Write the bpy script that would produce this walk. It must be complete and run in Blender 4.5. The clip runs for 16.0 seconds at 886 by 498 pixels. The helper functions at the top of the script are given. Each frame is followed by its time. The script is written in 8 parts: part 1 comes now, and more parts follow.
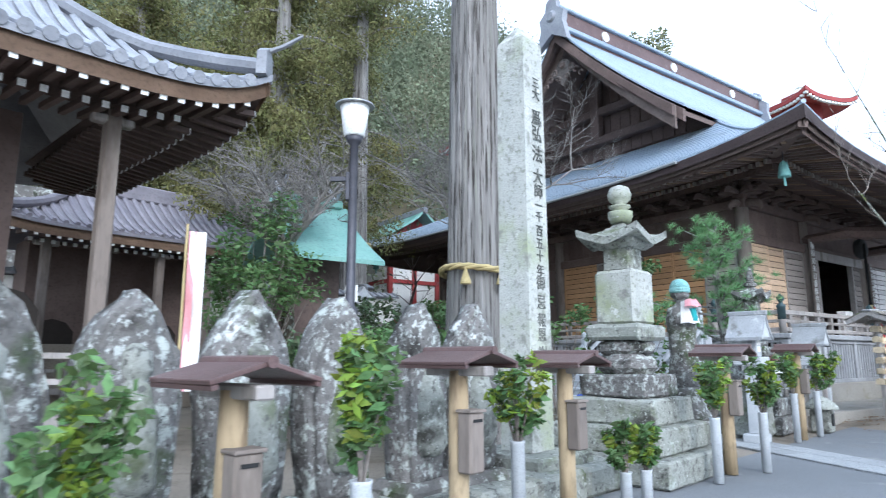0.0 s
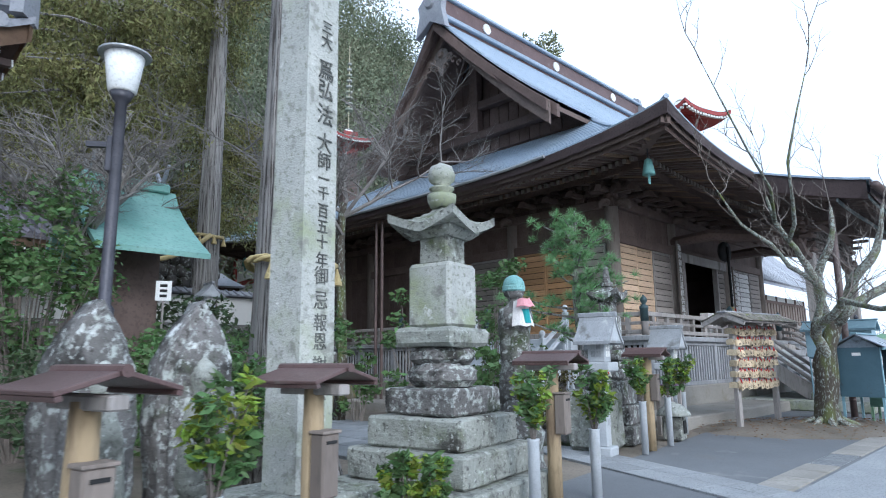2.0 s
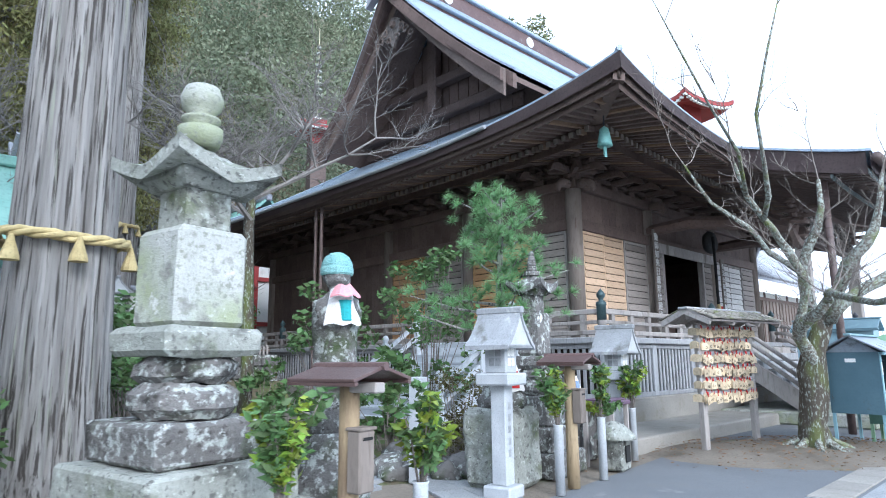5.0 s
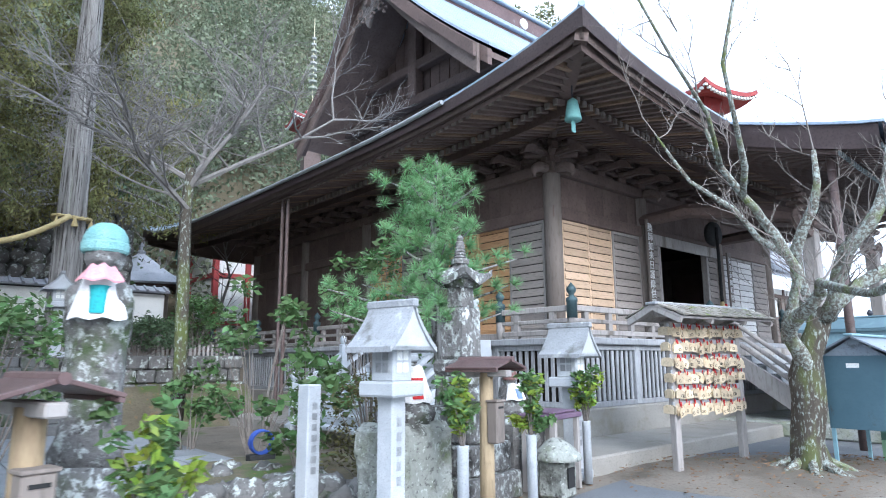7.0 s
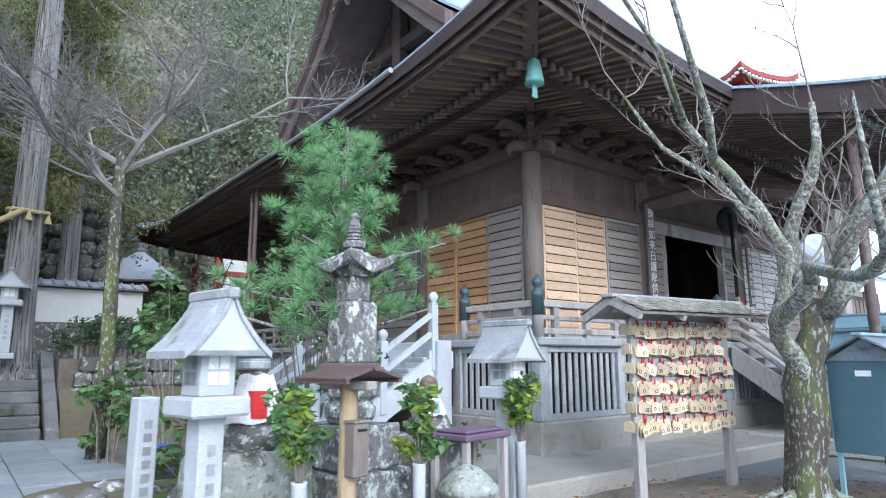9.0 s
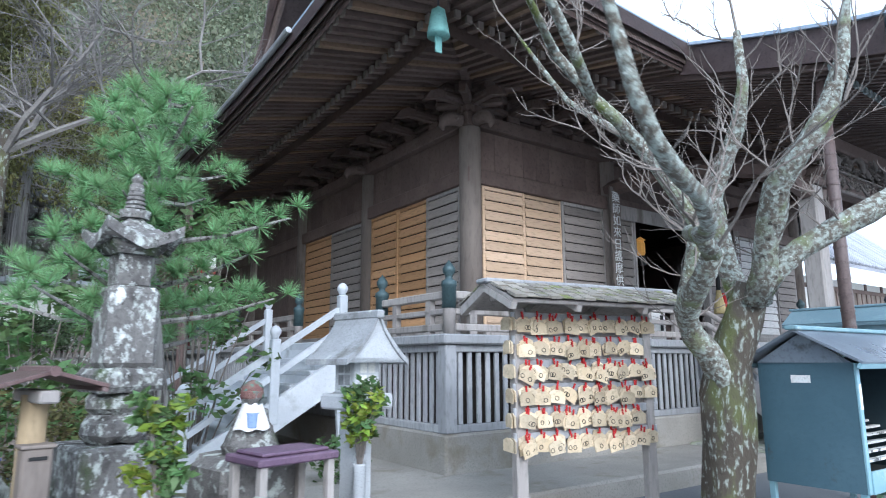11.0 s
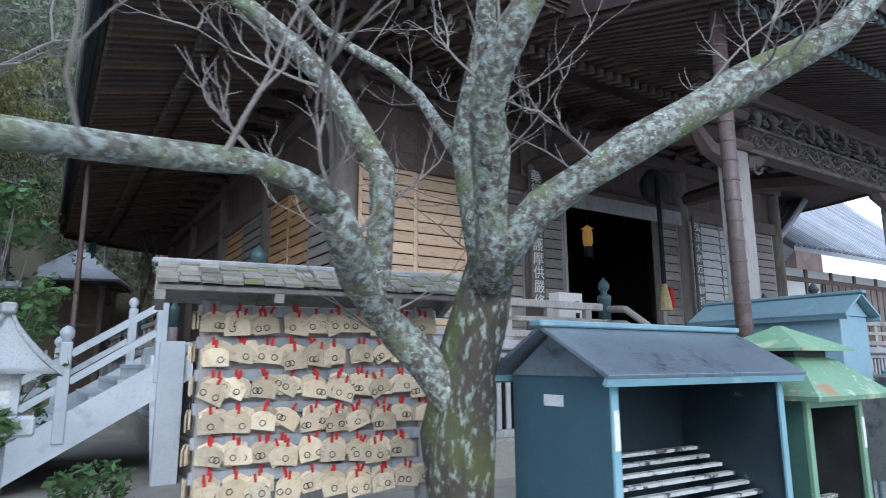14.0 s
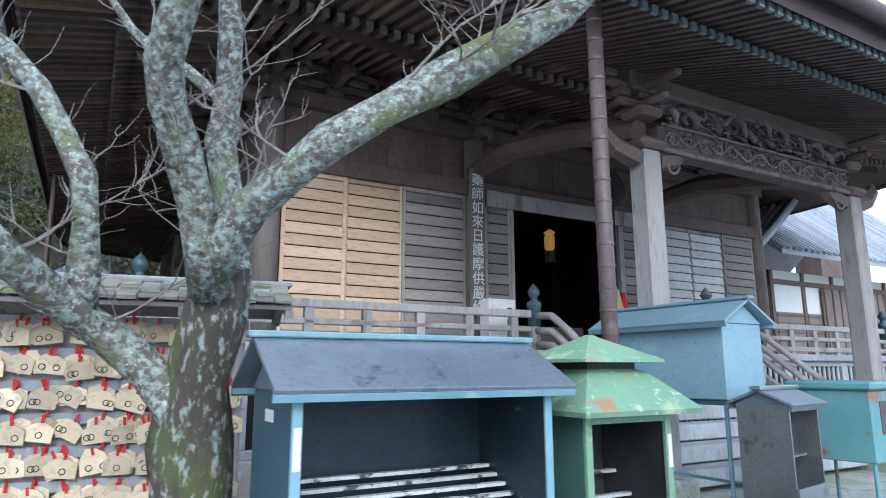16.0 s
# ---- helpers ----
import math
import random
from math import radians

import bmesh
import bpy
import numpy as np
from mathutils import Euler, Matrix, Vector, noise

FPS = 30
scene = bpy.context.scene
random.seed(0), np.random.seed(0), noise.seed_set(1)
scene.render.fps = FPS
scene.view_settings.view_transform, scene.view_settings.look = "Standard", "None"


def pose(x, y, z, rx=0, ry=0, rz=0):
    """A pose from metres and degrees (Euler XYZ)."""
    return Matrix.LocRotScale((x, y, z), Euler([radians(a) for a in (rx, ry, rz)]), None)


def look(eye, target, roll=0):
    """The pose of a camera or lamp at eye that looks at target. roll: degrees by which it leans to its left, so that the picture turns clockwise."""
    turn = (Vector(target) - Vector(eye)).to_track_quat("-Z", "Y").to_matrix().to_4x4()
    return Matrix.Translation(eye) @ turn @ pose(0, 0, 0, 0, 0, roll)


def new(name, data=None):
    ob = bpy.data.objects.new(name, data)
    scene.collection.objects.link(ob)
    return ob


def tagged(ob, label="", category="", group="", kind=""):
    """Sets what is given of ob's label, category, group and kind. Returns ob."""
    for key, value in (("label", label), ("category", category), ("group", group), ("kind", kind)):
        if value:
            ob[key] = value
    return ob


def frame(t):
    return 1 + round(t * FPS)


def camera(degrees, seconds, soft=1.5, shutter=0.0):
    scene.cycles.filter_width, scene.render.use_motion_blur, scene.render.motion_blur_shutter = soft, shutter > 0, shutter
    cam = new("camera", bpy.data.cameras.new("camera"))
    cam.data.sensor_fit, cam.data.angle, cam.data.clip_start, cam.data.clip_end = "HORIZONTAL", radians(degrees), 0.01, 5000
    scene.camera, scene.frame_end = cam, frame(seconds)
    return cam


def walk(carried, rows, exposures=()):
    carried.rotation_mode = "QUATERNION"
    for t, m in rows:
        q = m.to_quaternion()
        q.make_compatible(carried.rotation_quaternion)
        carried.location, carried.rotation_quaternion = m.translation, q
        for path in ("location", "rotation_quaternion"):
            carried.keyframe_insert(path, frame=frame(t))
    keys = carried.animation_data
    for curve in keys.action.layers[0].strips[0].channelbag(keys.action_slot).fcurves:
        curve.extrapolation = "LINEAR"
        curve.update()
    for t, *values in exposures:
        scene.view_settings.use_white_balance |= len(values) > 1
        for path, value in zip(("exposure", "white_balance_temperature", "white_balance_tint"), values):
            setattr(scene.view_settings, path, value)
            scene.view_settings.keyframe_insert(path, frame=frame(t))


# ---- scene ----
cam = camera(70.3, 16.0, soft=1.0, shutter=0.4)
METRES, EYE, TILT, LEAN, TURN = 16.0, 1.35, 0.0, 0.0, 0.0
ROWS = [
    (0.0, 0.0, 0.0, 0.0, -0.0, 9.88, -0.0),
    (0.5, 0.0137, 0.0208, 0.0026, -3.84, 9.86, 0.16),
    (1.0, 0.0307, 0.0433, 0.0057, -7.28, 9.92, 0.31),
    (1.5, 0.0551, 0.0628, 0.0066, -8.49, 9.94, 0.41),
    (2.0, 0.0799, 0.0831, 0.0057, -8.73, 9.96, 0.52),
    (2.5, 0.1019, 0.1023, 0.0078, -8.94, 9.98, 0.55),
    (3.0, 0.1265, 0.1227, 0.0086, -9.06, 9.99, 0.59),
    (3.5, 0.1474, 0.1462, 0.008, -8.94, 10.04, 0.6),
    (4.0, 0.1698, 0.1682, 0.0088, -9.0, 10.03, 0.58),
    (6.5, 0.2897, 0.2678, 0.0135, -5.44, 10.05, 0.35),
    (7.0, 0.316, 0.2872, 0.0132, -5.37, 10.1, 0.34),
    (7.5, 0.3397, 0.309, 0.012, -4.3, 10.11, 0.37),
    (8.0, 0.3643, 0.3299, 0.0151, -3.62, 10.05, 0.33),
    (10.5, 0.5028, 0.4407, 0.0174, 0.64, 10.12, 0.21),
    (11.0, 0.5296, 0.4613, 0.0168, 0.63, 10.14, 0.21),
    (11.5, 0.5547, 0.4847, 0.0154, 1.41, 10.14, 0.21),
    (12.0, 0.5822, 0.5056, 0.0164, 1.75, 10.19, 0.2),
    (12.5, 0.6125, 0.522, 0.0189, 2.22, 10.17, 0.22),
    (13.0, 0.6344, 0.5402, 0.0196, 2.62, 10.24, 0.26),
    (13.5, 0.6579, 0.5552, 0.0189, 2.79, 10.33, 0.26),
    (14.0, 0.6835, 0.5679, 0.0198, 3.75, 10.33, 0.26),
    (14.5, 0.7098, 0.5799, 0.0207, 4.2, 10.45, 0.31),
    (15.0, 0.7361, 0.5835, 0.0202, 4.31, 10.6, 0.24),
    (15.5, 0.7617, 0.584, 0.0209, 5.42, 10.82, 0.23),
    (16.0, 0.7861, 0.5896, 0.0217, 6.99, 10.85, 0.11),
]
walk(cam, [(t, pose(0, 0, EYE, TILT, LEAN, TURN) @ pose(METRES * x, METRES * y, METRES * z, 90 + pitch, roll, yaw)) for t, x, y, z, yaw, pitch, roll in ROWS],
     [(0.0, 1.0, 5450, 9), (1.5, 0.55, 5450, 9), (2.5, 0.5, 5450, 9), (4.0, 0.85, 5450, 9), (6.5, 1.3, 5450, 10), (8.0, 1.2, 5450, 10), (10.5, 1.15, 5500, 10), (11.5, 0.9, 5400, 9), (12.0, 0.75, 5400, 9), (12.5, 0.42, 5350, 8), (13.5, 0.42, 5300, 8), (14.5, 0.62, 5300, 8), (16.0, 0.75, 5300, 8)])

# ---- world, sun, exposure ----
world = bpy.data.worlds.new("sky")
scene.world = world
world.use_nodes = True
wn = world.node_tree.nodes
wl = world.node_tree.links
sky = wn.new("ShaderNodeTexSky")
sky.sky_type = "NISHITA"
sky.sun_disc = False
sky.sun_elevation, sky.sun_rotation = radians(30), radians(163)
sky.dust_density, sky.air_density, sky.ozone_density = 4.0, 1.0, 1.0
overcast = wn.new("ShaderNodeMix")
overcast.data_type = "RGBA"
overcast.inputs[0].default_value = 0.72
overcast.inputs[7].default_value = (9.6, 10.4, 11.2, 1)
wl.new(sky.outputs[0], overcast.inputs[6])
wl.new(overcast.outputs[2], wn["Background"].inputs[0])
wn["Background"].inputs[1].default_value = 0.12

sun_data = bpy.data.lights.new("sun", "SUN")
sun_data.energy, sun_data.angle, sun_data.color = 1.15, radians(25), (1.0, 0.96, 0.9)
sun = new("sun", sun_data)
sun.matrix_world = look((21, -37, 29), (6, 12, 0))

# ---- materials ----


def surf(name, c1, c2, rough=0.8, metal=0.0, scale=2.0, fine=30.0, bump=0.3, stretch=(1, 1, 1), spots=None, vary=0.12, spec=0.4, leaf=0.0, dark=None):
    """A surface with broad and fine variation, optional lichen or rust spots, and a tint of its own for every object."""
    m = bpy.data.materials.new(name)
    m.use_nodes = True
    n, l = m.node_tree.nodes, m.node_tree.links
    b = n["Principled BSDF"]
    b.inputs["Roughness"].default_value = rough
    b.inputs["Metallic"].default_value = metal
    b.inputs["Specular IOR Level"].default_value = spec
    tc = n.new("ShaderNodeTexCoord")
    mp = n.new("ShaderNodeMapping")
    mp.inputs["Scale"].default_value = stretch
    info = n.new("ShaderNodeObjectInfo")
    shift = n.new("ShaderNodeVectorMath")
    shift.operation = "SCALE"
    shift.inputs[0].default_value = (17, 31, 23)
    l.new(info.outputs["Random"], shift.inputs["Scale"])
    l.new(shift.outputs[0], mp.inputs["Location"])
    l.new(tc.outputs["Object"], mp.inputs["Vector"])

    def tex(s, detail):
        t = n.new("ShaderNodeTexNoise")
        t.inputs["Scale"].default_value, t.inputs["Detail"].default_value, t.inputs["Roughness"].default_value = s, detail, 0.62
        l.new(mp.outputs[0], t.inputs["Vector"])
        return t

    def mix(fac, a, c, kind="MIX"):
        x = n.new("ShaderNodeMix")
        x.data_type, x.blend_type = "RGBA", kind
        for sock, v in ((x.inputs[0], fac), (x.inputs[6], a), (x.inputs[7], c)):
            if isinstance(v, (int, float)):
                sock.default_value = v
            elif isinstance(v, tuple):
                sock.default_value = (*v, 1)
            else:
                l.new(v, sock)
        return x.outputs[2]

    def ramp(src, lo, hi):
        r = n.new("ShaderNodeMapRange")
        r.inputs[1].default_value, r.inputs[2].default_value = lo, hi
        l.new(src, r.inputs[0])
        return r.outputs[0]

    broad, small = tex(scale, 4), tex(fine, 5)
    col = mix(ramp(broad.outputs[0], 0.32, 0.68), c1, c2)
    dk = dark or tuple(0.55 * (a + c) / 2 for a, c in zip(c1, c2))
    col = mix(ramp(small.outputs[0], 0.5, 0.8), col, dk)
    for colour, lo, hi, s in spots or ():
        t = tex(s, 6)
        col = mix(ramp(t.outputs[0], lo, hi), col, colour)
    hsv = n.new("ShaderNodeHueSaturation")
    val = n.new("ShaderNodeMapRange")
    val.inputs[3].default_value, val.inputs[4].default_value = 1 - vary, 1 + vary
    l.new(info.outputs["Random"], val.inputs[0])
    l.new(val.outputs[0], hsv.inputs["Value"])
    l.new(col, hsv.inputs["Color"])
    col = hsv.outputs[0]
    if leaf:
        geo = n.new("ShaderNodeNewGeometry")
        hv = n.new("ShaderNodeHueSaturation")
        for sock, lo, hi in (("Value", 1 - leaf, 1 + leaf), ("Hue", 0.47, 0.52)):
            r = n.new("ShaderNodeMapRange")
            r.inputs[3].default_value, r.inputs[4].default_value = lo, hi
            l.new(geo.outputs["Random Per Island"], r.inputs[0])
            l.new(r.outputs[0], hv.inputs[sock])
        l.new(col, hv.inputs["Color"])
        col = hv.outputs[0]
    l.new(col, b.inputs["Base Color"])
    rr = n.new("ShaderNodeMapRange")
    rr.inputs[3].default_value, rr.inputs[4].default_value = max(0.05, rough - 0.12), min(1, rough + 0.12)
    l.new(broad.outputs[0], rr.inputs[0])
    l.new(rr.outputs[0], b.inputs["Roughness"])
    if bump:
        bp = n.new("ShaderNodeBump")
        bp.inputs["Strength"].default_value, bp.inputs["Distance"].default_value = bump, 0.02
        l.new(small.outputs[0], bp.inputs["Height"])
        l.new(bp.outputs[0], b.inputs["Normal"])
    if leaf:
        tr = n.new("ShaderNodeBsdfTranslucent")
        l.new(col, tr.inputs["Color"])
        ms = n.new("ShaderNodeMixShader")
        ms.inputs[0].default_value = 0.3
        l.new(b.outputs[0], ms.inputs[1])
        l.new(tr.outputs[0], ms.inputs[2])
        l.new(ms.outputs[0], n["Material Output"].inputs["Surface"])
    return m


def plain(name, c, rough=0.5, metal=0.0, emit=0.0):
    m = surf(name, c, tuple(0.85 * x for x in c), rough, metal, 4, 60, 0.08, vary=0.05)
    if emit:
        b = m.node_tree.nodes["Principled BSDF"]
        b.inputs["Emission Color"].default_value = (*c, 1)
        b.inputs["Emission Strength"].default_value = emit
    return m


LICHEN = ((0.44, 0.47, 0.435), 0.54, 0.63, 8.0)
MOSS = ((0.05, 0.075, 0.025), 0.56, 0.68, 1.7)
BLACK = ((0.035, 0.033, 0.03), 0.55, 0.66, 2.6)
M = {
    "dirt": surf("packed_earth", (0.16, 0.137, 0.108), (0.24, 0.205, 0.165), 0.95, 0, 0.5, 25, 0.5, spots=(((0.12, 0.1, 0.075), 0.55, 0.7, 1.3), ((0.1, 0.12, 0.05), 0.6, 0.7, 0.6))),
    "asphalt": surf("worn_asphalt", (0.15, 0.158, 0.168), (0.21, 0.218, 0.228), 0.9, 0, 0.35, 70, 0.35, spots=(((0.17, 0.17, 0.17), 0.56, 0.7, 0.7), ((0.27, 0.27, 0.265), 0.6, 0.7, 1.1))),
    "concrete": surf("weathered_concrete", (0.24, 0.225, 0.2), (0.33, 0.31, 0.28), 0.9, 0, 1.0, 40, 0.3, spots=(((0.2, 0.18, 0.14), 0.56, 0.7, 1.8),)),
    "paver": surf("pale_pavers", (0.27, 0.28, 0.29), (0.35, 0.36, 0.365), 0.9, 0, 1.2, 60, 0.5, spots=(((0.17, 0.175, 0.18), 0.54, 0.62, 42.0),)),
    "stone": surf("lichened_granite", (0.25, 0.26, 0.23), (0.36, 0.37, 0.335), 0.92, 0, 1.6, 28, 0.8, spots=(((0.1, 0.12, 0.055), 0.55, 0.7, 1.7), ((0.46, 0.49, 0.45), 0.58, 0.7, 7.0), ((0.06, 0.058, 0.05), 0.54, 0.66, 2.6), ((0.12, 0.12, 0.11), 0.56, 0.64, 17.0), ((0.5, 0.52, 0.48), 0.6, 0.68, 24.0))),
    "lichenrock": surf("blotched_lichen_stone", (0.115, 0.11, 0.105), (0.2, 0.19, 0.182), 0.92, 0, 1.6, 26, 0.9, spots=(MOSS, LICHEN, BLACK, ((0.4, 0.42, 0.4), 0.55, 0.63, 17.0), ((0.07, 0.066, 0.06), 0.58, 0.65, 22.0), ((0.6, 0.62, 0.6), 0.62, 0.68, 5.0))),
    "brownedge": surf("brown_roof_edge", (0.1, 0.072, 0.07), (0.15, 0.112, 0.108), 0.6, 0, 1.0, 20, 0.2),
    "rafterend": surf("dull_green_tip", (0.15, 0.18, 0.18), (0.22, 0.245, 0.24), 0.6, 0, 4, 30, 0.1),
    "carvewood": surf("dark_carved_wood", (0.13, 0.11, 0.1), (0.21, 0.185, 0.17), 0.8, 0, 2.0, 24, 0.4, spots=(((0.05, 0.042, 0.036), 0.52, 0.66, 5.0),)),
    "darkblue": surf("near_black_blue_steel", (0.018, 0.03, 0.038), (0.04, 0.062, 0.075), 0.4, 0.1, 1.5, 30, 0.1, spots=(((0.12, 0.17, 0.19), 0.68, 0.74, 6.0),)),
    "signwood": surf("dark_sign_board", (0.13, 0.105, 0.09), (0.19, 0.16, 0.14), 0.8, 0, 1.5, 18, 0.3, stretch=(1, 1, 0.25)),
    "darkstone": surf("dark_boulder", (0.11, 0.105, 0.1), (0.2, 0.19, 0.18), 0.92, 0, 1.6, 22, 0.9, spots=(MOSS, LICHEN)),
    "palestone": surf("pale_granite", (0.36, 0.37, 0.345), (0.47, 0.475, 0.44), 0.88, 0, 1.6, 50, 0.5, spots=(((0.29, 0.32, 0.21), 0.48, 0.66, 1.3), ((0.2, 0.2, 0.18), 0.56, 0.68, 5.0), ((0.24, 0.25, 0.21), 0.55, 0.64, 20.0), ((0.55, 0.56, 0.53), 0.62, 0.7, 9.0))),
    "bluestone": surf("cut_granite", (0.42, 0.44, 0.465), (0.53, 0.55, 0.565), 0.8, 0, 2.5, 90, 0.3, spots=(((0.36, 0.38, 0.37), 0.58, 0.72, 2.0),)),
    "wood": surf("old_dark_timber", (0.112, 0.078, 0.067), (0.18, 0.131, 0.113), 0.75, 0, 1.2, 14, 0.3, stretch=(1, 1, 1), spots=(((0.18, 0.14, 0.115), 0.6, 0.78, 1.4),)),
    # darker copy of the hall timber, eave shade included in its colour
    "eavewood": surf("shaded_eave_timber", (0.088, 0.061, 0.053), (0.142, 0.101, 0.089), 0.8, 0, 1.0, 12, 0.3),
    "greywood": surf("weathered_grey_wood", (0.28, 0.255, 0.24), (0.39, 0.36, 0.335), 0.85, 0, 1.5, 18, 0.35, stretch=(1, 1, 0.25), spots=(((0.16, 0.14, 0.12), 0.56, 0.7, 2.2),)),
    "postwood": surf("brown_weathered_post", (0.17, 0.14, 0.12), (0.27, 0.23, 0.2), 0.85, 0, 1.5, 18, 0.35, stretch=(1, 1, 0.2), spots=(((0.1, 0.08, 0.065), 0.54, 0.7, 2.2),)),
    "bluewood": surf("bleached_wood", (0.28, 0.285, 0.295), (0.4, 0.405, 0.415), 0.85, 0, 1.5, 20, 0.35, stretch=(1, 1, 0.3), spots=(((0.26, 0.26, 0.26), 0.56, 0.7, 2.2),)),
    "tanwood": surf("honey_panel_wood", (0.52, 0.37, 0.24), (0.6, 0.44, 0.31), 0.7, 0, 1.3, 16, 0.2, stretch=(0.4, 0.4, 2), vary=0.18),
    "orangewood": surf("orange_panel_wood", (0.44, 0.25, 0.115), (0.52, 0.31, 0.16), 0.7, 0, 1.3, 16, 0.2, stretch=(0.4, 0.4, 2), vary=0.18),
    "panelgrey": surf("weathered_panel_wood", (0.24, 0.21, 0.19), (0.33, 0.29, 0.26), 0.8, 0, 1.5, 16, 0.25, stretch=(0.4, 0.4, 2), vary=0.2),
    "palepanel": surf("bleached_panel_wood", (0.6, 0.58, 0.56), (0.68, 0.66, 0.63), 0.8, 0, 1.5, 16, 0.2, stretch=(0.4, 0.4, 2), vary=0.12),
    "barkwood": surf("raw_log_wood", (0.36, 0.27, 0.16), (0.45, 0.35, 0.22), 0.85, 0, 2.5, 22, 0.4, stretch=(1, 1, 0.3), spots=(((0.2, 0.14, 0.09), 0.57, 0.7, 3.0),)),
    "copper": surf("blue_grey_copper_roof", (0.26, 0.33, 0.42), (0.36, 0.43, 0.52), 0.5, 0.0, 0.5, 10, 0.2, spots=(((0.2, 0.26, 0.3), 0.55, 0.72, 1.5),), spec=0.6),
    "verdigris": surf("green_copper_roof", (0.15, 0.32, 0.275), (0.25, 0.43, 0.385), 0.6, 0, 0.8, 14, 0.2),
    "tile": surf("grey_clay_tile", (0.2, 0.21, 0.24), (0.32, 0.33, 0.36), 0.45, 0, 1.5, 20, 0.2, vary=0.2, spec=0.6),
    "brownplate": surf("brown_painted_metal", (0.1, 0.06, 0.055), (0.14, 0.09, 0.085), 0.45, 0.1, 2, 40, 0.15, spots=(((0.2, 0.17, 0.16), 0.6, 0.75, 3.0),)),
    "whitepaint": surf("white_plaster", (0.72, 0.72, 0.69), (0.8, 0.8, 0.77), 0.85, 0, 1.2, 40, 0.15, spots=(((0.5, 0.48, 0.43), 0.6, 0.78, 1.2),)),
    "vermilion": surf("vermilion_paint", (0.24, 0.035, 0.035), (0.32, 0.05, 0.045), 0.6, 0, 1.2, 40, 0.1),
    "bark": surf("cedar_bark", (0.17, 0.16, 0.15), (0.36, 0.345, 0.33), 0.95, 0, 2.2, 10, 1.0, stretch=(5, 5, 0.16), spots=(((0.26, 0.27, 0.22), 0.58, 0.7, 3.0), ((0.055, 0.048, 0.043), 0.53, 0.6, 5.0))),
    "plumbark": surf("lichened_plum_bark", (0.1, 0.085, 0.065), (0.18, 0.16, 0.13), 0.95, 0, 3.0, 26, 1.0, spots=(((0.34, 0.38, 0.34), 0.45, 0.6, 24.0), ((0.13, 0.155, 0.05), 0.53, 0.66, 3.0), ((0.52, 0.55, 0.5), 0.57, 0.66, 38.0), ((0.05, 0.042, 0.034), 0.6, 0.68, 19.0))),
    "trunkbark": surf("mossy_plum_trunk", (0.055, 0.045, 0.034), (0.1, 0.084, 0.065), 0.95, 0, 3.0, 24, 1.0, stretch=(1, 1, 0.45), spots=(((0.1, 0.12, 0.035), 0.5, 0.64, 3.0), ((0.31, 0.34, 0.3), 0.53, 0.64, 24.0))),
    "bargewood": surf("brown_bargeboard", (0.13, 0.096, 0.082), (0.2, 0.153, 0.132), 0.75, 0, 1.2, 14, 0.3),
    "roofstone": surf("grey_lantern_roof", (0.27, 0.28, 0.29), (0.36, 0.37, 0.385), 0.85, 0, 2.0, 40, 0.4, spots=(((0.5, 0.51, 0.5), 0.6, 0.7, 5.0), ((0.15, 0.15, 0.14), 0.58, 0.7, 3.0))),
    "paletwig": surf("pale_grey_twigs", (0.19, 0.175, 0.165), (0.3, 0.28, 0.26), 0.9, 0, 4, 30, 0.2),
    "stairpaint": surf("pale_blue_grey_paint", (0.46, 0.49, 0.53), (0.57, 0.6, 0.63), 0.7, 0, 1.5, 22, 0.25, spots=(((0.33, 0.35, 0.36), 0.58, 0.72, 2.2),), dark=(0.443, 0.469, 0.499)),
    "twig": surf("bare_twigs", (0.15, 0.128, 0.112), (0.25, 0.22, 0.195), 0.9, 0, 4, 30, 0.2),
    "leafbright": surf("bright_leaves", (0.16, 0.26, 0.035), (0.3, 0.36, 0.05), 0.5, 0, 4, 30, 0.0, leaf=0.4, dark=(0.1, 0.2, 0.04)),
    "leafmid": surf("green_leaves", (0.085, 0.16, 0.055), (0.14, 0.23, 0.085), 0.5, 0, 2, 30, 0.0, leaf=0.45),
    "leafdark": surf("dark_leaves", (0.06, 0.098, 0.048), (0.1, 0.145, 0.07), 0.55, 0, 2, 30, 0.0, leaf=0.45),
    "needle": surf("pine_needles", (0.15, 0.3, 0.12), (0.24, 0.41, 0.19), 0.6, 0, 3, 30, 0.0, leaf=0.4),
    # forest and cedarleaf greens are raised to paint in haze and skylight
    "forest": surf("hazed_forest_foliage", (0.13, 0.165, 0.105), (0.25, 0.27, 0.175), 0.8, 0, 0.14, 1.0, 0.0, leaf=0.35),
    "cedarleaf": surf("cedar_foliage", (0.125, 0.145, 0.052), (0.235, 0.215, 0.082), 0.75, 0, 0.5, 3, 0.0, leaf=0.5),
    "hillside": surf("brown_hillside", (0.16, 0.14, 0.09), (0.26, 0.22, 0.15), 0.95, 0, 0.4, 12, 0.6),
    "blueiron": surf("blue_painted_steel", (0.047, 0.095, 0.122), (0.068, 0.124, 0.155), 0.5, 0.0, 1.5, 30, 0.1, spots=(((0.05, 0.06, 0.06), 0.62, 0.72, 3.5), ((0.13, 0.21, 0.25), 0.6, 0.8, 1.1)), spec=0.5, dark=(0.049, 0.094, 0.119)),
    "paleblue": surf("pale_blue_steel", (0.17, 0.265, 0.315), (0.235, 0.335, 0.385), 0.5, 0, 1.2, 30, 0.1, spots=(((0.32, 0.47, 0.5), 0.6, 0.78, 1.5), ((0.09, 0.13, 0.14), 0.68, 0.76, 3.0)), dark=(0.126, 0.252, 0.297)),
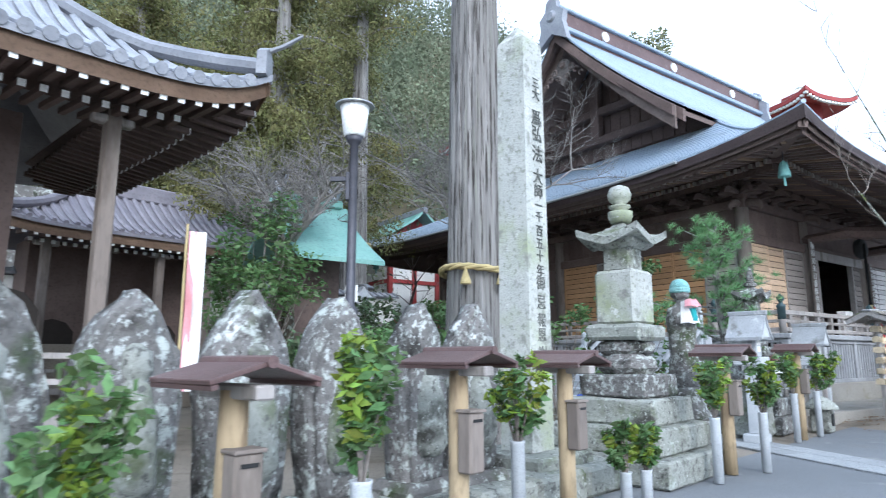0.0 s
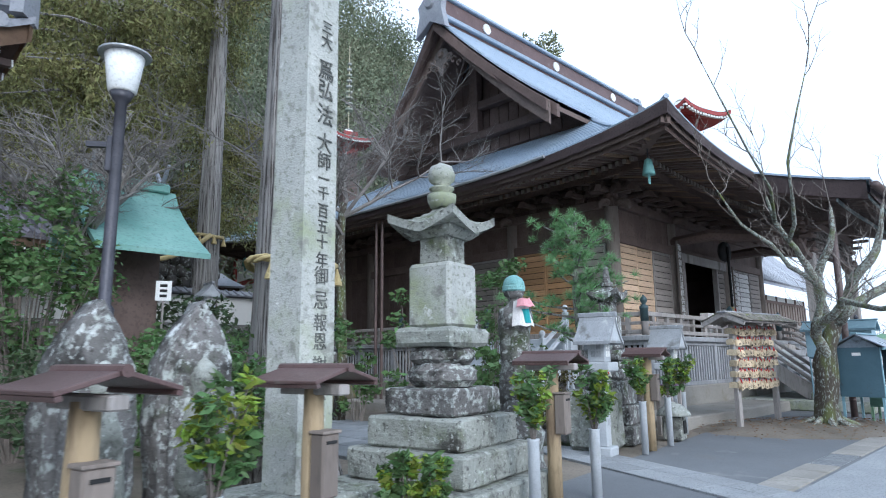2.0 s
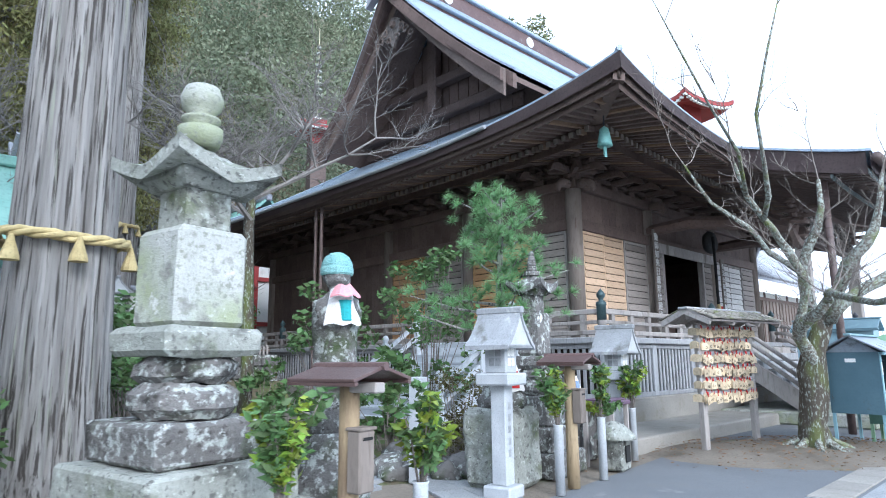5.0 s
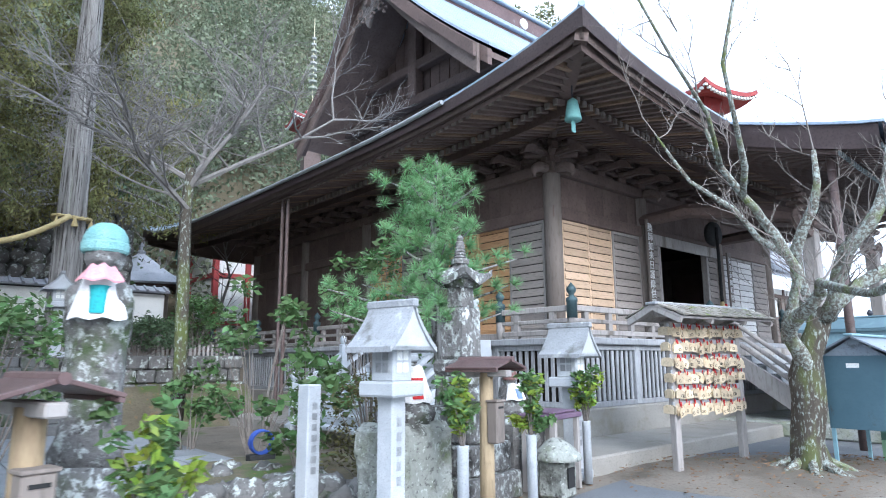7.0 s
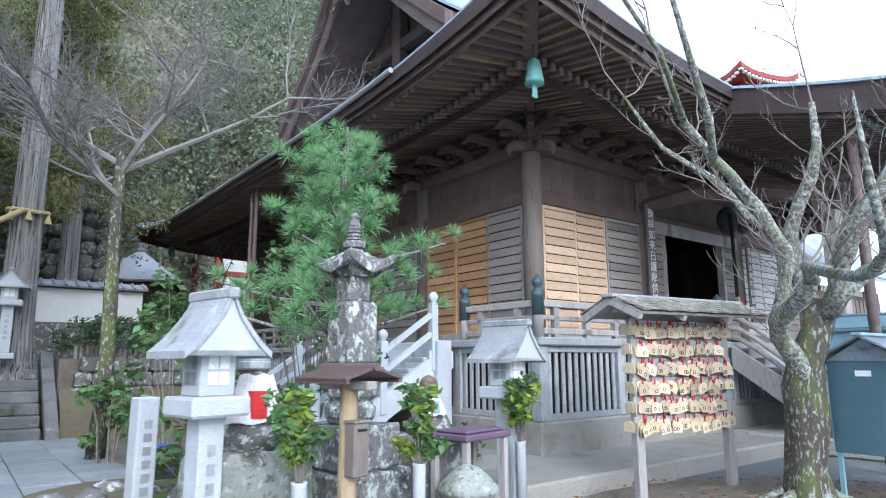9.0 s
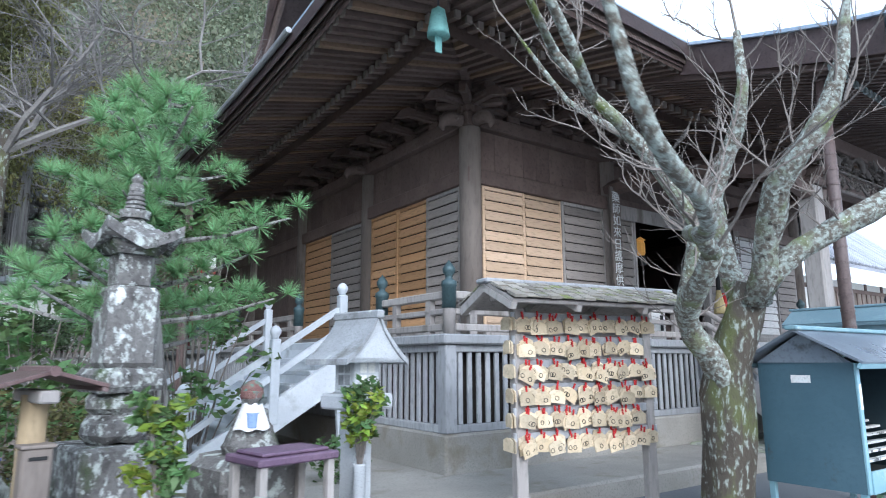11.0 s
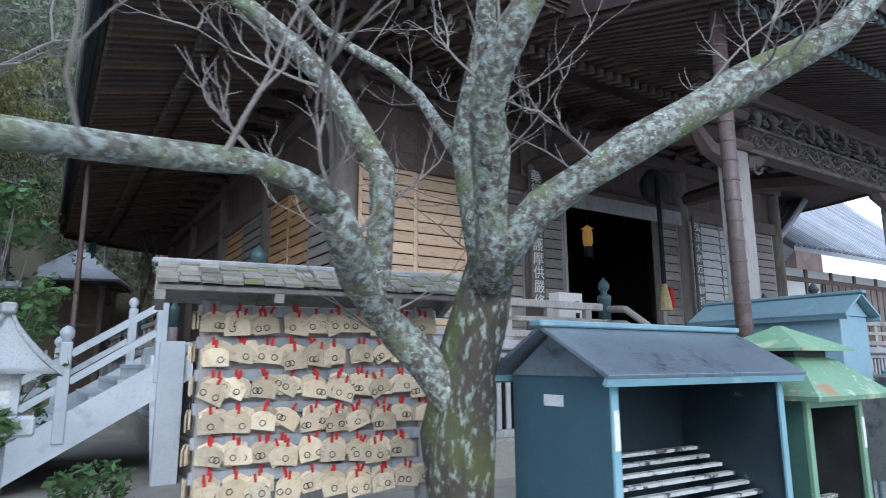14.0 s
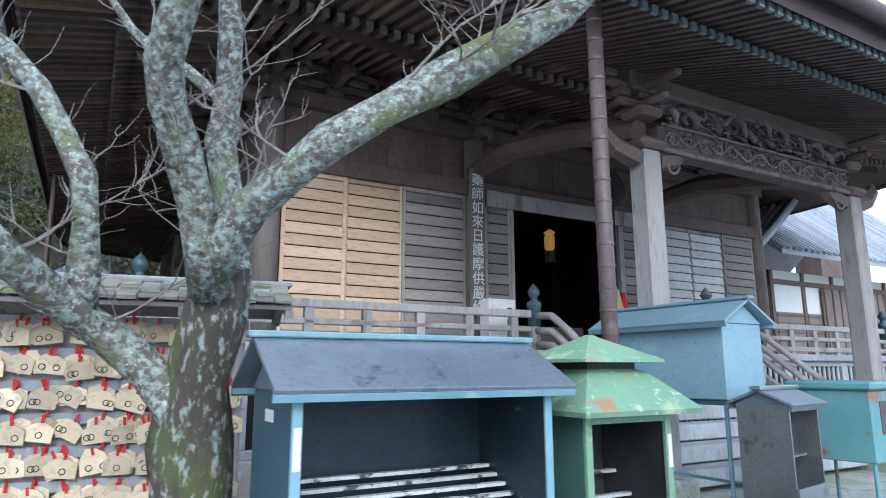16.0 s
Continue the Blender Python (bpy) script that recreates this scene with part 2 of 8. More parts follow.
    "greeniron": surf("green_painted_steel", (0.055, 0.12, 0.095), (0.085, 0.17, 0.135), 0.5, 0, 1.5, 30, 0.1, spots=(((0.25, 0.16, 0.08), 0.62, 0.7, 4.0),), dark=(0.060, 0.125, 0.099)),
    "palegreen": surf("pale_green_steel", (0.15, 0.27, 0.17), (0.22, 0.35, 0.225), 0.55, 0, 1.5, 30, 0.1, spots=(((0.5, 0.55, 0.35), 0.57, 0.7, 2.0), ((0.33, 0.19, 0.1), 0.6, 0.68, 3.0), ((0.42, 0.47, 0.36), 0.6, 0.66, 11.0)), dark=(0.163, 0.273, 0.174)),
    # dark sheet lightened to blue-grey, with the sky's reflection in the colour
    "slate": surf("sky_sheen_roof_sheet", (0.14, 0.168, 0.205), (0.2, 0.23, 0.265), 0.3, 0.15, 1.5, 30, 0.08, spots=(((0.3, 0.3, 0.28), 0.66, 0.72, 6.0), ((0.22, 0.27, 0.31), 0.55, 0.75, 1.6), ((0.05, 0.055, 0.06), 0.6, 0.7, 4.0)), spec=0.6),
    "steel": surf("stainless_steel", (0.4, 0.405, 0.4), (0.52, 0.525, 0.515), 0.32, 0.9, 2, 40, 0.05, spots=(((0.12, 0.11, 0.09), 0.6, 0.75, 3.0),)),
    "darkmetal": surf("dark_metal", (0.03, 0.03, 0.03), (0.06, 0.06, 0.06), 0.7, 0.2, 3, 30, 0.1),
    "waxbar": surf("waxy_steel_bar", (0.55, 0.55, 0.53), (0.75, 0.75, 0.72), 0.5, 0.2, 6, 50, 0.3, spots=(((0.08, 0.08, 0.08), 0.55, 0.6, 9.0),)),
    "bronze": surf("blue_patina_bronze", (0.05, 0.085, 0.095), (0.085, 0.13, 0.14), 0.5, 0.3, 4, 30, 0.1),
    "verdbronze": surf("verdigris_bronze", (0.16, 0.36, 0.34), (0.24, 0.46, 0.43), 0.6, 0.2, 4, 30, 0.1),
    "iron": surf("dark_painted_iron", (0.045, 0.045, 0.055), (0.08, 0.08, 0.095), 0.45, 0.2, 3, 30, 0.08),
    "pipe": surf("brown_downpipe", (0.09, 0.062, 0.056), (0.14, 0.102, 0.094), 0.45, 0, 2, 30, 0.1, spots=(((0.22, 0.2, 0.2), 0.62, 0.78, 3.0),)),
    "ink": plain("black_ink", (0.02, 0.02, 0.02), 0.8),
    "incised": surf("worn_black_paint", (0.04, 0.042, 0.04), (0.17, 0.175, 0.16), 0.9, 0, 6, 40, 0.2),
    "darkred": surf("faded_red_wool", (0.16, 0.07, 0.065), (0.2, 0.13, 0.11), 0.95, 0, 8, 60, 0.6, spots=(((0.12, 0.2, 0.16), 0.55, 0.6, 9.0),)),
    "white": plain("white_paint", (0.8, 0.8, 0.78), 0.6),
    "red": plain("red_cloth", (0.5, 0.03, 0.03), 0.9),
    "teal": plain("teal_cloth", (0.05, 0.38, 0.4), 0.9),
    "cloth": surf("white_cloth", (0.7, 0.68, 0.66), (0.8, 0.78, 0.76), 0.95, 0, 5, 60, 0.3),
    "bluecloth": plain("blue_print_cloth", (0.25, 0.35, 0.55), 0.9),
    "bluehose": plain("blue_rubber", (0.05, 0.1, 0.4), 0.5),
    "pink": plain("pink_cloth", (0.75, 0.35, 0.38), 0.9),
    "knit": surf("knitted_teal_wool", (0.2, 0.42, 0.42), (0.3, 0.52, 0.5), 0.95, 0, 8, 80, 0.8),
    "rope": surf("straw_rope", (0.42, 0.33, 0.15), (0.55, 0.45, 0.23), 0.9, 0, 5, 40, 0.8),
    "emawood": surf("votive_plaque_wood", (0.52, 0.405, 0.255), (0.67, 0.56, 0.4), 0.65, 0, 3, 25, 0.1, vary=0.3),
    # near-black stand-in for the shade of rooms, gaps and hollows
    "shadeblack": plain("near_black_shade", (0.03, 0.024, 0.02), 0.9),
    "lampglass": surf("frosted_glass", (0.75, 0.76, 0.75), (0.8, 0.81, 0.8), 0.3, 0, 3, 30, 0.0),
    "paper": plain("window_paper", (0.75, 0.75, 0.72), 0.9),
    "gold": plain("gilt_lantern", (0.6, 0.3, 0.07), 0.4, 0.0, 0.22),
    "purple": surf("purple_painted_wood", (0.1, 0.06, 0.1), (0.15, 0.1, 0.14), 0.6, 0, 2, 30, 0.15),
    "steelgrey": surf("galvanised_grey", (0.3, 0.31, 0.32), (0.4, 0.41, 0.42), 0.5, 0.4, 2, 40, 0.1),
    "mossbark": surf("mossy_bark_shingle", (0.2, 0.18, 0.15), (0.3, 0.28, 0.24), 0.95, 0, 3, 25, 0.6, spots=(((0.13, 0.15, 0.05), 0.52, 0.64, 2.5),), vary=0.3),
    "paleiron": surf("chipped_light_blue_steel", (0.16, 0.29, 0.34), (0.24, 0.38, 0.43), 0.5, 0, 2, 30, 0.1, spots=(((0.45, 0.5, 0.5), 0.6, 0.72, 3.0),), dark=(0.176, 0.295, 0.339)),
    "greenblue": surf("rusty_teal_steel", (0.12, 0.27, 0.28), (0.17, 0.34, 0.34), 0.5, 0, 1.5, 30, 0.1, spots=(((0.25, 0.13, 0.07), 0.58, 0.66, 2.5),), dark=(0.128, 0.268, 0.273)),
    "bluepave": surf("blue_grey_slabs", (0.22, 0.235, 0.25), (0.3, 0.31, 0.325), 0.8, 0, 1.2, 40, 0.3, spots=(((0.14, 0.15, 0.15), 0.58, 0.7, 1.5),), vary=0.15),
    "darkslab": surf("dark_step_stone", (0.13, 0.13, 0.13), (0.2, 0.2, 0.195), 0.88, 0, 1.5, 30, 0.5, spots=(MOSS, ((0.32, 0.33, 0.3), 0.62, 0.7, 4.0))),
    "mossground": surf("mossy_soil", (0.1, 0.085, 0.055), (0.17, 0.145, 0.095), 0.95, 0, 1.0, 25, 0.7, spots=(((0.075, 0.11, 0.03), 0.48, 0.6, 1.1), ((0.2, 0.12, 0.06), 0.6, 0.7, 6.0))),
    "olive": surf("olive_brown_leaves", (0.09, 0.09, 0.035), (0.15, 0.13, 0.05), 0.6, 0, 3, 30, 0.0, leaf=0.45),
    "paleleaf": surf("pale_olive_leaves", (0.16, 0.17, 0.09), (0.24, 0.25, 0.14), 0.7, 0, 1, 8, 0.0, leaf=0.4),
    "greyplate": surf("grey_violet_roof_sheet", (0.16, 0.15, 0.175), (0.24, 0.225, 0.25), 0.5, 0.0, 1.5, 20, 0.15),
    "deadleaf": surf("dry_leaves", (0.16, 0.09, 0.05), (0.24, 0.15, 0.08), 0.9, 0, 5, 30, 0.0),
    "tanold": surf("brown_stained_wood", (0.2, 0.13, 0.085), (0.28, 0.19, 0.13), 0.75, 0, 1.5, 16, 0.25),
    "gilt": surf("dull_gilt_metal", (0.5, 0.45, 0.3), (0.62, 0.57, 0.4), 0.45, 0.2, 3, 30, 0.1),
    "palertile": surf("pale_clay_tile", (0.3, 0.31, 0.34), (0.42, 0.43, 0.46), 0.45, 0, 1.5, 20, 0.2, vary=0.2),
    "bamboo": surf("bamboo", (0.4, 0.32, 0.16), (0.52, 0.42, 0.22), 0.5, 0, 3, 20, 0.1, stretch=(1, 1, 0.3)),
}

# ---- mesh helpers ----


def thing(name, m, label, category, group="", kind=""):
    ob = new(name)
    ob.matrix_world = m
    return tagged(ob, label, category, group, kind)


def part(name, bm, material, parent=None, label="", smooth=False):
    """Links a bmesh as one mesh object under a thing or a part."""
    me = bpy.data.meshes.new(name)
    if smooth:
        for f in bm.faces:
            f.smooth = True
    bm.to_mesh(me)
    bm.free()
    me.materials.append(M[material])
    ob = new(name, me)
    if parent is not None:
        ob.parent = parent
    if label:
        ob["label"] = label
    return ob


def solo(name, bm, material, m, label, category, group="", kind="", smooth=False):
    ob = part(name, bm, material, None, "", smooth)
    ob.matrix_world = m
    return tagged(ob, label, category, group, kind)


def again(name, me, parent, m):
    """One more object on a mesh that is already there."""
    ob = new(name, me)
    ob.parent = parent
    ob.matrix_basis = m
    return ob


def soup(name, verts, faces, material, parent=None, label=""):
    me = bpy.data.meshes.new(name)
    me.from_pydata(verts, [], faces)
    me.materials.append(M[material])
    ob = new(name, me)
    if parent is not None:
        ob.parent = parent
    if label:
        ob["label"] = label
    return ob


def box(x0, x1, y0, y1, z0, z1, bm=None, bev=0.0, turn=None):
    bm = bm or bmesh.new()
    m = Matrix.Translation(((x0 + x1) / 2, (y0 + y1) / 2, (z0 + z1) / 2)) @ Matrix.Diagonal((x1 - x0, y1 - y0, z1 - z0, 1))
    if turn is not None:
        m = turn @ m
    vs = bmesh.ops.create_cube(bm, size=1, matrix=m)["verts"]
    if bev:
        es = list({e for v in vs for e in v.link_edges})
        bmesh.ops.bevel(bm, geom=es, offset=bev, segments=1, affect="EDGES", profile=0.5)
    return bm


def rod(p0, p1, r0, r1=None, n=8, bm=None, caps=True):
    bm = bm or bmesh.new()
    p0, p1 = Vector(p0), Vector(p1)
    r1 = r0 if r1 is None else r1
    q = (p1 - p0).to_track_quat("Z", "Y")
    rings = []
    for p, r in ((p0, r0), (p1, r1)):
        rings.append([bm.verts.new(p + q @ Vector((r * math.cos(2 * math.pi * i / n), r * math.sin(2 * math.pi * i / n), 0))) for i in range(n)])
    for i in range(n):
        j = (i + 1) % n
        bm.faces.new((rings[0][i], rings[0][j], rings[1][j], rings[1][i]))
    if caps:
        bm.faces.new(rings[0][::-1])
        bm.faces.new(rings[1])
    return bm


def tube(pts, radii, n=8, bm=None, wob=0.0):
    """A bent tapered tube through points."""
    bm = bm or bmesh.new()
    pts = [Vector(p) for p in pts]
    prev = None
    side = None
    for k, (p, r) in enumerate(zip(pts, radii)):
        d = (pts[min(k + 1, len(pts) - 1)] - pts[max(k - 1, 0)]).normalized()
        if side is None:
            side = d.orthogonal().normalized()
        side = (side - d * side.dot(d)).normalized()
        up = d.cross(side)
        ring = []
        for i in range(n):
            a = 2 * math.pi * i / n
            rr = r * (1 + wob * noise.noise(p * 3 + Vector((math.cos(a), math.sin(a), 0)) * 1.7))
            ring.append(bm.verts.new(p + side * (rr * math.cos(a)) + up * (rr * math.sin(a))))
        if prev:
            for i in range(n):
                j = (i + 1) % n
                bm.faces.new((prev[i], prev[j], ring[j], ring[i]))
        else:
            bm.faces.new(ring[::-1])
        prev = ring
    bm.faces.new(prev)
    return bm


def lathe(prof, n=12, bm=None, at=(0, 0, 0), square=False, spin=0.0):
    """A turned body from (radius, height) pairs; with square the rings are squares of half-width radius."""
    bm = bm or bmesh.new()
    if square:
        n, spin = 4, spin + math.pi / 4
    prev = None
    for r, z in prof:
        rr = r * (math.sqrt(2) if square else 1)
        ring = [bm.verts.new((at[0] + rr * math.cos(spin + 2 * math.pi * i / n), at[1] + rr * math.sin(spin + 2 * math.pi * i / n), at[2] + z)) for i in range(n)]
        if prev:
            for i in range(n):
                j = (i + 1) % n
                bm.faces.new((prev[i], prev[j], ring[j], ring[i]))
        else:
            bm.faces.new(ring[::-1])
        prev = ring
    bm.faces.new(prev)
    return bm


def prism(poly, y0, y1, bm=None, m=None):
    """A polygon in x and z pushed along y."""
    bm = bm or bmesh.new()
    a = [bm.verts.new((x, y0, z)) for x, z in poly]
    b = [bm.verts.new((x, y1, z)) for x, z in poly]
    n = len(poly)
    bm.faces.new(a)
    bm.faces.new(b[::-1])
    for i in range(n):
        j = (i + 1) % n
        bm.faces.new((a[j], a[i], b[i], b[j]))
    bmesh.ops.recalc_face_normals(bm, faces=bm.faces)
    if m is not None:
        bmesh.ops.transform(bm, matrix=m, verts=a + b)
    return bm


def sheet(grid, thick=0.0, bm=None):
    """A surface through rows of points, with thickness downwards."""
    bm = bm or bmesh.new()
    layers = []
    for dz in (0.0, -thick) if thick else (0.0,):
        layers.append([[bm.verts.new((p[0], p[1], p[2] + dz)) for p in row] for row in grid])
    for k, vs in enumerate(layers):
        for i in range(len(vs) - 1):
            for j in range(len(vs[0]) - 1):
                q = (vs[i][j], vs[i][j + 1], vs[i + 1][j + 1], vs[i + 1][j])
                bm.faces.new(q if k == 0 else q[::-1])
    if thick:
        a, b = layers
        edge = lambda L: L[0][:] + [r[-1] for r in L[1:]] + L[-1][-2::-1] + [r[0] for r in L[-2:0:-1]]
        ea, eb = edge(a), edge(b)
        for i in range(len(ea)):
            j = (i + 1) % len(ea)
            bm.faces.new((ea[j], ea[i], eb[i], eb[j]))
    bmesh.ops.recalc_face_normals(bm, faces=bm.faces)
    return bm


def rough(bm, amount, scale=3.0, cuts=2, seed=0.0):
    """Subdivides and roughens a body as hewn or worn stone."""
    bmesh.ops.subdivide_edges(bm, edges=bm.edges, cuts=cuts, use_grid_fill=True)
    bm.normal_update()
    for v in bm.verts:
        p = v.co * scale + Vector((seed * 7.3, seed * 3.1, seed))
        v.co += v.normal * (amount * (noise.noise(p) + 0.5 * noise.noise(p * 2.7)))
    return bm


def leaves(name, spots, per, size, material, parent, label="", spread=0.25, seed=1, flat=0.5, aspect=0.45):
    """Leaves as small folded quads strewn round the given (point, radius) spots."""
    rng = np.random.default_rng(seed)
    V, F = [], []
    for (c, rad) in spots:
        d = rng.normal(size=(per, 3))
        d /= np.linalg.norm(d, axis=1)[:, None]
        d *= (rng.random(per) ** 0.45)[:, None] * rad
        d[:, 2] *= 0.8
        ctr = np.array(c) + d
        a = rng.normal(size=(per, 3))
        a[:, 2] *= flat
        a /= np.linalg.norm(a, axis=1)[:, None]
        b = np.cross(a, rng.normal(size=(per, 3)))
        b /= np.linalg.norm(b, axis=1)[:, None]
        s = size * (0.6 + 0.8 * rng.random(per))[:, None]
        k = len(V)
        quad = np.stack([ctr - a * s, ctr + b * s * aspect, ctr + a * s, ctr - b * s * aspect], 1)
        V.extend(quad.reshape(-1, 3).tolist())
        F.extend([(k + 4 * i, k + 4 * i + 1, k + 4 * i + 2, k + 4 * i + 3) for i in range(per)])
    return soup(name, V, F, material, parent, label)


def text_mesh(body, size, thick=0.004):
    cu = bpy.data.curves.new("lettering", "FONT")
    cu.body, cu.size, cu.extrude, cu.align_x, cu.align_y = body, size, thick, "CENTER", "CENTER"
    ob = bpy.data.objects.new("lettering", cu)
    scene.collection.objects.link(ob)
    dg = bpy.context.evaluated_depsgraph_get()
    me = bpy.data.meshes.new_from_object(ob.evaluated_get(dg))
    bpy.data.objects.remove(ob)
    return me


def column_text(words, size, pitch, material, parent, m, label="painted black characters"):
    """Characters one under another, facing -y of the pose m, starting at its origin."""
    for i, ch in enumerate(words):
        me = text_mesh(ch, size)
        me.materials.append(M[material])
        ob = new("character", me)
        ob.parent = parent
        ob.matrix_basis = m @ pose(0, 0, -pitch * i, 90, 0, 0)
        ob["label"] = label


# ---- ground ----
HALL = pose(8.85, 18.2, 0, 0, 0, 36)       # local x runs along the hall's front, local y into the hall
ROWDIR = 47                                # the row of stone monuments beside the path


def hall_at(u, v, z=0.0, turn=0.0):
    return HALL @ pose(u, v, z, 0, 0, turn)


bm = bmesh.new()
sheet([[(x, y, -0.02) for x in (-1500, -60, -20, 0, 20, 60, 1500)] for y in (-1500, -60, -20, 0, 20, 60, 1500)], 0, bm)
solo("ground", bm, "dirt", Matrix(), "packed earth court reaching to the horizon", "ground", kind="structure")

# ---- temple hall ----
W = 11.5
X = 3.5                                    # the rear bays reach this much further back
D = W + X
E0 = 3.5
DG = 4.9


def lift(s, d):
    return 0.68 * min(1, abs(s)) ** 4.5 * max(0, 1 - d / 5.5) ** 1.3


def roof_z(d):
    return 6.35 + 0.40 * d + 0.040 * d * d


hall = thing("temple_hall", HALL, "large dark timber temple hall with curved blue-grey copper roof", "temple")
half = W / 2 + E0
mid = W / 2


def eave_span(turn, d, x):
    """Both ends of an eave's line and its offset, at d metres in from the edge; x is the reach of the rear bays there."""
    r = half - d
    return {0: (-r, r, -r), 180: (-r, r, -r - x), -90: (-r - x, r, -r), 90: (-r, r + x, -r)}[turn]


def slope(turn, lower, N=44, K=14):
    """One face of the roof: rows from its eave up."""
    rows = []
    d0, d1 = (0, DG) if lower else (DG - 0.25, half)
    for k in range(K + 1):
        d = d0 + (d1 - d0) * k / K
        if lower:
            lo, hi, q = eave_span(turn, d, X * (1 - d / DG))
        else:
            hi = mid + 0.8 + 0.75 * (d - DG) / (half - DG)
            lo, q = -hi, -half + d
        row = []
        for i in range(N + 1):
            s = -1 + 2 * i / N
            z = roof_z(d) + lift(s * (half - d if lower else hi) / half, d) + (0 if lower else 0.16)
            row.append((lo + (hi - lo) * i / N, q, z))
        rows.append(row)
    return rows


def spun(rows, turn):
    m = Matrix.Translation((mid, mid, 0)) @ pose(0, 0, 0, 0, 0, turn)
    return [[tuple(m @ Vector(p)) for p in row] for row in rows]


roof = part("roof", sheet(spun(slope(0, True), 0), 0.04), "copper", hall, "blue-grey standing seam copper roof", True)
for turn in (90, 180, -90):
    part("roof_slope", sheet(spun(slope(turn, True), turn), 0.04), "copper", roof)
for turn in (0, 180):
    part("upper_roof", sheet(spun(slope(turn, False), turn), 0.08), "copper", roof)
# lapped copper courses on the slopes that show
def courses(rows, parent):
    bm = bmesh.new()
    for row in rows[1:-1]:
        for a, b in zip(row[:-1], row[1:]):
            rod(a, b, 0.014, n=3, bm=bm, caps=False)
    part("roof_course", bm, "copper", parent)


for turn in (0, -90):
    courses(spun(slope(turn, True, 30, 24), turn), roof)
courses(spun(slope(0, False, 30, 24), 0), roof)
# boarded underside and dark verge of the gable overhang
for s in (-1, 1):
    for side in (-1, 1):
        grid = []
        for d in np.linspace(DG - 0.2, half, 14):
            edge = mid + 0.78 + 0.75 * (d - DG) / (half - DG)
            grid.append([(mid + s * x, mid + side * (half - d), roof_z(d) - 0.06) for x in (edge, edge - 0.5, edge - 1.4, edge - 2.2)])
        part("verge_soffit", sheet(grid, 0.16), "wood", roof)
        grid = []
        for d in np.linspace(DG - 0.22, half, 14):
            edge = mid + 0.8 + 0.75 * (d - DG) / (half - DG)
            grid.append([(mid + s * x, mid + side * (half - d), roof_z(d) + 0.0) for x in (edge + 0.03, edge - 0.12)])
        part("verge_board", sheet(grid, 0.42), "eavewood", roof)

# hips from the corners up to the gables
for sx, sy in ((-1, -1), (1, -1), (-1, 1), (1, 1)):
    pts, rad = [], []
    for k in range(12):
        d = DG * k / 11
        r = half - d
        pts.append((mid + sx * r, mid + sy * (r + (X * (1 - d / DG) if sy > 0 else 0)), roof_z(d) + lift(r / half, d) + 0.01))
        rad.append(0.06)
    part("hip_ridge", tube(pts, rad, 6), "copper", roof)

# main ridge with its cap and discs
RZ = roof_z(half) + 0.1
ridge = part("ridge", box(-1.45, W + 1.45, mid - 0.22, mid + 0.22, RZ - 0.2, RZ + 0.75, bev=0.02), "brownplate", hall, "long brown ridge box")
part("ridge_cap", box(-1.6, W + 1.6, mid - 0.34, mid + 0.34, RZ + 0.75, RZ + 0.88, bev=0.03), "copper", ridge)
part("ridge_foot", box(-1.5, W + 1.5, mid - 0.36, mid + 0.36, RZ - 0.08, RZ + 0.1, bev=0.03), "copper", ridge)
for u in (1.07, 5.65, 10.4):
    part("crest_disc", rod((u, mid - 0.22, RZ + 0.42), (u, mid - 0.27, RZ + 0.42), 0.21, n=20), "white", ridge, "round white crest")
for u, s in ((-1.62, -1), (W + 1.62, 1)):
    bm = prism([(-0.75, -0.7), (-0.55, 0.1), (-0.62, 0.5), (-0.3, 0.75), (-0.25, 1.1), (0, 1.25), (0.25, 1.1), (0.3, 0.75), (0.62, 0.5), (0.55, 0.1), (0.75, -0.7), (0, -0.25)], -0.12, 0.12, m=Matrix.Translation((u, mid, RZ)) @ pose(0, 0, 0, 0, 0, 90))
    orn = part("ridge_end_tile", bm, "tile", ridge, "carved grey ridge-end ornament")
    part("boss", rod((u + s * 0.12, mid, RZ + 0.45), (u + s * 0.2, mid, RZ + 0.45), 0.24, 0.16, 14), "tile", orn)

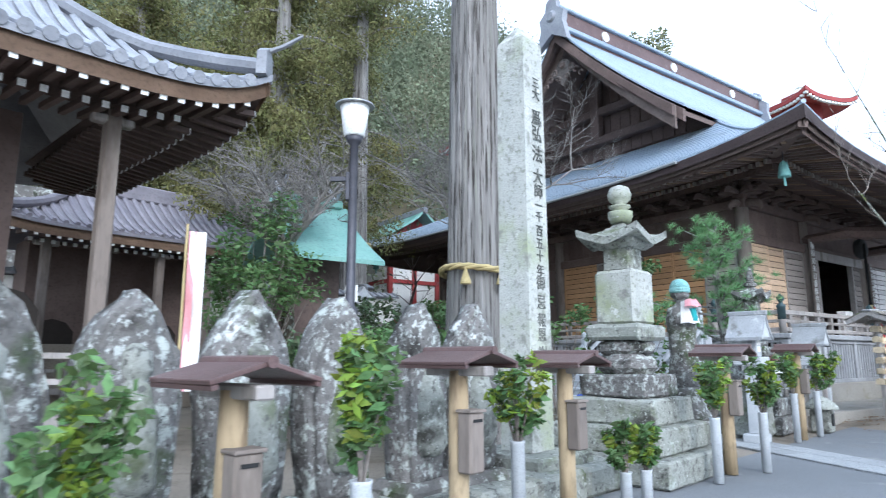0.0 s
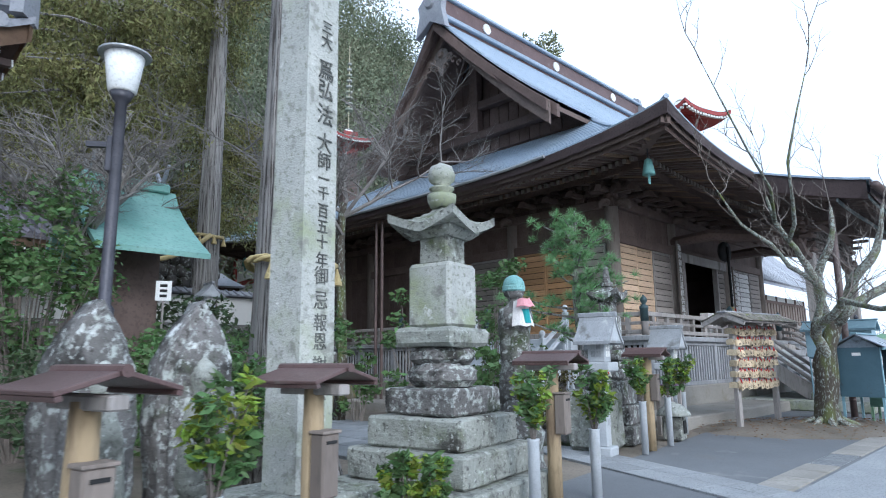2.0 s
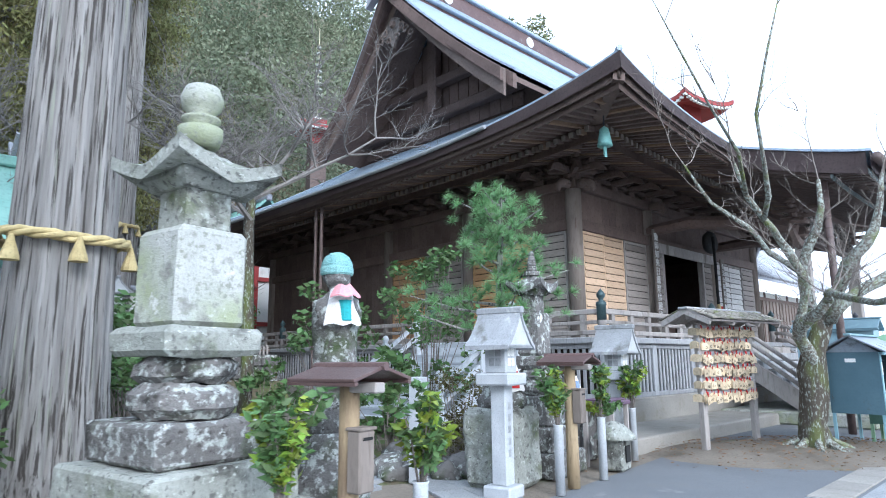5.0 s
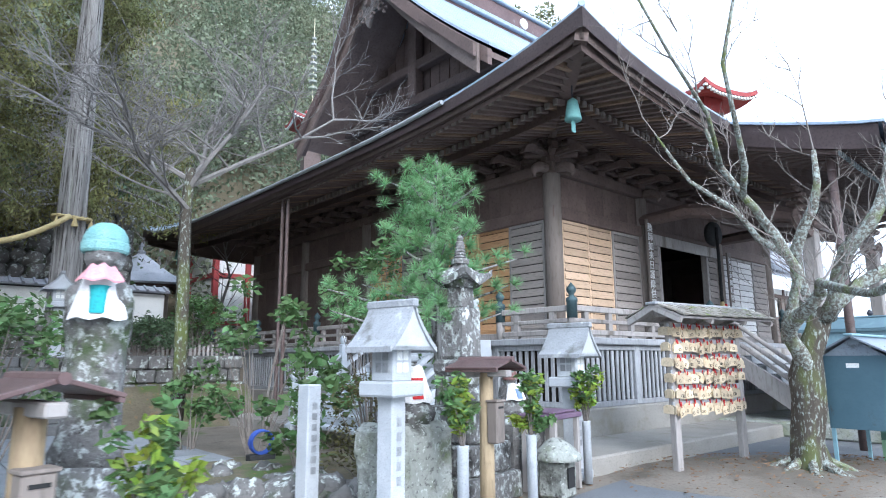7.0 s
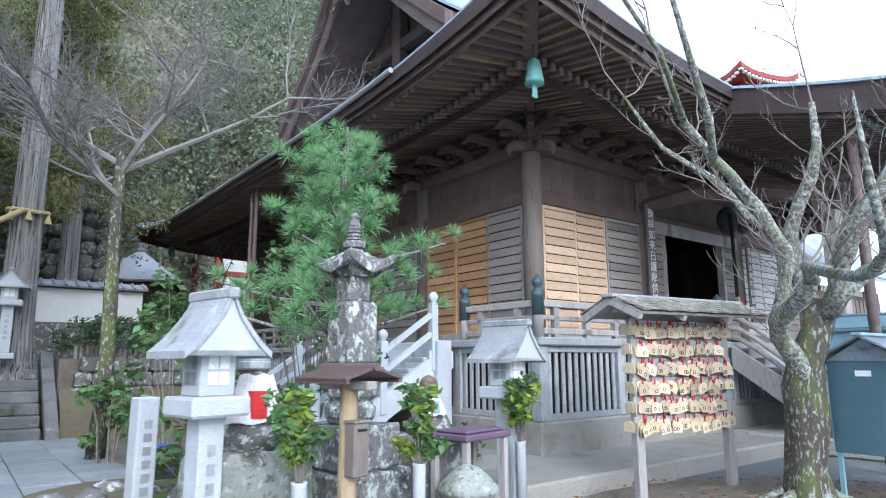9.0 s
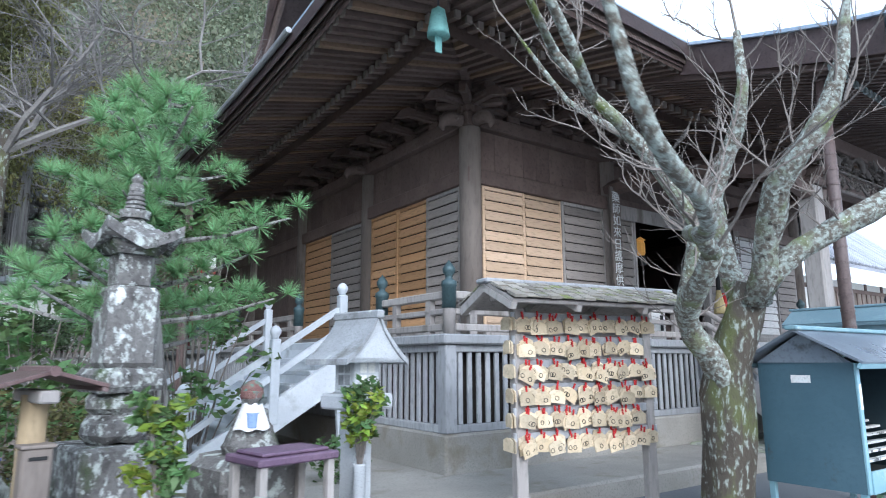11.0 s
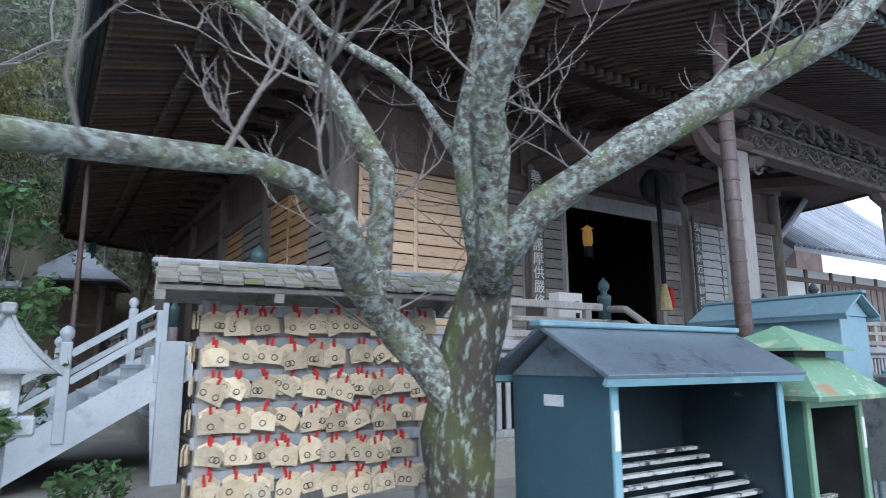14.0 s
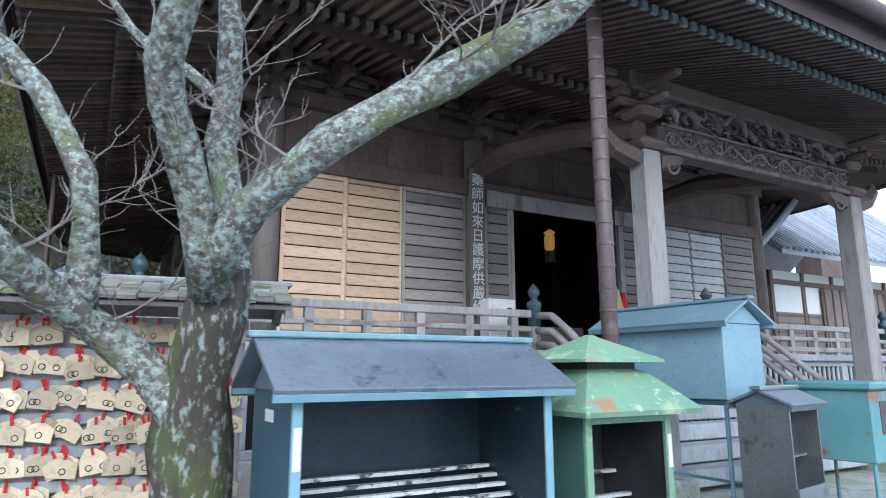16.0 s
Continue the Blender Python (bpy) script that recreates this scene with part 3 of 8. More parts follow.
# gable ends: bargeboards, pendant, boarded wall and beams
for s in (-1, 1):
    gx = -0.95 if s < 0 else W + 0.95
    # the gable wall takes the shaded timber tone
    gable = part("gable", prism([(-(half - DG) - 0.15, roof_z(DG) - 0.35)] + [(-(half - d), roof_z(d) - 0.1) for d in np.linspace(DG, half, 8)] + [((half - d), roof_z(d) - 0.1) for d in np.linspace(half, DG, 8)[1:]] + [((half - DG) + 0.15, roof_z(DG) - 0.35)], -0.06, 0.06, m=Matrix.Translation((1.0 if s < 0 else W - 1.0, mid, 0)) @ pose(0, 0, 0, 0, 0, 90)), "eavewood", hall, "boarded gable wall, its deep shade put into dark timber")
    for k in range(17):
        y = mid - 3.6 + 0.45 * k
        top = roof_z(half - abs(y - mid)) - 0.5
        part("board", box(0.86 if s < 0 else W - 0.94, 0.94 if s < 0 else W - 0.86, y, y + 0.42, roof_z(DG) - 0.3, max(top, roof_z(DG))), "eavewood", gable)
    for z, w in ((roof_z(DG) + 0.15, 3.9), (roof_z(DG) + 1.3, 2.6)):
        part("beam", box(0.5 if s < 0 else W - 0.85, 0.85 if s < 0 else W - 0.5, mid - w, mid + w, z, z + 0.32, bev=0.04), "eavewood", gable)
    part("strut", box(0.45 if s < 0 else W - 0.8, 0.8 if s < 0 else W - 0.45, mid - 0.2, mid + 0.2, roof_z(DG) + 0.4, RZ - 0.8, bev=0.04), "eavewood", gable)
    for side in (-1, 1):
        for off, thick, mt in ((0.0, 0.62, "bargewood"), (0.14, 0.22, "eavewood")):
            up, dn = [], []
            for d in np.linspace(DG - 0.1, half, 14):
                x = side * (half - d)
                zz = roof_z(d) + 0.0
                up.append((x, zz - off * 0.1))
                dn.append((x, zz - thick - 0.15 * (half - d) / (half - DG)))
            bm = bmesh.new()
            A = [bm.verts.new((gx + s * (0.0 if off == 0 else 0.12), mid + x, z)) for x, z in up]
            B = [bm.verts.new((gx + s * (0.0 if off == 0 else 0.12), mid + x, z)) for x, z in dn]
            A2 = [bm.verts.new((gx + s * (0.0 if off == 0 else 0.12) + s * 0.1, mid + x, z)) for x, z in up]
            B2 = [bm.verts.new((gx + s * (0.0 if off == 0 else 0.12) + s * 0.1, mid + x, z)) for x, z in dn]
            for i in range(len(A) - 1):
                for q in ((A[i], A[i + 1], B[i + 1], B[i]), (A2[i], B2[i], B2[i + 1], A2[i + 1]), (B[i], B[i + 1], B2[i + 1], B2[i]), (A[i + 1], A[i], A2[i], A2[i + 1])):
                    bm.faces.new(q)
            for i in (0, -1):
                bm.faces.new((A[i], B[i], B2[i], A2[i]))
            bmesh.ops.recalc_face_normals(bm, faces=bm.faces)
            part("bargeboard", bm, mt, gable, "weathered curved bargeboard")
    # carved pendant under the peak
    bm = prism([(0, -0.75), (0.14, -0.52), (0.24, -0.3), (0.42, -0.34), (0.56, -0.2), (0.5, -0.04), (0.36, -0.02), (0.26, 0.2), (0, 0.3), (-0.26, 0.2), (-0.36, -0.02), (-0.5, -0.04), (-0.56, -0.2), (-0.42, -0.34), (-0.24, -0.3), (-0.14, -0.52)], -0.05, 0.05, m=Matrix.Translation((gx + s * 0.2, mid, RZ - 1.4)) @ pose(0, 0, 0, 0, 0, 90))
    pend = part("gable_pendant", bm, "carvewood", gable, "carved wooden gable pendant")
    part("rosette", rod((gx + s * 0.24, mid, RZ - 1.35), (gx + s * 0.34, mid, RZ - 1.35), 0.15, 0.09, 8), "bargewood", pend)
    for q in (-1, 1):
        for cy, cz, r0, turns in ((0.4, -1.55, 0.17, 9), (0.62, -1.75, 0.15, 8), (0.2, -1.85, 0.13, 8), (0.85, -1.95, 0.12, 7)):
            pts = [(gx + s * 0.24, mid + q * (cy + r0 * (1 - i / 11) * math.cos(i * 0.8)), RZ + cz + r0 * (1 - i / 11) * math.sin(i * 0.8)) for i in range(turns)]
            part("carved_scroll", tube(pts, [0.035] * turns, 5), "bargewood", pend)

# soffit, rafters and fascia under the eaves
def soff(d, s):
    return 6.0 + 0.24 * d + lift(s, 0) * max(0, 1 - d / 3.5)


def eave_row(turn, d, z_at, n=40, out=0.0):
    """A row of points along an eave, z_at giving the height from the share of the eave's length (-1 to 1)."""
    lo, hi, q = eave_span(turn, d, X)
    return [(lo - out + (hi - lo + 2 * out) * i / n, q - out, z_at(-1 + 2 * i / n)) for i in range(n + 1)]


for turn in (0, 90, 180, -90):
    rows = []
    for k in range(6):
        d = 0.12 + 3.5 * k / 5
        rows.append(eave_row(turn, d, lambda s: soff(d, s * (half - d) / half)))
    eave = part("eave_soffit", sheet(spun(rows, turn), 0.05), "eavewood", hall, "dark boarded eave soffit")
    # roof edge in three receding layers, thicker at the corners
    for nm, back, top, low, mt in (("roof_edge", 0.0, 6.31, 6.15, "brownedge"), ("roof_edge", 0.07, 6.2, 6.06, "bargewood"), ("fascia", 0.15, 6.11, 5.97, "wood")):
        rows = [eave_row(turn, back, lambda s: z + lift(s, 0) - (6.31 - z) * 0.75 * abs(s) ** 6) for z in (low, top)]
        part(nm, sheet(spun(rows, turn), 0.05), mt, eave)
    if turn in (0, -90):
        m = Matrix.Translation((mid, mid, 0)) @ pose(0, 0, 0, 0, 0, turn)
        for tier, (d0, d1, drop, step) in enumerate(((0.2, 1.7, 0.12, 0.2), (1.3, 3.5, 0.26, 0.2))):
            lo, hi, _ = eave_span(turn, 0.2, X)
            n = int((hi - lo) / step)
            tip = None
            for i in range(n + 1):
                p = lo + i * step
                front, rear = (half - p, half + X + p) if turn == -90 else (half - p, half + p)
                dd1 = min(d1, front, rear)
                if dd1 < d0 + 0.25:
                    continue
                share = p / half if p > 0 else p / (-lo)
                za, zb = soff(d0, share) - drop, soff(dd1, share) - drop
                bm = bmesh.new()
                vs = []
                for y, z in ((-half + d0, za), (-half + dd1, zb)):
                    for dx, dz in ((-0.045, 0), (0.045, 0), (0.045, 0.11), (-0.045, 0.11)):
                        vs.append(bm.verts.new(m @ Vector((p + dx, y, z + dz))))
                bm.faces.new(vs[3::-1])
                bm.faces.new(vs[4:])
                for a in range(4):
                    b = (a + 1) % 4
                    bm.faces.new((vs[a], vs[b], vs[4 + b], vs[4 + a]))
                rf = part("rafter", bm, "tanold" if (i * 7) % 5 == 0 else "wood", eave)
                if tip is None:
                    tip = part("rafter_tip", box(-0.047, 0.047, -0.012, 0.03, -0.002, 0.112), "postwood", rf)
                    tip.matrix_basis = m @ pose(p, -half + d0, za)
                    tip = tip.data
                else:
                    again("rafter_tip", tip, rf, m @ pose(p, -half + d0, za))
        rows = [eave_row(turn, 1.55, lambda s: soff(1.55, s * 0.83) - dz) for dz in (0.3, 0.12)]
        part("eave_purlin", sheet(spun(rows, turn), 0.12), "wood", eave)
for sx, sy in ((-1, -1), (1, -1), (-1, 1)):
    far = X if sy > 0 else 0
    a = Vector((mid + sx * (half - 0.1), mid + sy * (half - 0.1 + far), soff(0, 1) - 0.1))
    b = Vector((mid + sx * mid, mid + sy * (mid + far), soff(3.5, 0) - 0.15))
    part("hip_rafter", tube([a, a.lerp(b, 0.3) - Vector((0, 0, 0.12)), b], [0.15, 0.17, 0.17], 4), "wood", hall)

part("eave_gutter", tube([(-E0 - 0.05, v, 6.3 + lift((v - D / 2) / (D / 2 + E0), 0)) for v in np.linspace(-0.25, D + 2.0, 16)], [0.05] * 16, 8), "steelgrey", hall, "grey eave gutter")
for v in (6.6, 6.9):
    part("side_downpipe", rod((-E0 + 0.35, v, 0.2), (-E0 + 0.35, v, 6.3), 0.05, n=10), "pipe", hall, "brown downpipe")
# wind bells under the corners
for u, v in ((-2.38, -2.42), (W + 2.4, -2.42), (-2.4, D + 2.4)):
    bell = part("wind_bell", lathe([(0.15, 0), (0.145, 0.06), (0.11, 0.26), (0.09, 0.36), (0.04, 0.4), (0.015, 0.42)], 12, at=(u, v, 5.72)), "verdbronze", hall, "small verdigris bronze wind bell", True)
    part("hanger", rod((u, v, 6.1), (u, v, 6.5), 0.015, n=6), "iron", bell)
    part("clapper", box(u - 0.05, u + 0.05, v - 0.01, v + 0.01, 5.5, 5.72), "verdbronze", bell)

# posts, beams and walls
FRONT = (0, 3.62, 7.88, W)
SIDE = (0, 3.65, 7.3, 11.1, D)
posts = [(u, 0) for u in FRONT] + [(0, v) for v in SIDE[1:]] + [(W, v) for v in SIDE[1:]] + [(u, D) for u in FRONT[1:3]]
for u, v in posts:
    part("post", lathe([(0.2, 0.0), (0.2, 3.85), (0.17, 3.9)], 14, at=(u, v, 1.97)), "postwood", hall, "round weathered post", True)
for z0, z1, o, mt in ((1.98, 2.2, 0.13, "greywood"), (4.72, 5.0, 0.15, "wood"), (5.75, 6.0, 0.2, "wood"), (6.55, 6.75, 0.6, "wood")):
    for a in ("f", "l", "b", "r"):
        if a == "f" and z0 < 2:
            for x0, x1 in ((0.2, 3.42), (8.08, W - 0.2)):
                part("sill", box(x0, x1, -o, o, z0, z1, bev=0.015), mt, hall)
            continue
        bx = {"f": (-o, W + o, -o, o), "b": (-o, W + o, D - o, D + o), "l": (-o + 0.003, o - 0.003, -o, D + o), "r": (W - o + 0.003, W + o - 0.003, -o, D + o)}[a]
        if z0 > 6:
            bx = {"f": (-o, W + o, -o, -o + 0.2), "b": (-o, W + o, D + o - 0.2, D + o), "l": (-o, -o + 0.2, -o, D + o), "r": (W + o - 0.2, W + o, -o, D + o)}[a]
        part("beam", box(*bx, z0, z1 - (0.004 if a in "lr" else 0), bev=0.015), mt, hall)
# upper plank walls and bracket-zone boards
for a in ("f", "l"):
    for k in range(43):
        x = 0.2 + k * 0.35
        if x > (W if a == "f" else D) - 0.3:
            break
        bm = box(x, x + 0.345, -0.04, 0.04, 5.0, 5.75) if a == "f" else box(-0.04, 0.04, x, x + 0.345, 5.0, 5.75)
        part("plank", bm, "wood", hall)
for bx in ((0, W, 0.0, 0.1), (0, W, D - 0.1, D), (0.0, 0.1, 0.1, D - 0.1), (W - 0.1, W, 0.1, D - 0.1)):
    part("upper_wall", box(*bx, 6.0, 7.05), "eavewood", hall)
part("back_wall", box(0.2, W - 0.2, D - 0.05, D + 0.05, 2.0, 5.75), "wood", hall)
part("side_wall", box(W - 0.05, W + 0.05, 0.2, D - 0.2, 2.0, 5.75), "wood", hall)
part("hall_ceiling", box(0.1, W - 0.1, 0.1, D - 0.1, 5.3, 5.35), "shadeblack", hall)

# bracket clusters
def bracket(m):
    bk = part("bracket", box(-0.16, 0.16, -0.16, 0.16, 0, 0.16, bev=0.03), "wood", hall, "carved dark bracket cluster")
    bk.matrix_basis = m
    for z, ln in ((0.16, 0.62), (0.42, 1.0)):
        part("arm", box(-ln, ln, -0.08, 0.08, z, z + 0.14, bev=0.04), "wood", bk)
        part("arm", box(-0.08, 0.08, -ln, 0.2, z + 0.004, z + 0.144, bev=0.04), "wood", bk)
        for x in (-ln + 0.12, 0, ln - 0.12):
            part("block", box(x - 0.11, x + 0.11, -0.11, 0.11, z + 0.14, z + 0.27, bev=0.03), "wood", bk)
            part("block", box(-0.11, 0.11, -ln + 0.0, -ln + 0.22, z + 0.14, z + 0.27, bev=0.03), "wood", bk)
    bm = prism([(-0.1, 0.3), (-0.72, 0.3), (-0.9, 0.22), (-1.02, 0.04), (-0.86, 0.08), (-0.7, 0.14), (-0.1, 0.14)], -0.055, 0.055, m=pose(0, 0, 0, 0, 0, 0) @ Matrix(((0, 1, 0, 0), (1, 0, 0, 0), (0, 0, 1, 0), (0, 0, 0, 1))))
    part("nosing", bm, "wood", bk)


for u in (0.95, 1.8, 2.7, 3.62, 4.7, 5.75, 6.8, 7.88, 8.8, 9.7, W):
    bracket(pose(u, 0, 6.0))
for v in (0.95, 1.8, 2.7, 3.65, 4.6, 5.5, 6.4, 7.3, 8.25, 9.2, 10.15, 11.1, 12.1, 13.1, 14.1, D):
    bracket(pose(0, v, 6.0, 0, 0, -90))
bracket(pose(0, 0, 6.0, 0, 0, -45))
bracket(pose(-0.02, 0, 6.01, 0, 0, 0))
bracket(pose(0, -0.02, 6.02, 0, 0, -90))

# carved beam ends on the corner posts
for m in (pose(0, 0, 5.85), pose(0, 0, 5.85, 0, 0, -90), pose(0, 3.65, 5.85, 0, 0, -90), pose(3.62, 0, 5.85)):
    hd = part("beam_end", tube([(0, -0.15, 0), (0, -0.4, 0.03), (0, -0.62, 0.0), (0, -0.78, -0.1), (0, -0.86, -0.24), (0, -0.8, -0.34)], [0.15, 0.16, 0.17, 0.14, 0.08, 0.03], 10), "bargewood", hall, "carved curling beam end", True)
    hd.matrix_basis = m @ Matrix.Scale(0.72, 4)
    for q in (-1, 1):
        part("curl", tube([(q * 0.15, -0.5 - 0.014 * i * math.cos(i * 0.8), 0.02 + 0.014 * i * math.sin(i * 0.8)) for i in range(9)], [0.024] * 9, 5), "bargewood", hd)

# sliding panels with lapped horizontal boards
def panel(m, w, z0, z1, mt, rail, boards=13):
    # near-black backing paints the shadow gaps between the boards
    pn = part("sliding_panel", box(0.02, w - 0.02, 0.01, 0.03, z0, z1), "shadeblack", hall, {"tanwood": "honey-coloured slatted sliding panel", "orangewood": "orange slatted sliding panel", "panelgrey": "grey weathered slatted sliding panel", "palepanel": "bleached pale slatted sliding panel"}[mt])
    pn.matrix_basis = m
    for x in (0, w - 0.06):
        part("stile", box(x, x + 0.06, -0.03, 0.02, z0, z1, bev=0.006), rail, pn)
    for z in (z0, z1 - 0.07):
        part("rail", box(0.06, w - 0.06, -0.028, 0.02, z, z + 0.07, bev=0.006), rail, pn)
    h = (z1 - z0 - 0.14) / boards
    me = None
    for k in range(boards):
        z = z0 + 0.07 + k * h
        if me is None:
            bm = bmesh.new()
            q = [(-0.045, 0.0), (-0.046, 0.016), (-0.012, h - 0.014), (-0.005, h - 0.014), (-0.02, 0.0)]
            A = [bm.verts.new((0.06, y, zz)) for y, zz in q]
            B = [bm.verts.new((w - 0.06, y, zz)) for y, zz in q]
            bm.faces.new(A)
            bm.faces.new(B[::-1])
            for i in range(5):
                j = (i + 1) % 5
                bm.faces.new((A[j], A[i], B[i], B[j]))
            bmesh.ops.recalc_face_normals(bm, faces=bm.faces)
            ob = part("board", bm, mt, pn)
            ob.matrix_basis = pose(0, 0, z)
            me = ob.data
        else:
            again("board", me, pn, pose(0, 0, z))
    return pn


PZ0, PZ1 = 2.2, 4.72
for u, w, mt, y in ((0.2, 1.02, "tanwood", 0.0), (1.2, 1.02, "tanwood", 0.03), (2.2, 1.22, "panelgrey", 0.0), (3.82, 0.55, "panelgrey", 0.0), (7.12, 0.58, "panelgrey", 0.0), (8.08, 1.1, "palepanel", 0.0), (9.16, 1.1, "palepanel", 0.03), (10.24, 1.06, "panelgrey", 0.0)):
    panel(pose(u, y - 0.06, 0), w, PZ0, PZ1, mt, "tanwood" if mt == "tanwood" else "greywood")
for v, w, mt, y in ((0.2, 1.08, "panelgrey", 0.0), (1.26, 1.1, "orangewood", 0.03), (2.34, 1.1, "orangewood", 0.0), (3.86, 1.6, "panelgrey", 0.0), (5.44, 1.65, "orangewood", 0.03)):
    panel(pose(y - 0.06, v + w, 0, 0, 0, -90), w, PZ0, PZ1, mt, "orangewood" if mt == "orangewood" else "greywood")
for k in range(21):
    v = 7.5 + k * 0.35
    part("plank", box(-0.05, 0.03, v, v + 0.345, 2.2, 4.72), "wood", hall)
# doorway: jambs, header and threshold
for u in (4.37, 7.04):
    part("door_jamb", box(u, u + 0.08, -0.1, 0.08, 1.98, 4.72, bev=0.01), "greywood", hall, "pale door jamb")
part("door_header", box(3.8, 7.7, -0.2, -0.15, 4.55, 4.85, bev=0.01), "greywood", hall, "weathered door header beam")

# balcony, skirt and plinth
B0 = 1.86
part("balcony_floor", box(-B0 - 0.14, W + B0 + 0.14, -B0 - 0.14, D + B0, 1.84, 1.97, bev=0.02), "bluewood", hall, "bleached plank balcony floor")
part("hall_floor", box(-0.1, W + 0.1, 0.16, D + 0.1, 1.975, 2.0), "wood", hall)
part("plinth", box(-B0 - 0.1, W + B0 + 0.1, -B0 - 0.1, D + B0, 0.0, 0.72, bev=0.03), "concrete", hall, "low concrete plinth", False)
# added black solid, painting the shade under the balcony
part("dark_void", box(-B0 + 0.25, W + B0 - 0.3, -B0 + 0.25, D + B0 - 0.3, 0.7, 1.83), "shadeblack", hall)
slat = None
for a in ("f", "l"):
    for z in (0.72, 1.74):
        part("skirt_rail", box(-B0, W + B0, -B0 - 0.05, -B0 + 0.05, z, z + 0.1, bev=0.01) if a == "f" else box(-B0 - 0.05, -B0 + 0.05, -B0 + 0.06, D + B0, z, z + 0.1, bev=0.01), "bluewood", hall)
    x = -B0 + 0.2
    i = 0
    while x < (W if a == "f" else D) + B0 - 0.1:
        if i % 12 == 11:
            bm = box(x - 0.08, x + 0.08, -B0 - 0.06, -B0 + 0.06, 0.73, 1.835, bev=0.01) if a == "f" else box(-B0 - 0.06, -B0 + 0.06, x - 0.08, x + 0.08, 0.73, 1.835, bev=0.01)
            part("skirt_post", bm, "bluewood", hall)
        elif slat is None:
            ob = part("slat", box(-0.037, 0.037, -0.02, 0.02, 0.82, 1.74, bev=0.008), "bluewood", hall)
            ob.matrix_basis = pose(x, -B0, 0)
            slat = ob.data
        else:
            again("slat", slat, hall, pose(x, -B0, 0) if a == "f" else pose(-B0, x, 0, 0, 0, 90))
        x += 0.155
        i += 1
part("skirt_post", box(-B0 - 0.09, -B0 + 0.09, -B0 - 0.09, -B0 + 0.09, 0.725, 1.838, bev=0.01), "bluewood", hall)

# balcony railing: newels with bronze caps, rails and short struts
def newel(u, v, z0=1.97, z1=2.62, cap=True, r=0.085):
    nw = part("newel", lathe([(r, 0), (r, z1 - z0)], 12, at=(u, v, z0)), "greywood", hall, "round newel with bronze giboshi cap", True)
    part("newel_cap", lathe([(r + 0.012, -0.3), (r + 0.012, -0.02), (r + 0.025, 0), (r + 0.02, 0.06), (0.05, 0.09), (0.05, 0.13), (0.085, 0.18), (0.09, 0.23), (0.06, 0.28), (0.015, 0.33), (0.004, 0.35)], 12, at=(u, v, z1)), "bronze", nw, "blue-green bronze cap", True)


R0 = B0 - 0.12
for u, v in ((-R0, -R0), (3.6, -R0), (7.9, -R0), (W + R0, -R0), (-R0, 0.05), (-R0, 3.35), (-R0, 7.3), (-R0, 11.1), (-R0, D)):
    newel(u, v)
for (u0, v0), (u1, v1) in (((-R0, -R0), (3.6, -R0)), ((7.9, -R0), (W + R0, -R0)), ((-R0, -R0), (-R0, 0.05)), ((-R0, 3.35), (-R0, 7.3)), ((-R0, 7.3), (-R0, 11.1)), ((-R0, 11.1), (-R0, D))):
    along = Vector((u1 - u0, v1 - v0, 0))
    ln = along.length
    ang = math.degrees(math.atan2(along.y, along.x))
    base = pose(u0, v0, 0, 0, 0, ang)
    for z, t in ((2.07, 0.05), (2.28, 0.04), (2.5, 0.055)):
        bm = box(0.08, ln - 0.08, -t, t, z - t, z + t, bev=0.015, turn=base)
        part("balcony_rail", bm, "greywood", hall)
    k = max(1, int(ln / 0.75))
    for i in range(1, k + 1):
        x = ln * (i - 0.5) / k
        part("strut", box(x - 0.06, x + 0.06, -0.04, 0.04, 1.97, 2.46, turn=base), "greywood", hall)

# side stair, pale wood, coming down from the balcony's left flank
st = part("side_stair", box(-2.2, -B0 - 0.145, 0.16, 3.24, 1.8, 1.955, bev=0.02), "stairpaint", hall, "pale painted side stair with handrails")
NS = 8
for k in range(NS):
    z = 1.80 - k * 0.19
    u = -2.2 - k * 0.3
    part("tread", box(u - 0.34, u + 0.02, 0.2, 3.2, z - 0.19, z - 0.12, bev=0.012), "stairpaint", st)
    part("riser", box(u - 0.03, u, 0.22, 3.18, z - 0.12, z + 0.03), "stairpaint", st)
for v in (0.1, 3.24):
    poly = [(-2.0, 1.78), (-2.0, 1.5), (-4.5, 0.0), (-4.75, 0.0), (-4.75, 0.3), (-2.25, 1.8)]
    part("stringer", prism(poly, v - 0.04, v + 0.06), "stairpaint", st)
    for u, z in ((-2.4, 1.75), (-3.42, 1.08), (-4.6, 0.3)):
        nw = part("stair_newel", box(u - 0.065, u + 0.065, v - 0.065, v + 0.065, z - 0.3, z + 0.86, bev=0.012), "stairpaint", st)
        part("newel_head", lathe([(0.05, 0), (0.05, 0.03), (0.078, 0.07), (0.082, 0.12), (0.05, 0.17), (0.01, 0.19)], 10, at=(u, v, z + 0.86)), "stairpaint", nw, "", True)
    for dz in (0.68, 0.36):
        for (u0, z0), (u1, z1) in (((-2.4, 1.75), (-3.42, 1.08)), ((-3.42, 1.08), (-4.6, 0.3))):
            part("handrail", tube([(u0 - 0.06, v, z0 + dz - 0.04), (u1 + 0.06, v, z1 + dz + 0.04)], [0.055, 0.055], 4), "stairpaint", st)
part("landing_wall", box(-2.42, -2.12, -0.05, 0.06, 0.2, 1.96, bev=0.01), "stairpaint", st)
part("landing_cheek", prism([(-2.13, 0.2), (-2.13, 1.79), (-2.5, 1.79), (-2.5, 1.45), (-2.4, 0.2)], 0.07, 0.14), "stairpaint", st)

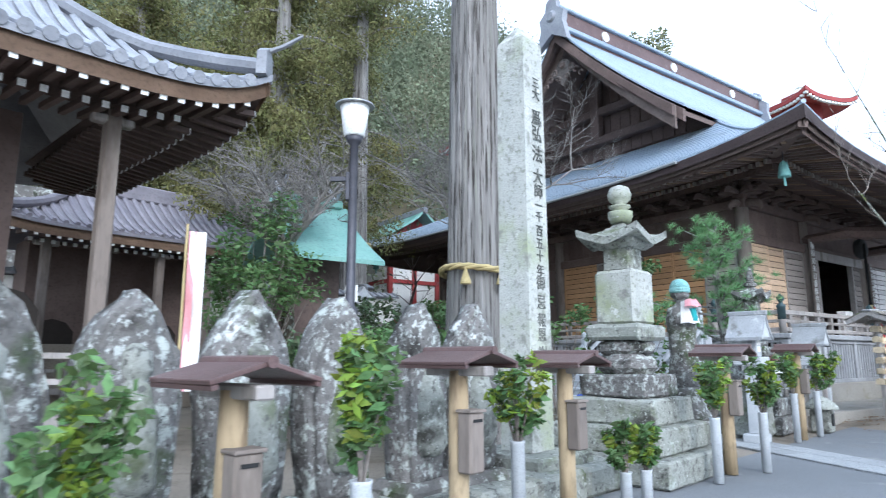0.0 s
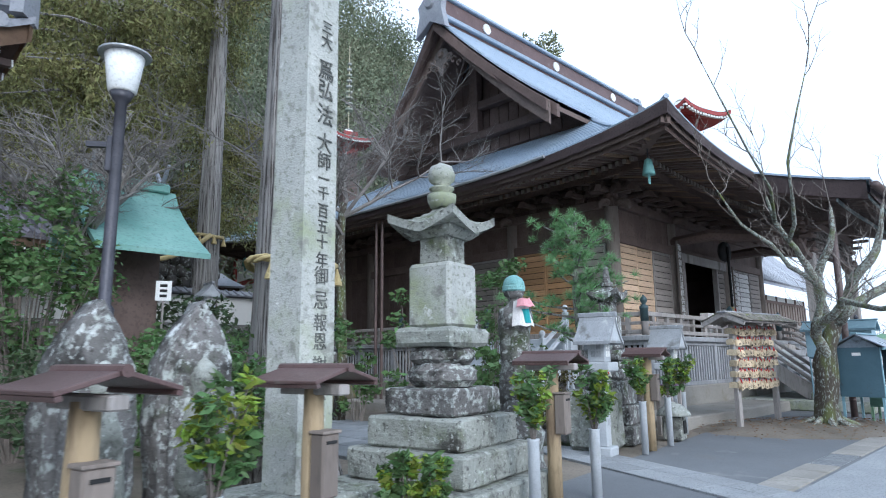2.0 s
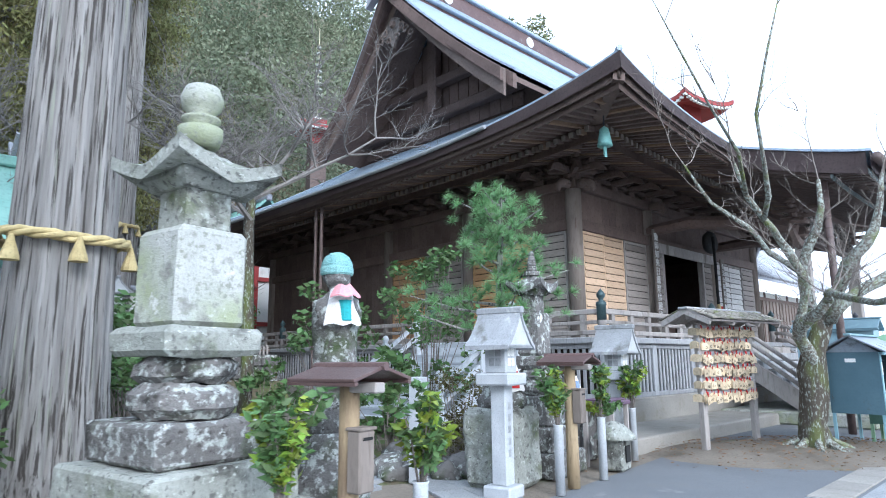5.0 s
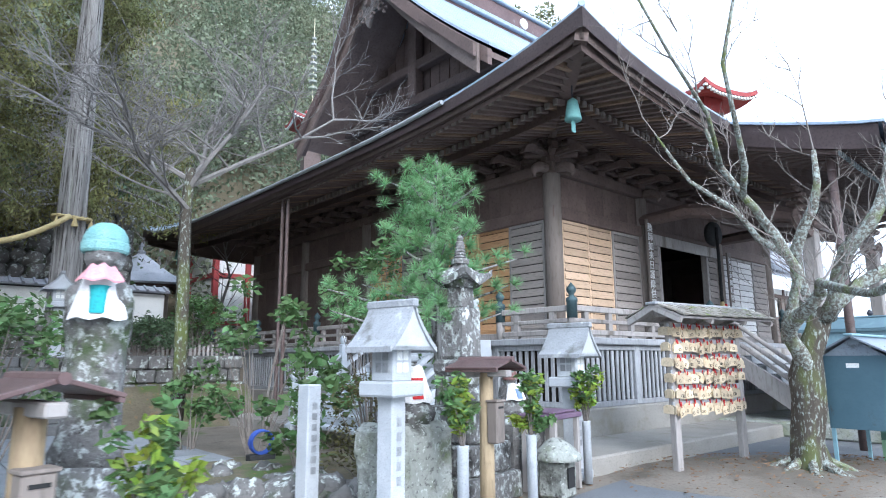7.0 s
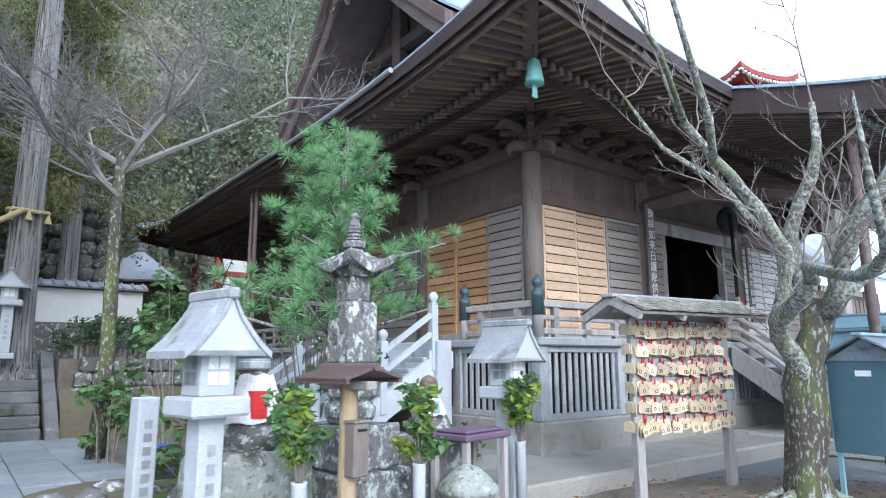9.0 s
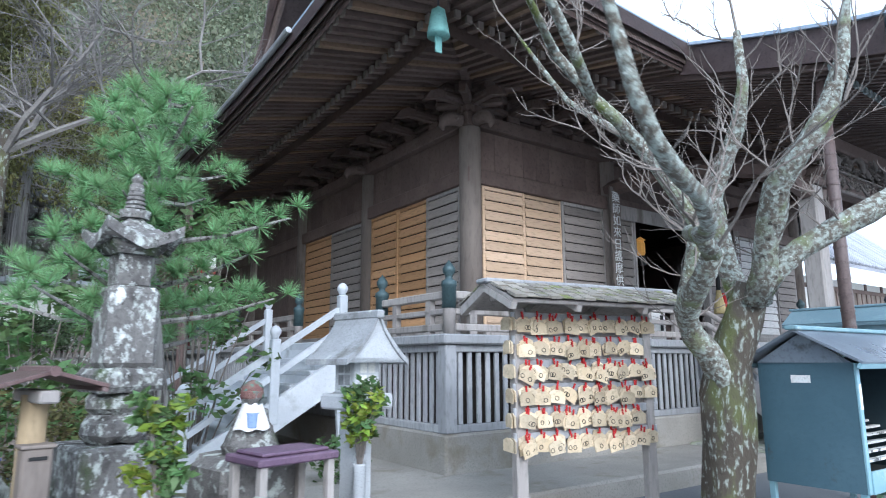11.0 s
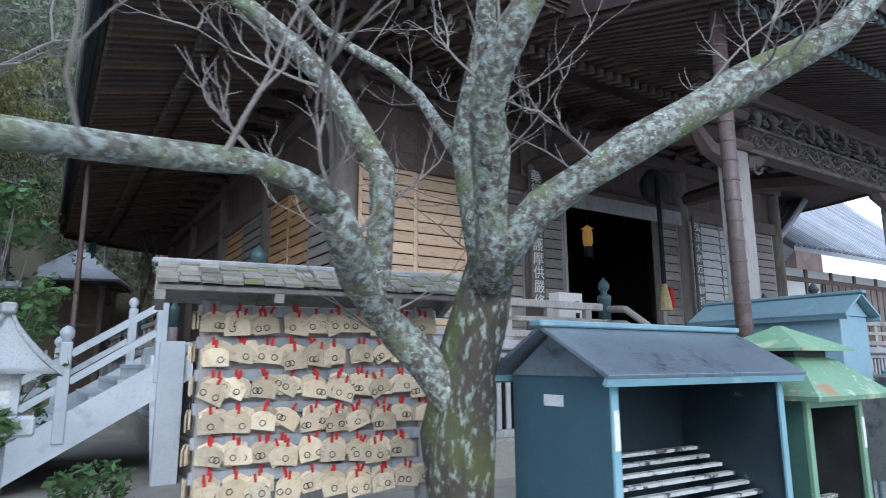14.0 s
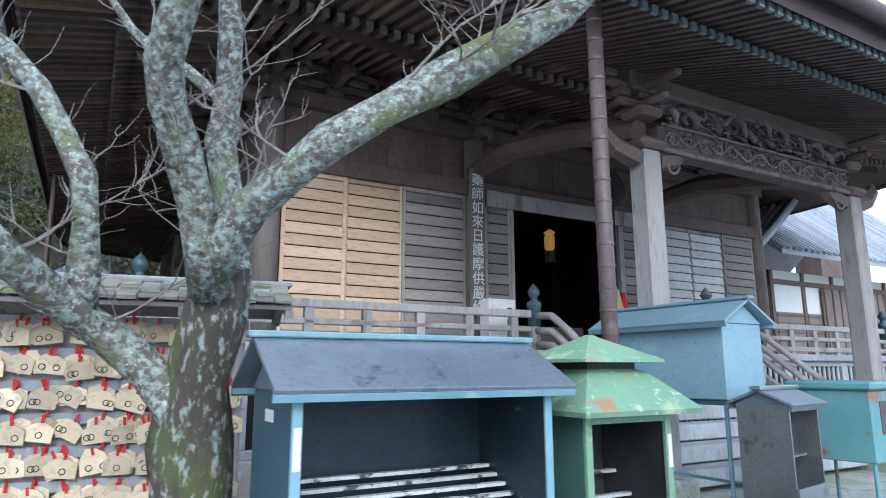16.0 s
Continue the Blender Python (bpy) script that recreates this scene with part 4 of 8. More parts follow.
# front stair and its porch
fs = part("front_stair", box(3.75, 7.75, -2.25, -2.0, 1.6, 1.83, bev=0.02), "greywood", hall, "wide wooden front stair")
for k in range(6):
    z = 1.65 - 0.22 * k
    part("step", box(3.75, 7.75, -2.55 - 0.3 * k, -2.2 - 0.3 * k, z - 0.2, z, bev=0.015), "bluewood", fs)
for u in (3.6, 7.9):
    part("stringer", prism([(-2.0, 1.9), (-2.0, 1.45), (-3.9, 0.1), (-4.2, 0.1), (-4.2, 0.4)], u - 0.06, u + 0.06, m=pose(0, 0, 0, 0, 0, 0) @ Matrix(((0, 1, 0, 0), (1, 0, 0, 0), (0, 0, 1, 0), (0, 0, 0, 1)))), "greywood", fs)
    for dz in (0.5, 0.28, 0.08):
        part("stair_rail", tube([(u, -R0, 1.98 + dz), (u, -2.15, 1.95 + dz), (u, -2.5, 1.72 + dz), (u, -3.9, 0.62 + dz)], [0.055] * 4, 6), "greywood", fs, "", True)
part("stone_step", box(3.0, 8.5, -5.3, -2.0, 0.0, 0.28, bev=0.03), "palestone", fs, "pale stone landing")

# ---- porch over the front stair ----
PL, PR, PV = 1.45, W - 1.45, -6.1


def porch_z(u, v):
    d = (v - PV) / (-3.3 - PV)
    s = abs(u - mid) / (mid - PL)
    return 5.5 + 0.92 * d ** 1.15 + 0.14 * s ** 4 * (1 - d)


porch = part("porch_roof", sheet([[(u, v, porch_z(u, v)) for u in np.linspace(PL, PR, 30)] for v in np.linspace(PV, -2.9, 9)], 0.05), "copper", hall, "copper porch roof over the stair")
bm = bmesh.new()
for u in np.linspace(PL + 0.3, PR - 0.3, 28):
    vs = np.linspace(PV, -3.2, 6)
    for a, b in zip(vs[:-1], vs[1:]):
        rod((u, a, porch_z(u, a)), (u, b, porch_z(u, b)), 0.02, n=4, bm=bm, caps=False)
part("roof_seams", bm, "copper", porch)
part("porch_soffit", sheet([[(u, v, porch_z(u, v) - 0.28) for u in np.linspace(PL + 0.1, PR - 0.1, 24)] for v in np.linspace(PV + 0.12, -2.6, 8)], 0.04), "eavewood", porch)
part("porch_fascia", sheet([[(u, PV + 0.03, porch_z(u, PV) - dz) for u in np.linspace(PL, PR, 24)] for dz in (0.34, 0.03)], 0.06), "brownedge", porch)
for u0 in (PL + 0.04, PR - 0.1):
    part("porch_verge", sheet([[(u0, v, porch_z(u0, v) - dz) for v in np.linspace(PV + 0.1, -3.3, 8)] for dz in (0.45, 0.03)], 0.06), "brownedge", porch)
for tier, (v0, v1, drop) in enumerate(((PV + 0.1, PV + 1.1, 0.42), (PV + 0.75, -2.6, 0.55))):
    for k in range(60):
        u = PL + 0.15 + k * (PR - PL - 0.3) / 59
        rf = part("rafter", tube([(u, v0, porch_z(u, v0) - drop), (u, v1, porch_z(u, v1) - drop)], [0.055, 0.055], 4), "eavewood", porch)
        part("rafter_tip", box(u - 0.04, u + 0.04, v0 - 0.012, v0 + 0.03, porch_z(u, v0) - drop - 0.044, porch_z(u, v0) - drop + 0.044), "rafterend", rf)
part("gutter", tube([(PL - 0.1, PV - 0.1, 5.42), (mid, PV - 0.1, 5.4), (PR + 0.1, PV - 0.1, 5.42)], [0.1] * 3, 10), "pipe", porch, "half-round brown gutter", True)
dp = part("downpipe", rod((1.87, -5.1, 0.0), (1.87, -5.1, 5.6), 0.075, n=14), "pipe", hall, "jointed brown downpipe", True)
for z in np.arange(0.4, 5.5, 0.2):
    part("pipe_ring", rod((1.87, -5.1, z), (1.87, -5.1, z + 0.025), 0.081, n=14), "pipe", dp)
part("rain_head", lathe([(0.1, 0), (0.2, 0.1), (0.22, 0.28), (0.25, 0.3), (0.25, 0.34)], 8, at=(1.87, -5.1, 5.5)), "pipe", dp)
for u in (3.57, 7.93):
    pc = part("porch_column", box(u - 0.14, u + 0.14, -4.21, -3.93, 0.5, 4.3, bev=0.025), "greywood", hall, "square weathered porch column")
    part("column_base", box(u - 0.27, u + 0.27, -4.34, -3.8, 0.2, 0.52, bev=0.05), "palestone", pc)
    for z, w in ((4.3, 0.21), (4.72, 0.2)):
        part("capital", box(u - w, u + w, -4.07 - w, -4.07 + w, z, z + 0.14, bev=0.05), "wood", pc)
    for z, ln in ((4.86, 0.42), (5.06, 0.62)):
        part("bracket_arm", box(u - ln, u + ln, -4.13, -4.01, z, z + 0.1, bev=0.035), "wood", pc)
        part("bracket_arm", box(u - 0.06, u + 0.06, -4.07 - ln, -4.07 + ln, z + 0.004, z + 0.104, bev=0.035), "wood", pc)
        for q in (-1, 0, 1):
            part("bearing_block", box(u + q * (ln - 0.09) - 0.09, u + q * (ln - 0.09) + 0.09, -4.16, -3.98, z + 0.1, z + 0.2, bev=0.025), "wood", pc)
    part("tie_beam", tube([(u, -4.0, 4.6), (u, -2.8, 4.95), (u, -1.4, 5.2), (u, -0.1, 5.15)], [0.15, 0.18, 0.18, 0.15], 6), "eavewood", pc)
    for s in (-1, 1):
        bm = tube([(u + s * 0.16, -4.07, 4.2), (u + s * 0.5, -4.07, 4.28), (u + s * 0.75, -4.07, 4.5), (u + s * 0.72, -4.07, 4.62)], [0.14, 0.12, 0.09, 0.04], 6)
        part("carved_nosing", bm, "wood", pc)
pb = part("rainbow_beam", box(3.73, 7.77, -4.2, -3.94, 4.3, 4.68, bev=0.05), "eavewood", hall, "heavy porch beam with carved cloud and flower relief")
part("moulding", box(3.74, 7.76, -4.225, -4.19, 4.3, 4.36, bev=0.012), "carvewood", pb)
part("moulding", box(3.74, 7.76, -4.225, -4.19, 4.64, 4.68, bev=0.012), "carvewood", pb)
for u, q in ((3.73, 1), (7.77, -1)):
    part("spandrel", prism([(u, 4.3), (u + q * 0.75, 4.3), (u + q * 0.55, 4.22), (u + q * 0.4, 4.06), (u + q * 0.22, 4.02), (u + q * 0.12, 3.86), (u, 3.84)], -4.15, -4.0, m=Matrix(((1, 0, 0, 0), (0, 0, 1, 0), (0, 1, 0, 0), (0, 0, 0, 1)))), "carvewood", pb, "carved corner bracket")
    part("spandrel_scroll", tube([(u + q * (0.2 + 0.015 * i * math.cos(i * 0.7)), -4.16, 4.16 + 0.015 * i * math.sin(i * 0.7)) for i in range(10)], [0.02] * 10, 5), "carvewood", pb)
rng = random.Random(4)
vine = [(3.8 + 3.9 * i / 80, -4.212, 4.5 + 0.07 * math.sin(i * 0.55)) for i in range(81)]
part("carved_vine", tube(vine, [0.02] * 81, 5), "carvewood", pb)
for k in range(14):
    u, q = 3.93 + 0.282 * k, 1 if k % 2 else -1
    pts = [(u + (0.1 - 0.01 * i) * math.cos(i * 0.75 + k), -4.212, 4.5 + q * 0.015 + (0.1 - 0.01 * i) * math.sin(i * 0.75 + k) * q) for i in range(9)]
    part("carved_scroll", tube(pts, [0.016, 0.02, 0.022, 0.022, 0.02, 0.02, 0.018, 0.016, 0.012], 5), "carvewood", pb)
for k in range(230):
    bm = bmesh.new()
    u, z, a = 3.78 + 3.94 * rng.random(), 4.38 + 0.25 * rng.random(), rng.random() * 6.28
    r = rng.uniform(0.03, 0.055)
    tube([(u, -4.206, z), (u + 0.5 * r * math.cos(a), -4.225, z + 0.5 * r * math.sin(a)), (u + r * math.cos(a + 0.4), -4.212, z + r * math.sin(a + 0.4))], [0.006, 0.36 * r, 0.004], 5, bm)
    part("carved_leaf", bm, "carvewood", pb)
# coiling beasts and clouds carved in the round above the beam
for k in range(9):
    u0, ph = 3.95 + 0.44 * k, rng.random() * 6.28
    top = 0.2 + 0.2 * (1 - abs(u0 - 5.75) / 2.2)
    pts = [(u0 + 0.075 * i - 0.3, -4.13 + 0.07 * math.sin(1.3 * i + ph), 4.74 + top * (0.5 + 0.45 * math.sin(0.95 * i + ph))) for i in range(10)]
    part("carved_coil", tube(pts, [0.02, 0.04, 0.05, 0.055, 0.055, 0.05, 0.045, 0.04, 0.03, 0.012], 7), "carvewood", pb, "", True)
for k in range(130):
    bm = bmesh.new()
    u = 3.9 + 3.7 * rng.random()
    z = 4.7 + (0.2 + 0.24 * (1 - abs(u - 5.75) / 2.0)) * rng.random()
    a, r = rng.random() * 6.28, rng.uniform(0.04, 0.085)
    pts = [(u + r * (1 - 0.15 * i) * math.cos(a + i * 0.8), -4.16 + 0.05 * math.sin(i + a), z + r * (1 - 0.15 * i) * math.sin(a + i * 0.8)) for i in range(6)]
    tube(pts, [0.01, 0.018, 0.02, 0.018, 0.014, 0.006], 5, bm)
    part("carved_cloud", bm, "carvewood", pb)
part("upper_beam", box(3.3, 8.2, -4.2, -3.94, 5.05, 5.28, bev=0.03), "wood", pb)

# sign boards, gong, rope, lanterns and the room inside
for u, words, wd in ((3.5, "藥師如來日護摩供嚴修", 0.3), (7.98, "弘法大師厄除御祈祷", 0.26)):
    sb = part("sign_board", box(u - wd / 2, u + wd / 2, -0.36, -0.31, 2.6, 5.15 if u < 5 else 4.75, bev=0.01), "signwood", hall, "tall dark wooden board with white characters")
    column_text(words, 0.245 if u < 5 else 0.2, 0.246 if u < 5 else 0.225, "white", sb, pose(u, -0.366, 4.92 if u < 5 else 4.5), "white painted character")
part("gong", lathe([(0.05, -0.1), (0.3, -0.12), (0.36, 0.0), (0.3, 0.12), (0.05, 0.1)], 20, bm=None, at=(0, 0, 0)), "darkmetal", hall, "round dark bronze gong", True).matrix_basis = pose(6.2, -0.75, 5.05, 90, 0, 0)
rp = part("bell_rope", rod((6.1, -0.9, 3.0), (6.1, -0.9, 5.2), 0.045, n=8), "ink", hall, "dark woven bell rope with tassel")
part("tassel", lathe([(0.13, 0), (0.11, 0.2), (0.06, 0.42), (0.05, 0.5)], 10, at=(6.1, -0.9, 2.62)), "rope", rp, "white and red rope tassel")
part("ribbon", lathe([(0.05, 0), (0.07, 0.15), (0.04, 0.38)], 8, at=(6.23, -0.93, 2.68)), "red", rp)
for u in (5.0, 6.3):
    hl = part("hanging_lantern", lathe([(0.08, 0), (0.11, 0.06), (0.11, 0.3), (0.08, 0.36), (0.14, 0.38), (0.03, 0.46)], 8, at=(u, 1.2, 4.2)), "gold", hall, "gilt hanging lantern, lit")
    part("chain", rod((u, 1.2, 4.5), (u, 1.2, 5.3), 0.012, n=5), "iron", hl)
    part("lantern_skirt", lathe([(0.11, -0.25), (0.12, -0.02)], 8, at=(u, 1.2, 4.2)), "darkmetal", hl)
part("altar", box(4.2, 7.3, 6.0, 7.0, 2.0, 3.1, bev=0.03), "wood", hall)
part("offertory_box", box(4.4, 6.9, 0.9, 1.5, 2.0, 2.55, bev=0.03), "wood", hall)
pb2 = part("notice_box", box(3.08, 3.58, -1.3, -1.05, 1.98, 2.76, bev=0.01), "cloth", hall, "pale notice box on the balcony")
for k in range(3):
    part("lettering", box(3.42, 3.5, -1.308, -1.3, 2.16 + 0.18 * k, 2.27 + 0.18 * k), "ink", pb2)

# ---- court paving and terrace ----
tb = box(-4.2, W + 4, -3.35, D, -0.1, 0.24, bev=0.03)
solo("terrace", rough(tb, 0.012, 2, 6), "concrete", HALL, "low worn earth and concrete terrace round the hall", "terrace", kind="structure")
mound = []
for i in range(17):
    row = []
    for j in range(17):
        x, y = 8.0 + 0.45 * i, 10.6 + 0.45 * j
        d = math.hypot((x - 10.8) / 3.0, (y - 13.2) / 2.0)
        row.append((x, y, -0.06 + 0.2 * max(0, 1 - d * d) + 0.02 * noise.noise(Vector((x, y, 0)) * 2)))
    mound.append(row)
solo("earth_mound", sheet(mound), "dirt", Matrix(), "low mound of bare earth under the tree", "earth", kind="structure", smooth=True)
PATH = pose(0, 0, 0, 0, 0, 44)
road = sheet([[tuple(PATH @ Vector((x, y, -0.008 + 0.0 * x))) for x in np.linspace(-14, 40, 28)] for y in (-9, -6, -4.2, -3, -1.5, 0, 1.4, 3.1, 3.7)])
solo("court_path", road, "asphalt", Matrix(), "grey asphalt walk through the court", "path", kind="structure")

# ---- stone monuments ----
def at_row(x, y, z=0.0, turn=0.0):
    return pose(x, y, z, 0, 0, ROWDIR + turn)


# tall inscribed pillar
PILLAR_HEIGHTS = (4.47, 4.33, 4.04, 3.85, 3.61, 3.35, 3.18, 3.02, 2.89, 2.73, 2.59, 2.45, 2.29, 2.15, 1.94, 1.75, 1.59, 1.39, 1.17, 1.01)
pillar = thing("stone_pillar", at_row(0.9, 6.93), "tall pale granite pillar with carved black characters", "monument")
part("base_stone", rough(box(-0.5, 0.5, -0.5, 0.5, 0.0, 0.4, bev=0.03), 0.015, 4, 3), "stone", pillar)
bm = lathe([(0.2, 0.4), (0.195, 2.4), (0.185, 4.9), (0.18, 5.0), (0.02, 5.22)], square=True)
part("shaft", rough(bm, 0.006, 3, 4), "palestone", pillar)
for ch, z, size in zip("三大爲弘法大師一千百五十年御忌報恩謝徳也", PILLAR_HEIGHTS, (12, 13, 18, 17, 18, 17, 15, 12, 12, 12, 12, 12, 13, 15, 15, 14, 14, 15, 15, 13)):
    column_text(ch, 0.0115 * size, 0.2, "incised", pillar, pose(0.03, -0.2, z), "incised black character")

# big five-part grave tower
def ringed(tw, s, mt):
    prof = [(0.16, 3.05), (0.17, 3.12)]
    for k in range(6):
        z = 3.13 + 0.04 * k
        prof += [(0.075, z), (0.115 - 0.008 * k, z + 0.01), (0.115 - 0.008 * k, z + 0.03)]
    prof += [(0.05, 3.37), (0.07, 3.41), (0.02, 3.46)]
    part("finial", lathe([(r * s, z * s) for r, z in prof], 12), mt, tw, "ringed stone spire")


def tower(m, s, label, mats=("stone", "stone", "palestone"), tiers=((0.85, 0.0, 0.3), (0.7, 0.3, 0.6), (0.56, 0.6, 0.9), (0.44, 0.9, 1.17)), rings=False):
    tw = thing("stone_stupa", m, label, "stupa")
    for i, (h, z0, z1) in enumerate(tiers):
        part("plinth_tier", rough(box(-h * s, h * s, -h * s, h * s, z0 * s, z1 * s - 0.008, bev=0.025), 0.018 * s, 3.5, 4, i), mats[0] if i < 3 else "lichenrock", tw)
    for z0, h, hh in ((1.17, 0.36, 0.22), (1.39, 0.34, 0.18)):
        bm = lathe([(h * 0.8 * s, 0), (h * s, 0.3 * hh * s), (h * s, 0.7 * hh * s), (h * 0.78 * s, hh * s)], 16, at=(0, 0, z0 * s))
        part("lotus_ring", rough(bm, 0.03 * s, 6, 1, z0), "lichenrock", tw)
    part("slab", rough(box(-0.37 * s, 0.37 * s, -0.37 * s, 0.37 * s, 1.57 * s, 1.76 * s, bev=0.04), 0.02 * s, 4, 3), mats[1], tw)
    part("body", rough(box(-0.27 * s, 0.27 * s, -0.27 * s, 0.27 * s, 1.76 * s, 2.44 * s, bev=0.04), 0.012 * s, 4, 3), mats[2], tw)
    part("neck", rough(box(-0.18 * s, 0.18 * s, -0.18 * s, 0.18 * s, 2.44 * s, 2.74 * s, bev=0.02), 0.008 * s, 4, 2), mats[1], tw)
    part("cornice", lathe([(0.22 * s, 2.72 * s), (0.29 * s, 2.78 * s), (0.3 * s, 2.86 * s)], square=True), mats[1], tw)
    # flaring cap with upturned corners
    rows = []
    n = 12
    for i in range(n + 1):
        row = []
        for j in range(n + 1):
            x, y = -1 + 2 * i / n, -1 + 2 * j / n
            r = max(abs(x), abs(y))
            c = (abs(x) * abs(y)) ** 1.2
            z = 3.13 - 0.29 * r ** 0.75 + 0.15 * c * r ** 3
            row.append((0.42 * s * x, 0.42 * s * y, z * s))
        rows.append(row)
    part("cap", sheet(rows, 0.095 * s), mats[1], tw)
    part("finial", lathe([(0.13 * s, 3.08 * s), (0.16 * s, 3.16 * s), (0.16 * s, 3.22 * s), (0.08 * s, 3.24 * s), (0.14 * s, 3.28 * s), (0.14 * s, 3.3 * s), (0.07 * s, 3.32 * s), (0.14 * s, 3.38 * s), (0.155 * s, 3.45 * s), (0.12 * s, 3.54 * s), (0.03 * s, 3.58 * s)], 14), mats[2], tw, "", True) if not rings else ringed(tw, s, mats[2])
    return tw


tower(at_row(2.3, 7.97), 1.0, "tall lichened granite stupa on stepped plinth")
tower(at_row(5.99, 12.2) @ Matrix.Diagonal((0.8, 0.8, 1.06, 1)), 0.845, "dark mossy stone stupa with ringed spire", ("lichenrock", "lichenrock", "lichenrock"), ((0.75, 0.0, 0.35), (0.62, 0.35, 0.72), (0.5, 0.72, 1.17)), rings=True)

# boat-shaped standing stones with worn relief figures
def standing_stone(m, w, h, label, seed):
    prof = [(-0.36, 0.0), (-0.42, 0.12), (-0.46, 0.35), (-0.5, 0.55), (-0.43, 0.74), (-0.25, 0.9), (0.0, 1.02), (0.22, 0.91), (0.41, 0.75), (0.5, 0.55), (0.47, 0.35), (0.42, 0.12), (0.36, 0.0)]
    tw = thing("standing_stone", m, label, "gravestone", "row of boat-shaped stones")
    bm = prism([(x * w, z * h) for x, z in prof], -0.16, 0.16)
    bmesh.ops.triangulate(bm, faces=[f for f in bm.faces if len(f.verts) > 4])
    bmesh.ops.bevel(bm, geom=[e for e in bm.edges if abs(e.verts[0].co.y - e.verts[1].co.y) < 0.01 and len(e.link_faces) == 2 and e.calc_face_angle() > 0.6], offset=0.05, segments=2, affect="EDGES")
    rough(bm, 0.03, 4, 2, seed)
    part("slab", bm, "lichenrock", tw, "", True)
    bm = lathe([(0.11, 0.0), (0.16, 0.1), (0.14, 0.45), (0.09, 0.62), (0.06, 0.66), (0.09, 0.72), (0.085, 0.82), (0.03, 0.88)], 12, at=(0, -0.14, 0.25 * h / 1.45))
    part("relief_figure", rough(bm, 0.02, 6, 1, seed), "stone", tw, "", True)
    part("foot", rough(box(-0.55 * w, 0.55 * w, -0.25, 0.25, -0.22, 0.06, bev=0.06), 0.03, 4, 3, seed), "darkstone", tw)


for i, (x, y, w, h) in enumerate(((0.24, 5.95, 0.56, 1.5), (-0.24, 5.44, 0.56, 1.46), (-0.82, 4.81, 0.6, 1.46), (-1.32, 4.27, 0.62, 1.46), (-1.85, 3.72, 0.6, 1.42), (-2.32, 3.2, 0.6, 1.44))):
    standing_stone(at_row(x, y, 0.32, (-6, 4, -3, 5, 2, -4)[i]), w, h, "lichen-spotted boat-shaped gravestone with a worn relief", i + 1.0)
for i in range(9):
    x, y = -3.1 + 0.56 * i, 2.3 + 0.6 * i - 0.0
    k = solo("kerb_stone", rough(box(-0.4, 0.4, -0.3, 0.3, -0.02, 0.28, bev=0.04), 0.02, 3, 3, i), "stone", at_row(x + 0.12, y - 0.1), "rough granite kerb stone under the monuments", "kerb", "kerb stones of the monument row")

# small roofed offering posts
def offering_post(m, h, label, w=0.62):
    op = thing("offering_post", m, label, "offering box", "roofed offering posts")
    part("post", rough(lathe([(0.075, 0), (0.07, h)], 9), 0.008, 5, 2, h), "barkwood", op, "", True)
    part("slot_box", box(-0.075, 0.075, -0.17, -0.05, h - 0.68, h - 0.28, bev=0.012), "postwood", op)
    # the slot's inner shade is painted as a thin black plate
    part("slot", box(-0.045, 0.045, -0.176, -0.168, h - 0.345, h - 0.325), "ink", op)
    part("box_lid", box(-0.085, 0.085, -0.18, -0.045, h - 0.282, h - 0.262, bev=0.004), "postwood", op)
    part("crossbar", box(-0.05, 0.05, -0.28, 0.28, h - 0.04, h + 0.03, bev=0.01), "greywood", op)
    for s in (-1, 1):
        rf = part("roof_board", box(0, 0.3, -w / 2, w / 2, -0.012, 0.012, bev=0.004), "brownplate", op)
        rf.matrix_basis = pose(0, 0, h + 0.13, 0, 0, 0 if s > 0 else 180) @ pose(0, 0, 0, 0, 16, 0)
        part("fascia", box(0.27, 0.3, -w / 2, w / 2, -0.035, -0.013), "brownplate", rf)
    part("ridge_tile", rod((0, -w / 2 - 0.02, h + 0.135), (0, w / 2 + 0.02, h + 0.135), 0.03, n=8), "brownplate", op)


for x, y, h, t in ((-1.01, 3.13, 1.2, 90), (0.11, 4.51, 1.27, 90), (1.08, 5.69, 1.26, 90), (3.42, 7.8, 1.36, 90), (6.1, 11.05, 1.44, 90)):
    offering_post(at_row(x, y, 0, t - 90), h, "small brown-roofed offering box on a log post")

# vases of evergreen sprigs on white poles
def sprig_vase(m, h, seed, size=1.0):
    sv = thing("flower_vase", m, "pale tube vase on the ground with bright evergreen sprigs", "vase", "vases of evergreen sprigs")
    part("tube", lathe([(0.055, 0), (0.055, h - 0.02), (0.062, h), (0.05, h), (0.045, h - 0.06)], 12), "bluestone", sv, "pale plastic tube", True)
    rg = random.Random(seed)
    bm = bmesh.new()
    spots = []
    for k in range(13):
        a, r = rg.random() * 6.28, 0.04 + 0.19 * rg.random() * size
        z = h + (0.14 + 0.5 * rg.random() ** 0.8) * size
        tip = (r * math.cos(a), r * math.sin(a), z)
        tube([(0, 0, h - 0.1), (tip[0] * 0.4, tip[1] * 0.4, h + (z - h) * 0.5), tip], [0.008, 0.006, 0.003], 4, bm)
        for f in (0.5, 0.8, 1.0):
            spots.append(((tip[0] * f, tip[1] * f, h + (z - h) * f), 0.075 * size))
    part("sprig", bm, "twig", sv)
    leaves("sprig_foliage", spots[:24], 20, 0.046, "leafmid", sv, "glossy green leaves", seed=seed, aspect=0.42)
    leaves("young_foliage", spots[24:], 22, 0.042, "leafbright", sv, "yellow-green young leaves", seed=seed + 1, aspect=0.4)


